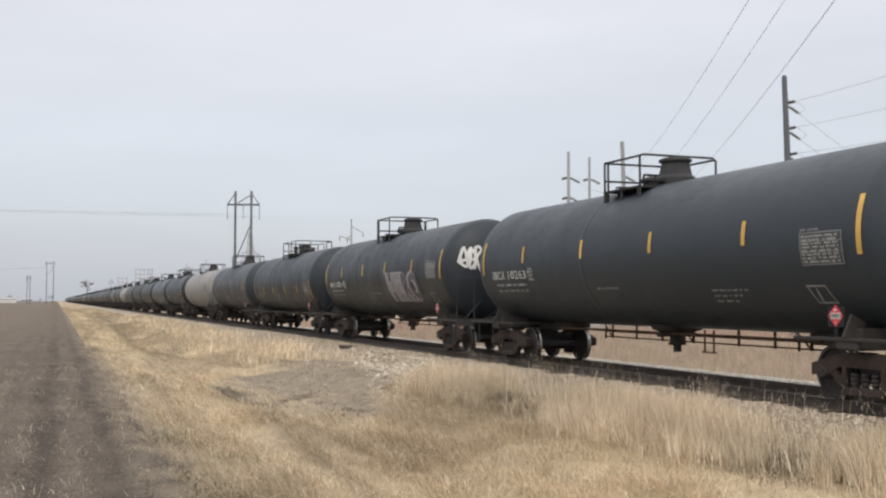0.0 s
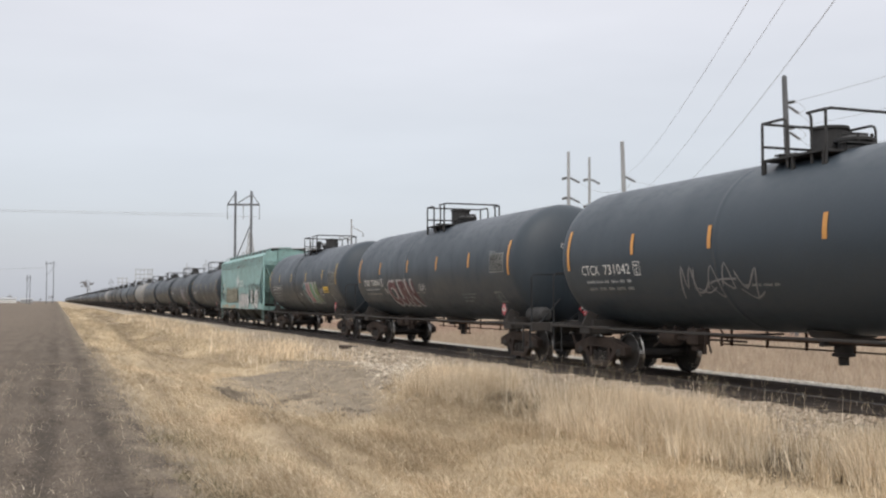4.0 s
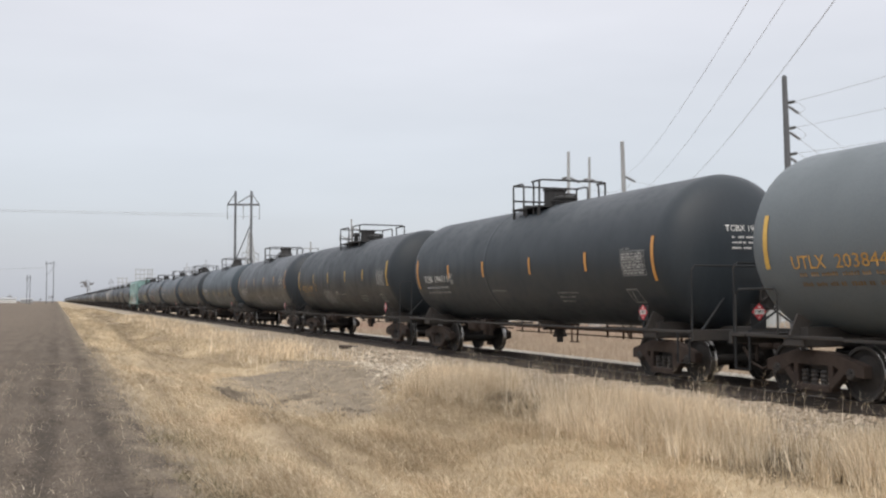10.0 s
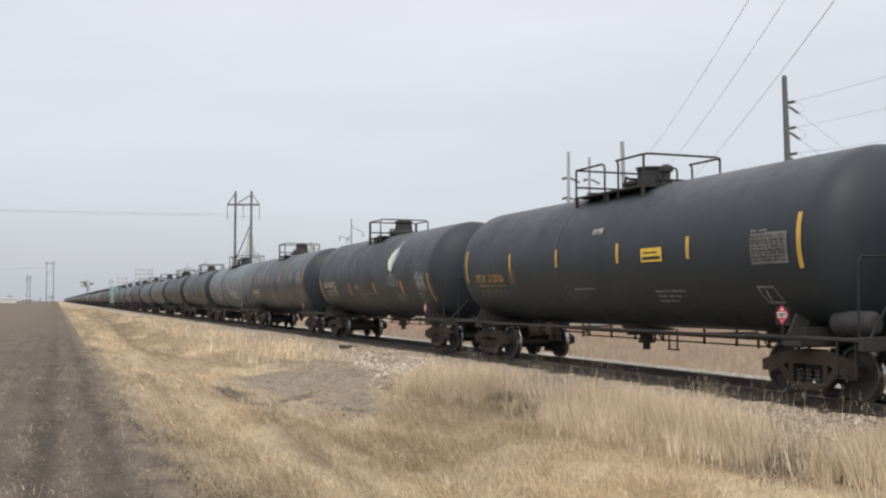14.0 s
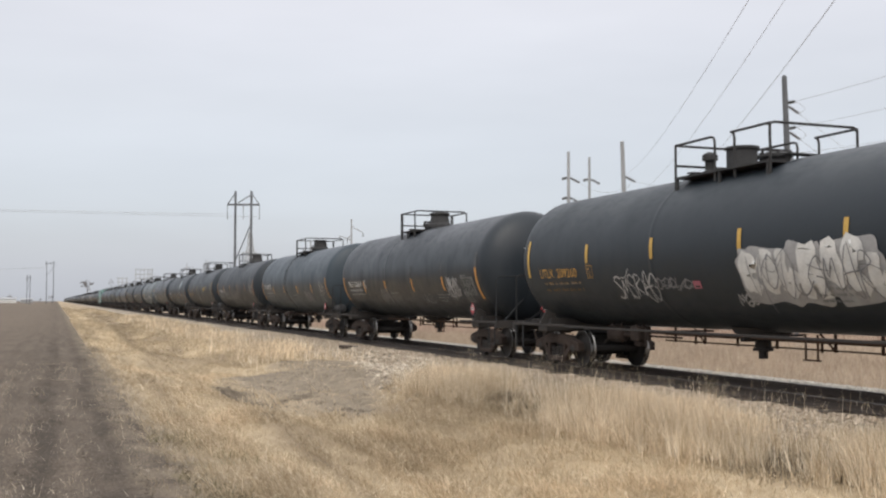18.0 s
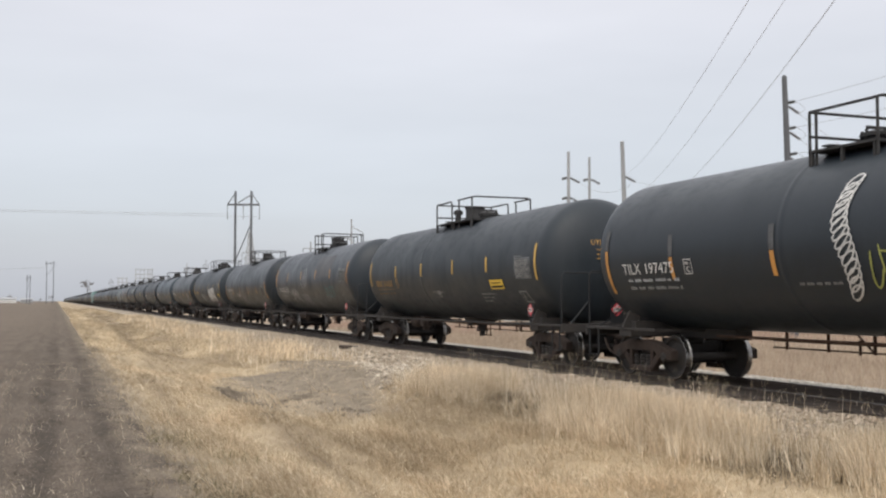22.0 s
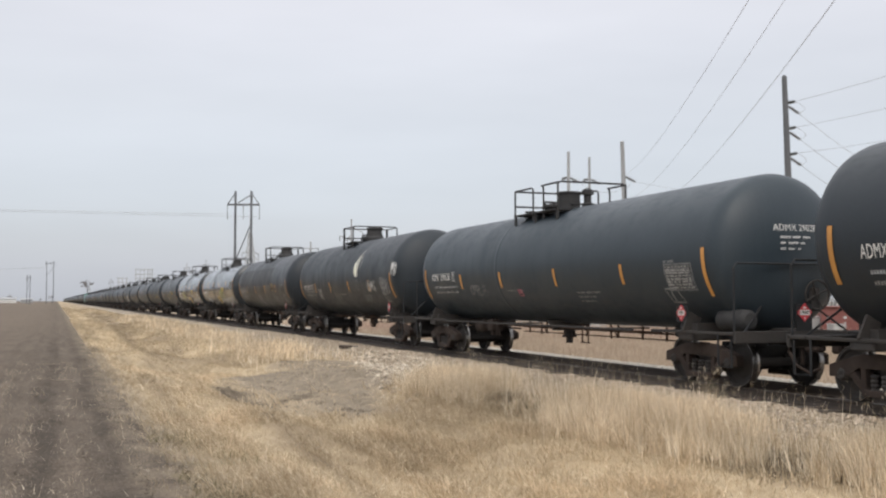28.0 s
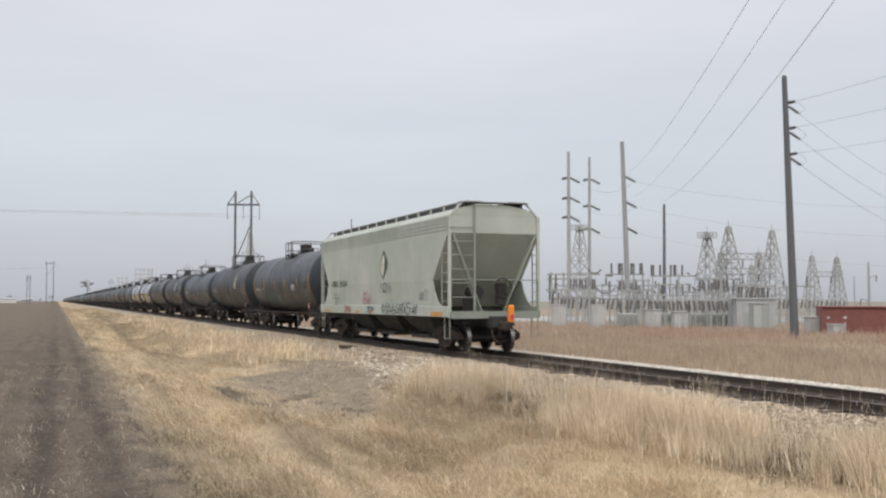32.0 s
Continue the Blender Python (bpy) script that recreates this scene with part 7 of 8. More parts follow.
    for name, lab, mat, shapes, x in decals:
        shapes = list(shapes)
        if name.startswith("graffiti") and 1 < len(shapes) <= 12:
            # letter by letter, each coat a hair proud of the one before it
            for k, shape in enumerate(shapes):
                part(name, flat_mesh(name, [shape], mat, on_plane(x - 0.0012 * k), 0), car, lab)
            continue
        mark = part(name, flat_mesh(name, shapes, mat, on_plane(x), 0), car, lab)
        if name in ("repaint_marks", "rust_stains", "sill_marks"):
            tagged(mark, lab, kind="stuff")
    return car


# ---- poles, wires and the substation ----
def wire_mesh(name, p, q, sag, r, mat, n=28):
    bm = bmesh.new()
    p, q = Vector(p), Vector(q)
    pts = []
    for i in range(n + 1):
        k = i / n
        v = p.lerp(q, k)
        v.z -= 4 * sag * k * (1 - k)
        pts.append(v)
    pipe(bm, pts, r, 4)
    return finish(name, bm, mat)


def wire(p, q, sag, r=0.02, label="thin grey overhead power wire"):
    return thing("power_wire", label, "wire", me=wire_mesh("power_wire", p, q, sag, r, WIRE), group="overhead wires")


def pole_mesh(foot, top, r0, r1, mat, seg=10):
    bm = bmesh.new()
    bar(bm, foot, top, r0, seg, r1)
    return finish("pole_shaft", bm, mat, 0.7)


def insulator_mesh(p, q, r):
    """A string of porcelain discs from p to q."""
    bm = bmesh.new()
    p, q = Vector(p), Vector(q)
    n = 7
    bar(bm, p, q, r * 0.35, 6)
    for i in range(n):
        c = p.lerp(q, (i + 0.5) / n)
        d = (q - p).normalized() * (q - p).length / n * 0.28
        bar(bm, c - d, c + d, r, 8, r * 0.7)
    return finish("insulator", bm, INSULATOR)


def utility_pole(label, foot, top, r0, r1, mat, arms=(), kind_name="utility_pole"):
    """A round pole; arms are pairs of points, each with an insulator string and a bracket at the shaft."""
    ob = thing(kind_name, label, "utility pole")
    part("pole_shaft", pole_mesh(foot, top, r0, r1, mat), ob)
    for p, q in arms:
        part("insulator", insulator_mesh(p, q, 0.16 if r0 < 0.45 else 0.36), ob)
    bm = bmesh.new()
    t = Vector(top)
    bar(bm, t, t + Vector((0, 0, 0.25)), r1 * 1.15, 8, r1 * 0.6)
    part("pole_cap", finish("pole_cap", bm, mat), ob)
    return ob


def along(foot, top, z):
    f, t = Vector(foot), Vector(top)
    return f.lerp(t, (z - f.z) / (t.z - f.z))


RIGHT = Vector((0.935, -0.355, 0))
AWAY = Vector((0.355, 0.935, 0))

# the tall dark corner pole
A0, A1 = (63.23, 75.86, -1.2), (62.51, 75.83, 23.2)
arms = []
for z in (20.9, 18.5, 16.1):
    c = along(A0, A1, z)
    arms.append((c + RIGHT * 0.25, c + RIGHT * 0.9 + Vector((0, 0, 0.12))))
    arms.append((c + RIGHT * 0.3 + Vector((0, 0, -0.35)), c + RIGHT * 1.25 + Vector((0, 0, -1.0))))
utility_pole("tall dark weathered wooden pole with brown insulators", A0, A1, 0.40, 0.23, WOODPOLE, arms)
for (a, b), k in zip(arms[0::2], range(3)):
    wire(b, b + RIGHT * 22 - AWAY * 25 + Vector((0, 0, 6.0 - 1.4 * k)), 0.8, 0.018)
for (a, b), k in zip(arms[1::2], range(3)):
    wire(b, b + RIGHT * 34 + AWAY * 45 + Vector((0, 0, -3.2 - 0.6 * k)), 0.9, 0.018)
    top = arms[2 * k][1]
    bm = bmesh.new()
    mid = (Vector(top) + Vector(b)) / 2 + RIGHT * 0.75 + Vector((0, 0, -0.1))
    pipe(bm, [top, Vector(top).lerp(mid, 0.6) + Vector((0, 0, 0.1)), mid, Vector(b).lerp(mid, 0.5) + RIGHT * 0.15, b], 0.018, 4)
    thing("jumper_wire", "short slack jumper wire at the pole", "wire", group="overhead wires", me=finish("jumper_wire", bm, WIRE))

# the pale steel poles
B0, B1 = (117.0, 193.9, -1.2), (113.76, 190.58, 36.9)
C0, C1 = (113.0, 214.0, -1.2), (112.3, 212.5, 37.6)
E0, E1 = (124.0, 224.0, -1.2), (124.25, 224.0, 38.4)
STEEL_ARMS = {}
for name, f, t, zs, rr in (("b", B0, B1, (29.5, 24.0, 18.4), (0.62, 0.42)), ("c", C0, C1, (31.6, 26.9, 22.4), (0.55, 0.34)), ("e", E0, E1, (33.0, 26.4, 20.6), (0.48, 0.28))):
    arms = []
    for z in zs:
        c = along(f, t, z)
        arms.append((c + RIGHT * 0.4, c + RIGHT * 2.6 + Vector((0, 0, -1.15))))
        if name != "b":
            arms.append((c - RIGHT * 0.4, c - RIGHT * 1.6 + Vector((0, 0, -0.3))))
    STEEL_ARMS[name] = arms
    utility_pole("pale galvanised steel transmission pole with dark insulators", f, t, rr[0], rr[1], STEELPOLE, arms)
D0, D1 = (90.6, 139.3, -1.2), (90.3, 138.6, 17.8)
utility_pole("thin dark wooden pole beside the substation", D0, D1, 0.30, 0.20, WOODPOLE)

# the three wires that pass high overhead
for p, q, sag in (((114.87, 191.62, 29.9), (-3.2, -26.7, 20.4), 3.92), ((114.96, 191.87, 24.6), (-0.9, -27.7, 24.8), 5.88), ((90.3, 138.6, 18.6), (1.55, -18.3, 18.45), 2.94)):
    wire(p, q, sag, 0.017)
for i in range(3):
    wire(STEEL_ARMS["b"][i][1], Vector(STEEL_ARMS["b"][i][1]) + RIGHT * 60 - AWAY * 40 + Vector((0, 0, -8.5)), 2.5, 0.03)
    wire(STEEL_ARMS["c"][2 * i][1], Vector(STEEL_ARMS["b"][i][1]) + AWAY * 6, 2.0, 0.03)


def h_frame(label, left, right, top, arm_z, wide, r):
    """A two-pole line structure with a crossarm, knee braces and a diagonal."""
    ob = thing("h_frame_pole", label, "utility pole")
    lx, rx = Vector(left), Vector(right)
    for p in (lx, rx):
        bm = bmesh.new()
        bar(bm, p, (p.x, p.y, top), r, 8, r * 0.75)
        part("pole_shaft", finish("pole_shaft", bm, WOODPOLE), ob)
    d = (rx - lx)
    d.z = 0
    n = d.normalized()
    a, b = lx - n * wide, rx + n * wide
    bm = bmesh.new()
    beam(bm, (a.x, a.y, arm_z), (b.x, b.y, arm_z), r * 0.9, r * 1.3)
    part("crossarm", finish("crossarm", bm, WOODPOLE), ob)
    bm = bmesh.new()
    beam(bm, (a.x, a.y, arm_z), (lx.x, lx.y, top - 0.3), r * 0.6, r * 0.6)
    beam(bm, (b.x, b.y, arm_z), (rx.x, rx.y, top - 0.3), r * 0.6, r * 0.6)
    beam(bm, (lx.x, lx.y, arm_z), (rx.x, rx.y, top - 0.6), r * 0.6, r * 0.6)
    beam(bm, (lx.x, lx.y, arm_z - (top - arm_z) * 4.2), (rx.x, rx.y, arm_z - (top - arm_z) * 1.4), r * 0.7, r * 0.7)
    part("brace", finish("brace", bm, WOODPOLE), ob)
    for p in (a, b, (lx + rx) / 2):
        part("insulator", insulator_mesh((p.x, p.y, arm_z), (p.x, p.y, arm_z - (top - arm_z) * 1.1), r * 0.35), ob)
    return ob


h_frame("wooden two-pole transmission structure beyond the train", (29.25, 180.5, -1), (31.9, 179.6, -1), 22.0, 19.6, 1.4, 0.25)
h_frame("distant two-pole transmission structure over the field", (-5.75, 643.0, 0.5), (-1.95, 642.0, 0.5), 26.0, 24.4, 0.9, 0.22)
h_frame("small distant two-pole structure at the field's end", (-13.15, 518.0, 0.5), (-11.85, 518.0, 0.5), 14.7, 13.4, 0.3, 0.18)
for z, dx in ((17.9, -1.4), (17.6, 4.2)):
    wire((28.9 + dx, 180.7, z), (-230 + dx, 330.0, 37.8), 3.0, 0.03)
wire((-6.0, 643, 22), (-500, 700, 25), 6.0, 0.09)


def davit_pole(label, foot, top, arms, r):
    ob = thing("line_pole", label, "utility pole")
    part("pole_shaft", pole_mesh(foot, top, r, r * 0.6, STEELPOLE), ob)
    for z, reach, rise in arms:
        c = Vector((foot[0], foot[1], z))
        bm = bmesh.new()
        e = c + RIGHT * reach + Vector((0, 0, rise))
        bar(bm, c, e, r * 0.45, 6, r * 0.25)
        part("davit_arm", finish("davit_arm", bm, STEELPOLE), ob)
        part("insulator", insulator_mesh(e, e + Vector((0, 0, -1.4)), 0.18), ob)
    return ob


def line_tower(foot, top, arms):
    """A slim lattice line tower with sloping arms, far beyond the train."""
    ob = thing("line_tower", "grey lattice line tower far beyond the train", "lattice tower", pose(*foot, 0, 0, 21))
    part("lattice_shaft", lattice_tower_mesh(top - foot[2], 5.0, 0.7, 9), ob)
    for z, reach, drop in arms:
        for s in (-1, 1):
            bm = bmesh.new()
            beam(bm, (0, 0, z), (s * reach, 0, z - drop), 0.16, 0.16)
            beam(bm, (0, 0, z + 1.1), (s * reach, 0, z - drop), 0.12, 0.12)
            part("arm", finish("arm", bm, LATTICE), ob)
            part("insulator", insulator_mesh((s * reach, 0, z - drop), (s * reach, 0, z - drop - 1.3), 0.13), ob)
    return ob


davit_pole("steel line pole with bent arms beyond the train", (80.9, 289.3, -1), (80.9, 289.3, 26.7), ((24.5, 3.4, -1.8), (20.5, -3.4, 1.2), (18.5, 3.8, -1.6), (22.0, -1.2, -1.0)), 0.36)
davit_pole("steel line pole with bent arms far beyond the train", (81.4, 342.8, -1), (81.4, 342.8, 22.9), ((20.5, 2.6, 0.2), (20.5, -2.6, 0.2), (18.0, 1.8, 0.0)), 0.40)


def lattice_tower_mesh(h, w0, w1, bays):
    bm = bmesh.new()
    t = 0.14
    def corner(i, k):
        w = w0 + (w1 - w0) * k
        return Vector(((-1 if i in (0, 3) else 1) * w / 2, (-1 if i < 2 else 1) * w / 2, h * k))
    for i in range(4):
        beam(bm, corner(i, 0), corner(i, 1), t, t)
        for j in range(bays):
            a, b = j / bays, (j + 1) / bays
            beam(bm, corner(i, a), corner((i + 1) % 4, b), t * 0.6, t * 0.6)
            beam(bm, corner((i + 1) % 4, a), corner(i, b), t * 0.6, t * 0.6)
            beam(bm, corner(i, b), corner((i + 1) % 4, b), t * 0.6, t * 0.6)
    return finish("lattice_shaft", bm, LATTICE)


def lattice_tower(label, foot, h, w0, w1, bays, crown=0.0):
    ob = thing("lattice_tower", label, "lattice tower", pose(*foot, 0, 0, 21), group="substation towers")
    part("lattice_shaft", shared(("lattice", h, w0, bays), lambda: lattice_tower_mesh(h, w0, w1, bays)), ob)
    bm = bmesh.new()
    bar(bm, (0, 0, h), (0, 0, h + 1.0), 0.05, 5)
    if crown:
        box(bm, -crown, crown, -crown, crown, h - 0.95, h - 0.85)
        for s in (-1, 1):
            for z in (h - 0.5, h - 0.08):
                beam(bm, (-crown, s * crown, z), (crown, s * crown, z), 0.08, 0.08)
                beam(bm, (s * crown, -crown, z), (s * crown, crown, z), 0.08, 0.08)
            for k in (-1, 0, 1):
                beam(bm, (k * crown, s * crown, h - 0.9), (k * crown, s * crown, h), 0.08, 0.08)
    part("tower_top", finish("tower_top", bm, LATTICE), ob)
    return ob


def truss(label, a, b, deep):
    """A lattice girder between two towers."""
    ob = thing("bus_girder", label, "girder", group="substation steelwork")
    a, b = Vector(a), Vector(b)
    n = max(4, int((b - a).length / 1.2))
    up = Vector((0, 0, deep))
    bm = bmesh.new()
    beam(bm, a, b, 0.14, 0.14)
    beam(bm, a + up, b + up, 0.14, 0.14)
    for i in range(n):
        p, q = a.lerp(b, i / n), a.lerp(b, (i + 1) / n)
        beam(bm, p, q + up, 0.08, 0.08)
        beam(bm, p + up, q, 0.08, 0.08)
    part("girder_steel", finish("girder_steel", bm, LATTICE), ob)
    for i in range(1, n, 2):
        p = a.lerp(b, i / n)
        part("insulator", insulator_mesh(p, p + Vector((0, 0, -1.3)), 0.16), ob)
    return ob


def at(px, depth, z):
    """A spot by its bearing from the eye (tangent to the right of the axis) and its depth."""
    p = AWAY * depth + RIGHT * (px * depth)
    return (p.x, p.y, z)


def post_insulator_mesh(h):
    bm = bmesh.new()
    bar(bm, (0, 0, 0), (0, 0, h), 0.10, 6)
    for i in range(5):
        bar(bm, (0, 0, h * (i + 0.15) / 5), (0, 0, h * (i + 0.75) / 5), 0.20, 8, 0.15)
    return finish("post_insulator", bm, INSULATOR)


def bear(col):
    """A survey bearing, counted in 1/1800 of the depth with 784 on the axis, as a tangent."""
    return (col - 784) / 1800.0


def level(line, depth):
    """The height of a survey level, counted downwards with 532.5 at eye height, at a depth."""
    return EYE + (532.5 - line) / 1800.0 * depth


def gantry(x0, x1, d, line, legs, up=(), down=(), arms=(), splay=0.0, foot=-1.1):
    """A steel switch gantry: legs, a beam, insulators standing on it or hung from it, and bent jumper bars."""
    ob = thing("switch_gantry", "grey steel switch gantry carrying rows of dark insulators", "switch gantry", group="substation gantries")
    z = level(line, d)
    a, b = Vector(at(bear(x0), d, z)), Vector(at(bear(x1), d, z))
    bm = bmesh.new()
    beam(bm, a, b, 0.22, 0.22)
    part("beam", finish("beam", bm, LATTICE), ob)
    for x in legs:
        p = Vector(at(bear(x), d, z))
        for s in ((-1, 1) if splay else (0,)):
            bm = bmesh.new()
            q = p + RIGHT * (s * splay)
            beam(bm, (q.x, q.y, foot), p + Vector((0, 0, 0.3)), 0.16, 0.16)
            part("leg", finish("leg", bm, LATTICE), ob)
    for x, tall in up:
        me = shared(("post_ins", tall), lambda: post_insulator_mesh(tall))
        part("insulator", me, ob, m=pose(*at(bear(x), d, z + 0.1)))
    for x, tall, tilt in down:
        me = shared(("post_ins", tall), lambda: post_insulator_mesh(tall))
        part("insulator", me, ob, m=pose(*at(bear(x), d, z - tall - 0.1), 0, tilt, -20.8))
    for xa, xb, drop, rise in arms:
        p, q = Vector(at(bear(xa), d, z + drop)), Vector(at(bear(xb), d, z + drop))
        bm = bmesh.new()
        pipe(bm, [p + Vector((0, 0, rise)), p.lerp(q, 0.3), p.lerp(q, 0.7), q + Vector((0, 0, rise))], 0.11, 5)
        part("switch_arm", finish("switch_arm", bm, INSULATOR), ob)
    return ob


def substation():
    rng = random.Random(5)
    g = -1.05
    # gravel yard
    yard = thing("substation_yard", "pale grey gravel yard of the substation", "gravel yard", kind="structure")
    bm = bmesh.new()
    vs = [bm.verts.new(at(t, d, -0.93)) for t, d in ((0.06, 121), (0.42, 121), (0.44, 235), (0.06, 235))]
    bm.faces.new(vs)
    for v in bmesh.ops.extrude_face_region(bm, geom=list(bm.faces))["geom"]:
        if isinstance(v, bmesh.types.BMVert):
            v.co.z -= 0.5
    part("gravel_bed", finish("gravel_bed", bm, surface("yard_gravel", (0.33, 0.33, 0.315), 0.9, second=(0.25, 0.25, 0.235), scale=0.3, grain=6)), yard)
    # lattice towers: bearing, depth, top line, spread at the foot
    for col, d, line, w0, crown in ((1252, 160, 411, 4.6, 1.05), (1290, 165, 401, 5.4, 0), (1367, 165, 408, 4.4, 0), (1276, 182, 446, 3.2, 0), (1343, 178, 447, 3.2, 0), (1026, 185, 398, 5.0, 1.05), (1437, 205, 453, 3.8, 0), (1481, 205, 456, 3.6, 0), (1330, 190, 470, 3.0, 0)):
        h = round(level(line, d) - g, 2)
        lattice_tower("grey galvanised lattice tower in the substation", at(bear(col), d, g), h, w0, 0.55, 8, crown)
    for x0, x1, d, line in ((1272, 1371, 168, 460), (1272, 1371, 168, 486), (1437, 1492, 205, 490)):
        truss("lattice bus girder hung with insulators", at(bear(x0), d, level(line, d)), at(bear(x1), d, level(line, d)), 1.0)
    # switch gantries from the tracks to the far end of the yard
    d = 145
    thick = lambda xs, tall: [(x, tall) for x in xs]
    hung = lambda xs, tall, tilt=0.0: [(x, tall, tilt + rng.uniform(-6, 6)) for x in xs]
    gantry(968, 1062, d, 486, (975, 997), down=hung((972, 982), 2.6), splay=0.5, arms=((1040, 1064, 0.2, 0.5),))
    gantry(968, 1042, d + 12, 494, (1008, 1040), down=hung((1009, 1014, 1019, 1025, 1031, 1036), 1.5))
    gantry(966, 1045, d - 8, 514, (985, 1020, 1042), up=thick((1052, 1048), 1.4), down=hung((972, 978), 1.2))
    gantry(1072, 1141, d, 486, (1101, 1121, 1137), up=thick((1082, 1095, 1097, 1101, 1117, 1121, 1133, 1136), 1.5), arms=((1071, 1084, -0.2, 0.0),))
    gantry(1150, 1224, d, 489, (1155, 1186, 1201), up=thick((1153, 1156, 1168, 1187, 1193, 1195, 1207), 1.5), arms=((1216, 1236, 0.0, 0.5),))
    gantry(1052, 1160, d - 6, 515, (1078, 1101, 1137), up=thick((1078, 1096), 1.2), arms=((1055, 1088, -0.3, 0.7), (1090, 1128, -0.1, 0.6), (1128, 1160, 0.1, -0.4)))
    gantry(1090, 1150, d + 14, 497, (1100, 1124, 1147), down=hung((1096, 1104, 1121, 1126, 1138), 1.5))
    gantry(1160, 1222, d + 10, 504, (1165, 1197, 1216), down=hung((1172, 1186, 1197, 1208), 1.5))
    gantry(1228, 1275, d + 4, 494, (1236, 1270), down=hung((1238, 1243, 1254, 1262, 1267, 1271), 1.4))
    gantry(1224, 1276, d - 4, 517, (1230, 1252, 1272), up=thick((1238, 1246, 1259, 1266), 1.2), arms=((1224, 1242, 0.3, 0.4),))
    gantry(1278, 1312, d, 495, (1281, 1309), down=hung((1281, 1288, 1297), 1.6))
    gantry(1300, 1338, d, 506, (1302, 1336), down=hung((1305, 1310, 1318, 1324, 1329, 1334), 2.0, 10))
    gantry(1338, 1374, d, 508, (1342, 1371), down=hung((1342, 1347, 1352, 1357), 1.6))
    gantry(1400, 1442, d + 20, 507, (1427, 1441), up=thick((1428,), 1.5))
    # rows of low apparatus: leaning bushings on short stands
    for lo, hi, dd, line in ((972, 1062, 138, 528), (1062, 1150, 140, 530), (1150, 1226, 138, 531), (1226, 1300, 134, 531), (1372, 1404, 150, 530), (1404, 1494, 170, 531)):
        n = int((hi - lo) / 7.5)
        xs = [lo + (hi - lo) * (k + 0.5) / n + rng.uniform(-1.5, 1.5) for k in range(n)]
        gantry(lo, hi, dd, line, xs[::3], down=hung(xs, 1.3, rng.choice((-9, 9))))
    for k in range(30):
        x, dd = rng.uniform(970, 1400), rng.choice((160, 172, 190))
        gantry(x - 9, x + 9, dd, rng.uniform(505, 532), (x - 7, x + 7), up=[(x, 1.2)])
    for x0, x1, dd, line in ((1062, 1240, 150, 523), (1272, 1400, 152, 523), (980, 1180, 160, 506)):
        bm = bmesh.new()
        bar(bm, at(bear(x0), dd, level(line, dd)), at(bear(x1), dd, level(line, dd)), 0.09, 6)
        tube = thing("bus_tube", "long grey aluminium bus tube across the substation", "bus tube", group="substation steelwork")
        part("tube", finish("tube", bm, LATTICE), tube)
        for k in range(9):
            x = x0 + (x1 - x0) * (k + 0.2) / 8.6
            bm = bmesh.new()
            beam(bm, at(bear(x), dd, g - 0.1), at(bear(x), dd, level(line, dd)), 0.14, 0.14)
            part("support_post", finish("support_post", bm, LATTICE), tube)
    # breakers and cabinets: line extent, depth, top line
    white = surface("cabinet_paint", (0.43, 0.44, 0.44), 0.6, second=(0.33, 0.34, 0.34), scale=0.8)
    green = surface("cabinet_green", (0.36, 0.38, 0.36), 0.55, second=(0.30, 0.32, 0.30))
    for x0, x1, d, line, mat, lab in ((1045, 1070, 130, 540, white, "white"), (1138, 1166, 130, 549, white, "pale grey"), (1189, 1214, 127, 553, white, "pale grey"), (1328, 1357, 126, 538, green, "tall grey-green"), (976, 1000, 132, 540, white, "white"), (1425, 1453, 113, 562, white, "white"), (1467, 1486, 107, 575, white, "pale")):
        w = (x1 - x0) / 1800.0 * d
        h = level(line, d) - g
        ob = thing("equipment_cabinet", lab + " metal equipment cabinet in the substation", "cabinet", pose(*at(bear((x0 + x1) / 2), d, g), 0, 0, -20.8))
        bm = bmesh.new()
        box(bm, -w / 2, w / 2, -0.9, 0.9, 0.15, h, 0.05)
        box(bm, -w / 2 - 0.08, w / 2 + 0.08, -1.0, 1.0, h, h + 0.1, 0.02)
        part("cabinet_body", finish("cabinet_body", bm, mat), ob)
        bm = bmesh.new()
        box(bm, -w / 2 - 0.1, w / 2 + 0.1, -1.0, 1.0, 0, 0.15)
        part("plinth", finish("plinth", bm, GRAVELBED), ob)
        for s in (-1, 1):
            bm = bmesh.new()
            box(bm, s * w * 0.25 - w * 0.2, s * w * 0.25 + w * 0.2, -0.93, -0.90, 0.3, h - 0.2, 0.01)
            part("door", finish("door", bm, mat), ob)
    # the control house
    d = 132
    ob = thing("control_house", "low pale control building in the substation", "building", pose(*at(bear(1303), d, g), 0, 0, -20.8))
    w, h = (1372 - 1303) / 1800.0 * d, level(530, d) - g
    bm = bmesh.new()
    box(bm, 0, w, 0, 4, 0, h)
    part("wall", finish("wall", bm, white), ob)
    bm = bmesh.new()
    box(bm, -0.2, w + 0.2, -0.2, 4.2, h, h + 0.2, 0.03)
    part("roof", finish("roof", bm, green), ob)
    bm = bmesh.new()
    box(bm, 0.8, 1.7, -0.04, 0.02, 0.1, 2.2)
    part("door", finish("door", bm, green), ob)
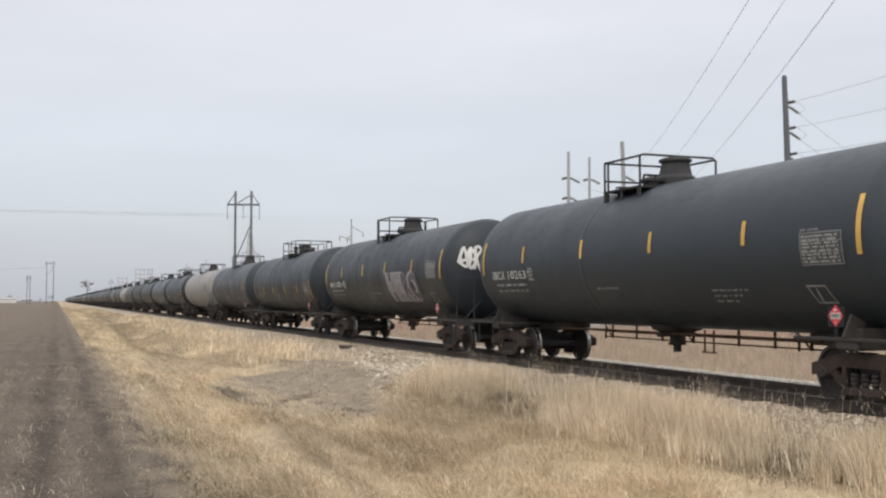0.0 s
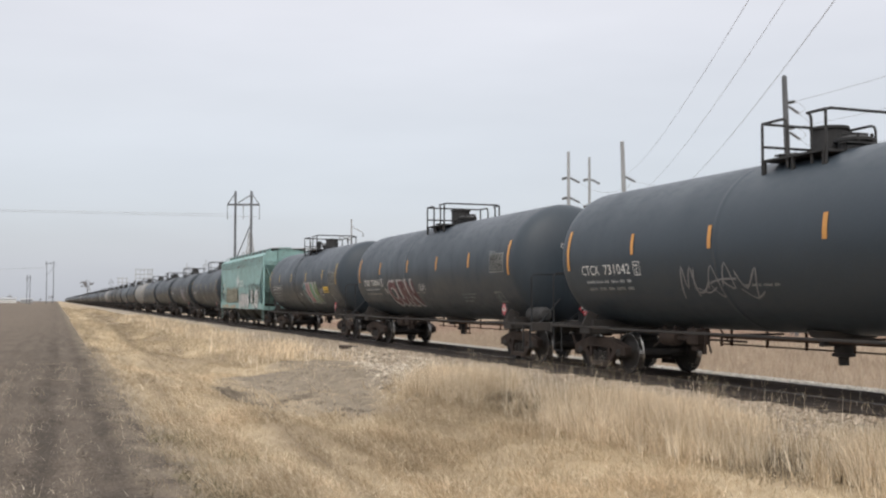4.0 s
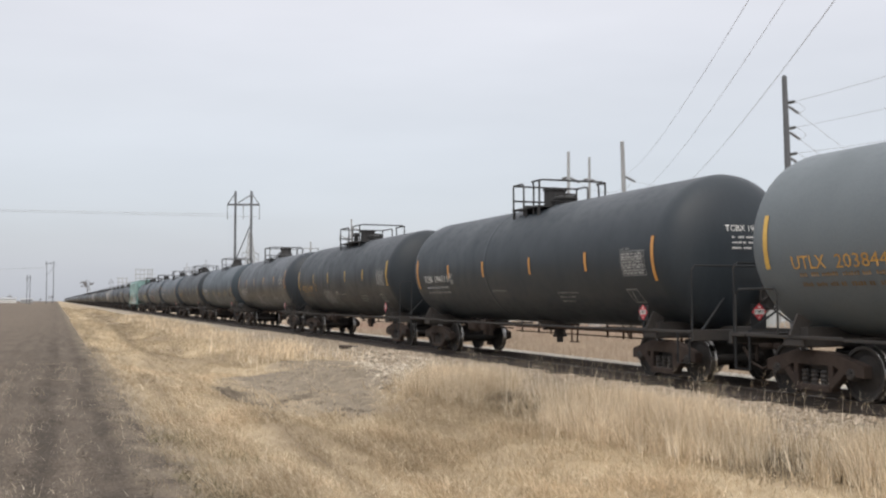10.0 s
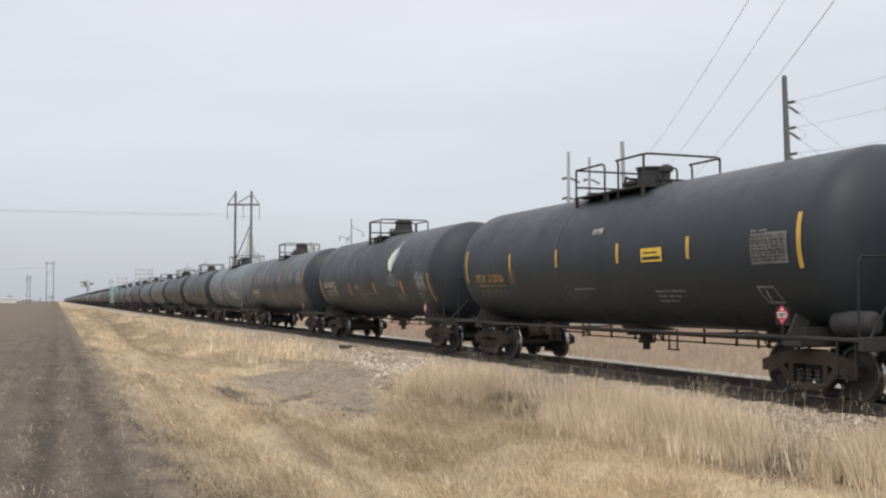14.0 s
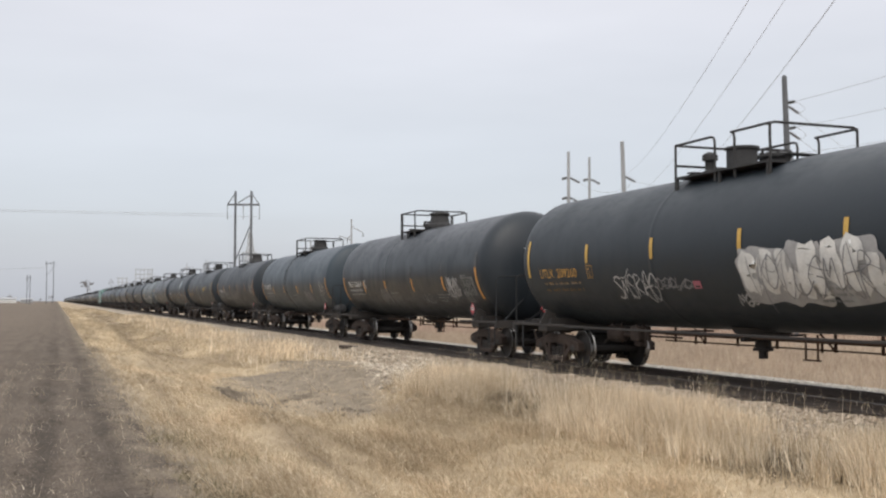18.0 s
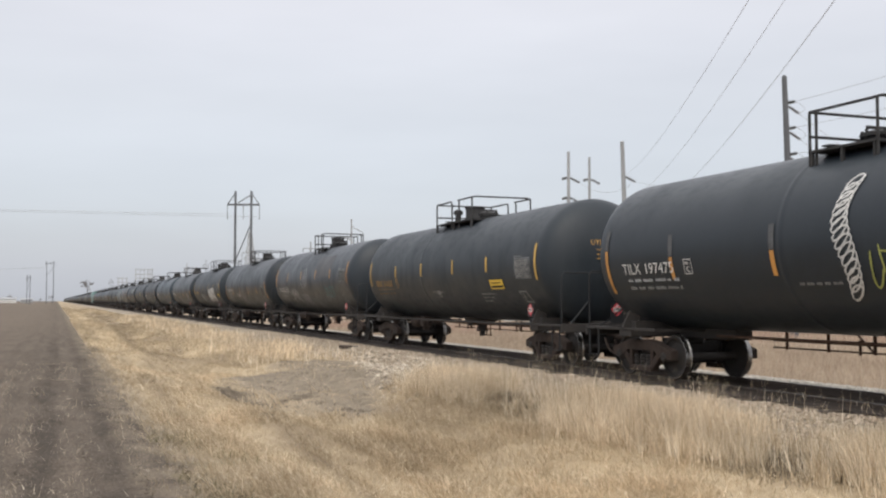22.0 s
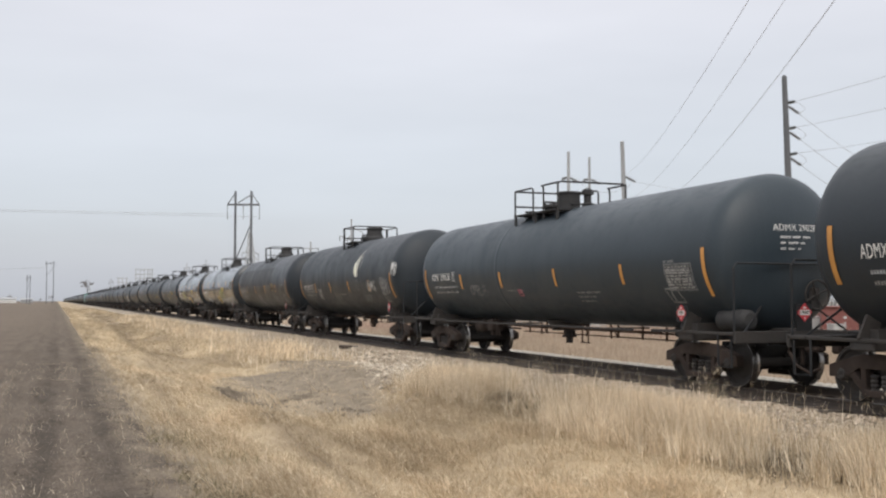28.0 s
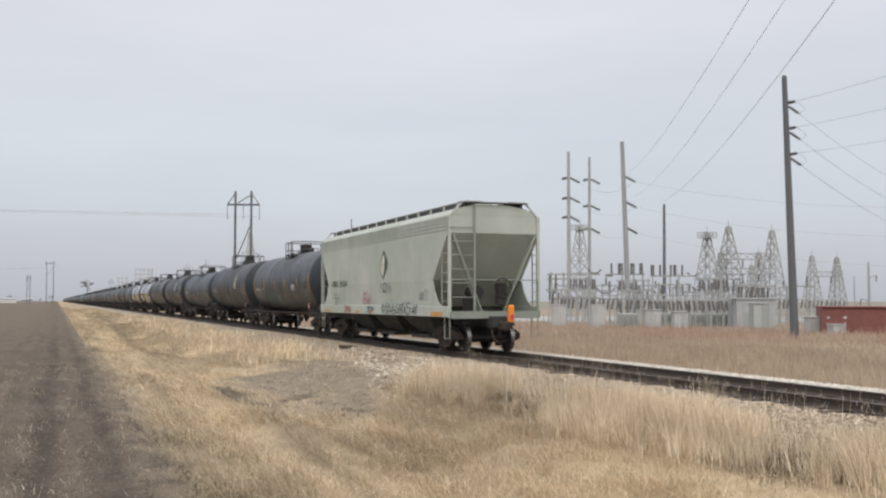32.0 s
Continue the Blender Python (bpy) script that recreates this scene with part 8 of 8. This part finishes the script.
    for px, d in ((1110, 138), (1178, 142), (1230, 140), (1268, 138)):
        ob = thing("power_transformer", "grey power transformer with cooling fins", "transformer", pose(*at(bear(px), d, g), 0, 0, -20), group="substation transformers")
        bm = bmesh.new()
        box(bm, -1.3, 1.3, -0.9, 0.9, 0.2, 2.0, 0.05)
        part("transformer_tank", finish("transformer_tank", bm, green), ob)
        bm = bmesh.new()
        box(bm, -0.04, 0.04, -1.4, -0.9, 0.4, 1.8)
        fin = finish("cooling_fin", bm, green)
        for k in range(7):
            part("cooling_fin", fin, ob, m=pose(-1.16 + 0.36 * k, 0, 0))
        for k in range(3):
            part("bushing", shared(("post_ins", 1.4), lambda: post_insulator_mesh(1.4)), ob, m=pose(-0.9 + 0.9 * k, 0, 2.0, 0, (k - 1) * 12, 0))
    # chain-link fence along the yard
    fence = thing("substation_fence", "low grey chain-link fence round the substation yard", "fence")
    bm = bmesh.new()
    bar(bm, (0, 0, 0), (0, 0, 2.1), 0.04, 5)
    post = finish("fence_post", bm, LATTICE)
    bm = bmesh.new()
    last = None
    for i in range(56):
        p = Vector(at(0.06 + 0.0055 * i, 120 - 0.12 * i, g))
        part("fence_post", post, fence, m=pose(*p))
        if last:
            for z in (0.1, 1.1, 2.05):
                beam(bm, last + Vector((0, 0, z)), p + Vector((0, 0, z)), 0.03, 0.03)
        last = p
    part("fence_rail", finish("fence_rail", bm, LATTICE), fence)
    # the red shed
    red = surface("red_corrugated_sheet", (0.215, 0.080, 0.070), 0.7, second=(0.175, 0.066, 0.058), scale=1.2)
    ob = thing("shed", "long low red corrugated metal shed beside the substation", "shed", pose(*at(bear(1453), 110, g), 0, 0, -36))
    bm = bmesh.new()
    box(bm, 0, 26, 0, 7, 0, 2.95)
    part("wall", finish("wall", bm, red), ob)
    bm = bmesh.new()
    for k in range(105):
        box(bm, 0.05 + 0.25 * k, 0.12 + 0.25 * k, -0.03, 0.0, 0.1, 2.9)
    part("sheet_ribs", finish("sheet_ribs", bm, red), ob)
    bm = bmesh.new()
    box(bm, -0.1, 26.2, -0.25, 7.2, 2.95, 3.09, 0.03)
    part("roof", finish("roof", bm, red), ob)
    for x in (0.5, 2.2):
        bm = bmesh.new()
        box(bm, x, x + 0.3, -0.08, 0.02, 1.75, 2.0)
        part("wall_light", finish("wall_light", bm, white), ob)
    bm = bmesh.new()
    box(bm, 2.25, 2.42, -0.08, 0.0, 0.1, 1.4)
    part("downpipe", finish("downpipe", bm, white), ob)


substation()
davit_pole("grey steel line pole behind the red shed", at(0.4183, 230, -1), at(0.4183, 230, 11.4), ((7.8, 1.7, 0.6), (2.6, -1.9, 0.4), (-0.6, 1.9, 0.3)), 0.34)
davit_pole("thin plain pole behind the red shed", at(0.404, 230, -1), at(0.404, 230, 8.2), (), 0.2)


def far_gantry(label, x0, x1, d, lines, r):
    """A slim line gantry far beyond the train: two posts and its cross beams."""
    ob = thing("line_gantry", label, "line gantry", group="distant line gantries")
    for x in (x0, (x0 + x1) / 2, x1):
        bm = bmesh.new()
        beam(bm, at(bear(x), d, -1.0), at(bear(x), d, level(lines[0], d) + 0.6), r, r)
        part("post", finish("post", bm, LATTICE), ob)
    for line in lines:
        bm = bmesh.new()
        beam(bm, at(bear(x0 - 2), d, level(line, d)), at(bear(x1 + 2), d, level(line, d)), r, r)
        part("crossarm", finish("crossarm", bm, LATTICE), ob)
    return ob


line_tower(at(bear(442), 330, -1.0), level(411, 330), ((19.2, 3.1, 0.3), (17.4, 3.3, 0.4)))
for col, d, line in ((196, 480, 492), (330, 360, 466), (340, 380, 472), (158, 640, 508), (364, 400, 461)):
    davit_pole("thin line pole with short arms far beyond the train", at(bear(col), d, -1), at(bear(col), d, level(line, d)), ((level(line, d) - 1.5, 0.9, 0.0), (level(line, d) - 1.6, -0.9, 0.0)), 0.2)
far_gantry("slim grey line gantry far beyond the train", 240, 255, 420, (478, 486, 493), 0.22)
far_gantry("slim grey line gantry far beyond the train", 261, 269, 420, (478, 486, 493), 0.22)
far_gantry("low grey line gantry far beyond the train", 209, 224, 520, (493, 500), 0.26)

# ---- far trees and buildings ----
def bare_tree(label, foot, h, seed):
    """A leafless tree: trunk, forking limbs, a haze of twigs."""
    rng = random.Random(seed)
    ob = thing("tree", label, "tree", pose(*foot))
    bark = surface("grey_bark", (0.12, 0.105, 0.095), 0.9, second=(0.08, 0.07, 0.065))
    trunk = bmesh.new()
    bar(trunk, (0, 0, 0), (0, 0, h * 0.35), h * 0.03, 7, h * 0.022)
    part("trunk", finish("trunk", trunk, bark), ob)
    limbs, twigs = bmesh.new(), bmesh.new()
    def grow(p, d, length, r, depth):
        q = p + d * length
        bar(limbs if depth < 3 else twigs, p, q, max(r, h * 0.0035), 4, max(r * 0.6, h * 0.003))
        if depth < 5:
            for k in range(3 if depth < 4 else 2):
                nd = (d + Vector((rng.uniform(-1.2, 1.2), rng.uniform(-1.2, 1.2), rng.uniform(-0.35, 0.45)))).normalized()
                grow(q, nd, length * rng.uniform(0.65, 0.92), r * 0.6, depth + 1)
    grow(Vector((0, 0, h * 0.33)), Vector((0.1, 0, 1)).normalized(), h * 0.16, h * 0.02, 0)
    part("limbs", finish("limbs", limbs, bark), ob)
    part("twigs", finish("twigs", twigs, bark), ob)
    return ob


bare_tree("distant bare deciduous tree on the horizon", (19.5, 742, -0.2), 21, 1)
for col, d, h, k in ((92, 640, 7, 31), (18, 950, 9, 32), (9, 960, 7, 33), (71, 900, 5, 34)):
    bare_tree("low distant leafless bush on the horizon", at(bear(col), d, 0.2), h, k)
for i, (x, y, h) in enumerate(((52, 610, 11), (56, 600, 12), (60, 590, 12), (66, 560, 11))):
    bare_tree("distant bare tree behind the train", (x, y, -0.8), h, 10 + i)


def far_building(label, foot, w, d, h, mat):
    ob = thing("farm_building", label, "building", pose(*foot))
    bm = bmesh.new()
    box(bm, -w / 2, w / 2, -d / 2, d / 2, 0, h)
    part("wall", finish("wall", bm, mat), ob)
    bm = bmesh.new()
    vs = [bm.verts.new(p) for p in ((-w / 2 - 0.4, -d / 2 - 0.4, h), (w / 2 + 0.4, -d / 2 - 0.4, h), (w / 2 + 0.4, d / 2 + 0.4, h), (-w / 2 - 0.4, d / 2 + 0.4, h), (-w / 2 - 0.4, 0, h + d * 0.2), (w / 2 + 0.4, 0, h + d * 0.2))]
    for f in ((0, 1, 5, 4), (2, 3, 4, 5), (0, 4, 3), (1, 2, 5), (0, 3, 2, 1)):
        bm.faces.new([vs[i] for i in f])
    part("roof", finish("roof", bm, surface("shed_roof", (0.35, 0.36, 0.37), 0.6)), ob)
    return ob


far_building("long white farm building on the far horizon", (-41, 978, 0.4), 15, 10, 3.4, surface("white_siding", (0.75, 0.75, 0.73), 0.6))
far_building("small grey farm shed on the far horizon", (-25, 980, 0.4), 10, 8, 3.0, surface("grey_siding", (0.35, 0.36, 0.37), 0.6))


# ---- the cars in their order ----
def describe(p, mark, extra):
    shade = {"tank_black_matt": "matt black", "tank_black_semigloss": "black", "tank_black_gloss": "glossy black", "tank_blue_black": "dark blue-black", "tank_slate": "dark slate-grey", "tank_grey": "grey", "tank_pale_grey": "pale grey", "tank_dusty": "dusty dark grey"}[p[0]]
    kinds = {e[0] for e in extra}
    tail = "and yellow reflector strips"
    if "leaf_blade" in kinds:
        tail = "with a leaf mark on its side"
    elif "graffiti_fill" in kinds:
        tail = "with large sprayed graffiti on its side"
    elif "graffiti" in kinds:
        tail = "with sprayed scrawls on its side"
    elif "repainted_patch" in kinds:
        tail = "with a grey repainted patch"
    elif "sticker" in kinds:
        tail = "with a yellow sticker"
    return shade + " railway tank car " + tail


TRAIN = []
for i, (mark, at_front, p, deck, dw, strip, ink, more) in enumerate(CARS):
    spec = dict(seed=i + 1, mark=mark, paint=p, deck=deck, dw=dw, strip=strip, ink=ink, label=describe(p, mark, more.get("extra", ())))
    spec.update(more)
    TRAIN.append(((slim_car if "slim" in more else tank_car)(spec, 2), at_front - 7.24))

LEADING = (MATT, MATT, DUSTY, MATT, SLATE, MATT, DUSTY, MATT, PALE, MATT, SEMI, DUSTY, MATT, MATT, SLATE, MATT)
for k in range(84):
    p = LEADING[k % len(LEADING)] if k != 2 else PALE
    lvl = 1 if k < 12 else 0
    spec = dict(seed=100 + k, mark="", paint=p, deck=(k * 7 % 5 < 2), dw=0.0 if k % 3 else -0.6, strip=YELLOW, ink=WHITE, label=describe(p, "", ()))
    TRAIN.append((tank_car(spec, lvl), 44.82 - 7.24 + 18.01 * (k + 1)))

TEAL = (0.255, 0.410, 0.415)
PUTTY = (0.435, 0.460, 0.430)
SX = -1.604
trng = random.Random(3)
PALEMARK = surface("mark_pale", (0.66, 0.72, 0.70), 0.6)
INKGREEN = surface("mark_green", (0.05, 0.09, 0.07), 0.6)
DARKLINE = paint("dark", (0.03, 0.035, 0.03))
SILLORANGE = surface("sill_orange", (0.55, 0.28, 0.08), 0.6)
WILD = throwup(trng, -5.5, 1.42, 4.9, 1.25, 10, 0.12)
BUBBLE = throwup(trng, 0.10, 1.06, 3.7, 1.22, 7, 0.30)
green_marks = [
    ("diamond_mark", "pale diamond mark", PALEMARK, [stroke([(-0.67, 2.30), (-1.20, 2.95), (-0.67, 3.62), (-0.14, 2.95), (-0.67, 2.30)], 0.08), ([(-1.04, 2.95), (-0.67, 2.50), (-0.30, 2.95), (-0.67, 3.40)], [(0, 1, 2, 3)])], SX),
    ("mark_letters", "row of plain pale bars", PALEMARK, hollow(-0.12, 0.26, 2.56, 2.96, 0.07) + hollow(0.44, 0.84, 2.56, 2.96, 0.07) + hollow(1.02, 1.46, 2.56, 2.96, 0.07), SX),
    ("graffiti_fill", "rusty brown sprayed haze", paint("brown", (0.125, 0.120, 0.085)), [blob(trng, -5.6 + 0.70 * k, 1.46 + 0.12 * trng.random(), 0.85, 0.80 + 0.25 * trng.random()) for k in range(7)], SX),
    ("graffiti", "dark edges of the wild lettering", DARKLINE, WILD[0], SX - 0.004),
    ("graffiti", "cream fill of the wild lettering", paint("cream", (0.33, 0.31, 0.22)), WILD[1], SX - 0.004),
    ("reporting_mark", "worn pale reporting mark", paint("worn_cream", (0.50, 0.52, 0.42)), [letters("ADMX", -7.02, 2.64, 0.95, 0.22, 0.01), letters("85235", -7.02, 2.21, 1.12, 0.22, 0.01)], SX),
    ("rust_stains", "dark rust stains along the eave ribs", paint("rust", (0.135, 0.095, 0.070)), [blob(trng, -7.6 + 0.42 * k + trng.uniform(0, 0.3), 3.84 + 0.12 * trng.randint(0, 3), trng.uniform(0.08, 0.5), trng.uniform(0.03, 0.13), 30) for k in range(36)] + [blob(trng, trng.uniform(-7.4, 7.2), trng.uniform(3.2, 3.7), trng.uniform(0.03, 0.08), trng.uniform(0.2, 0.6)) for k in range(9)], SX - 0.012),
    ("repaint_marks", "grey-brown patches of worn repaint", paint("wash", (0.145, 0.205, 0.190)), [blob(trng, trng.uniform(3.4, 7.2), trng.uniform(1.48, 2.5), trng.uniform(0.15, 0.5), trng.uniform(0.08, 0.35)) for k in range(44)], SX - 0.001),
    ("graffiti_fill", "dark edges of the bubble lettering", DARKLINE, BUBBLE[0], SX - 0.030),
    ("graffiti_fill", "pale grey bubble lettering", SPRAYWHITE, BUBBLE[1], SX - 0.030),
    ("graffiti", "thin inner lines of the bubble lettering", SPRAYGREY, scribble(trng, 0.3, 1.25, 3.2, 0.75, 9, 0.022), SX - 0.048),
    ("graffiti_fill", "dark edges of the rounded lettering", DARKLINE, [blob(trng, 4.38, 1.38, 0.72, 1.04), blob(trng, 5.68, 1.08, 1.24, 1.28)], SX - 0.030),
    ("graffiti_fill", "pale grey rounded lettering", SPRAYWHITE, [blob(trng, 4.45, 1.45, 0.58, 0.9), blob(trng, 5.75, 1.15, 1.1, 1.14)], SX - 0.034),
    ("graffiti", "dark inner rings of the rounded lettering", DARKLINE, [stroke([(4.75 + 0.10 * math.cos(a / 3), 1.95 + 0.2 * math.sin(a / 3)) for a in range(20)], 0.06), stroke([(6.3 + 0.2 * math.cos(a / 3), 1.75 + 0.26 * math.sin(a / 3)) for a in range(20)], 0.07)], SX - 0.038),
    ("graffiti", "small pale tag on the sill", SPRAYWHITE, scribble(trng, 4.75, 1.18, 0.95, 0.34, 5, 0.03), -1.632),
    ("graffiti", "dark scrawl at the end of the side", DARKLINE, scribble(trng, -6.9, 1.55, 1.2, 0.7, 5, 0.035), SX),
    ("data_table", "dark stencilled data boxes", DARKLINE, hollow(5.15, 5.7, 1.75, 2.05, 0.04) + [quad(5.40, 5.44, 1.75, 2.05)], SX),
    ("repaint_marks", "dark worn repaint marks along the side", paint("worn", (0.09, 0.13, 0.12)), [blob(trng, 1.8 + 0.36 * k, 2.42 + 0.1 * (k % 3 == 0), trng.uniform(0.12, 0.34), trng.uniform(0.10, 0.26)) for k in range(14) if k % 4 != 2], SX),
    ("sill_marks", "orange and brown marks on the sill", paint("sill_rust", (0.40, 0.25, 0.14)), [blob(trng, -6.9 + 0.85 * k, 1.14, trng.uniform(0.3, 0.75), trng.uniform(0.15, 0.28)) for k in range(7)], -1.625),
]
putty_marks = [
    ("leaf_mark", "dark green diamond behind the leaf mark", INKGREEN, [(lambda p: (p, [tuple(range(len(p)))]))(curved([(1.42, 2.42), (1.12, 2.66), (1.00, 2.96), (1.24, 3.26), (1.52, 3.52), (1.78, 3.26), (1.96, 3.00), (1.72, 2.72)], 2))], SX),
    ("leaf_blade", "cream leaf of the mark", LEAFWHITE, [(lambda p: (p, [tuple(range(len(p)))]))(curved([(1.38, 2.50), (1.14, 2.72), (1.10, 2.95), (1.30, 3.18), (1.55, 3.36), (1.60, 3.06), (1.54, 2.74)], 2))], SX - 0.004),
    ("leaf_vein", "dark vein of the leaf mark", INKGREEN, [stroke(curved([(1.30, 2.56), (1.36, 2.84), (1.44, 3.06)]), 0.035), stroke(curved([(1.20, 2.66), (1.20, 2.86), (1.30, 3.10)]), 0.02)], SX - 0.008),
    ("mark_letters", "row of thin dark outlines", INKGREEN, [stroke([(0.98, 1.95), (1.18, 2.31), (1.38, 1.95)], 0.04), *hollow(1.46, 1.74, 1.95, 2.31, 0.04), stroke([(1.84, 1.95), (1.88, 2.31), (2.05, 2.05), (2.22, 2.31), (2.28, 1.95)], 0.04)], SX),
    ("reporting_mark", "", INKGREEN, [letters("ADMX", -6.15, 2.24, 1.05, 0.25, 0.01), letters("85161", -4.75, 2.24, 1.1, 0.25, 0.01)], SX),
    ("weight_stencil", "", FADED, bars(trng, -6.0, 1.88, 1.3, 0.065, 4) + bars(trng, -6.0, 1.72, 1.2, 0.065, 4), SX),
    ("graffiti", "pink sprayed scrawl", SPRAYPINK, scribble(trng, -1.4, 1.47, 1.25, 0.5, 4, 0.03), SX - 0.004),
    ("graffiti", "red sprayed scrawl on the sill", paint("red", (0.40, 0.05, 0.06)), scribble(trng, -4.0, 1.14, 1.0, 0.30, 5, 0.035), -1.626),
    ("graffiti", "dark sprayed lettering on the sill", paint("ink", (0.05, 0.08, 0.09)), scribble(trng, 1.3, 1.15, 4.0, 0.42, 12, 0.035) + scribble(trng, -0.6, 1.2, 0.8, 0.2, 3, 0.03), -1.627),
    ("sill_marks", "orange reflectors on the sill", SILLORANGE, [quad(-7.2, -6.3, 1.16, 1.26), quad(-2.3, -1.6, 1.16, 1.24), quad(-0.4, 0.0, 1.16, 1.24), quad(6.7, 7.7, 1.14, 1.28)], -1.625),
    ("data_table", "dark stencilled data boxes", FADED, hollow(5.45, 5.95, 1.66, 1.92, 0.04) + [quad(5.52, 5.68, 1.70, 1.88), quad(5.74, 5.88, 1.70, 1.88)] + hollow(6.05, 6.3, 1.66, 2.0, 0.03), SX),
]
TRAIN.append((hopper_car("teal green covered hopper car with rust and sprayed graffiti", hopper_material("hopper_teal", TEAL, 0.8), TEAL, green_marks), 1.53))
last = hopper_car("pale grey-green covered hopper car at the train's end", hopper_material("hopper_putty", PUTTY, 0.12), PUTTY, putty_marks)
TRAIN.append((last, -504.87))
bm = bmesh.new()
box(bm, 0.15, 0.33, -8.92, -8.74, 0.96, 1.50, 0.03)
eot = part("end_of_train_device", finish("end_of_train_device", bm, surface("safety_orange", (0.85, 0.28, 0.03), 0.5)), last, "orange end-of-train device on the coupler")
bm = bmesh.new()
box(bm, 0.18, 0.30, -8.94, -8.92, 1.05, 1.21)
part("device_lamp", finish("device_lamp", bm, RED), eot)
bm = bmesh.new()
box(bm, 0.10, 0.36, -8.86, -8.60, 0.86, 0.96)
part("device_clamp", finish("device_clamp", bm, SOOT), eot)


def run(t):
    """How far the train has gone after t seconds."""
    return 16.630 * t + 0.01920 * t * t - 0.000280 * t ** 3


def motions():
    stops = [32.0 * i / 8 for i in range(9)]
    home = {}
    for car, y in TRAIN:
        home[car] = y
        walk(car, [(t, pose(AXIS, y + run(t), RAIL)) for t in stops])
    # wheel sets turn while they roll past; each row is one thirtieth of a second
    for car, ax, y in TURNING:
        rows, turned = [], False
        for f in range(961):
            t = f / FPS
            here = home[car] + y + run(t)
            if -6 < here < 42:
                rows.append((t, pose(0, y, 0.457, -math.degrees(run(t) / 0.457) % 360)))
        if not rows:
            continue
        if rows[0][0] > 0:
            rows.insert(0, (0.0, rows[0][1]))
        if rows[-1][0] < 32.0:
            rows.append((32.0, rows[-1][1]))
        walk(ax, rows)


motions()
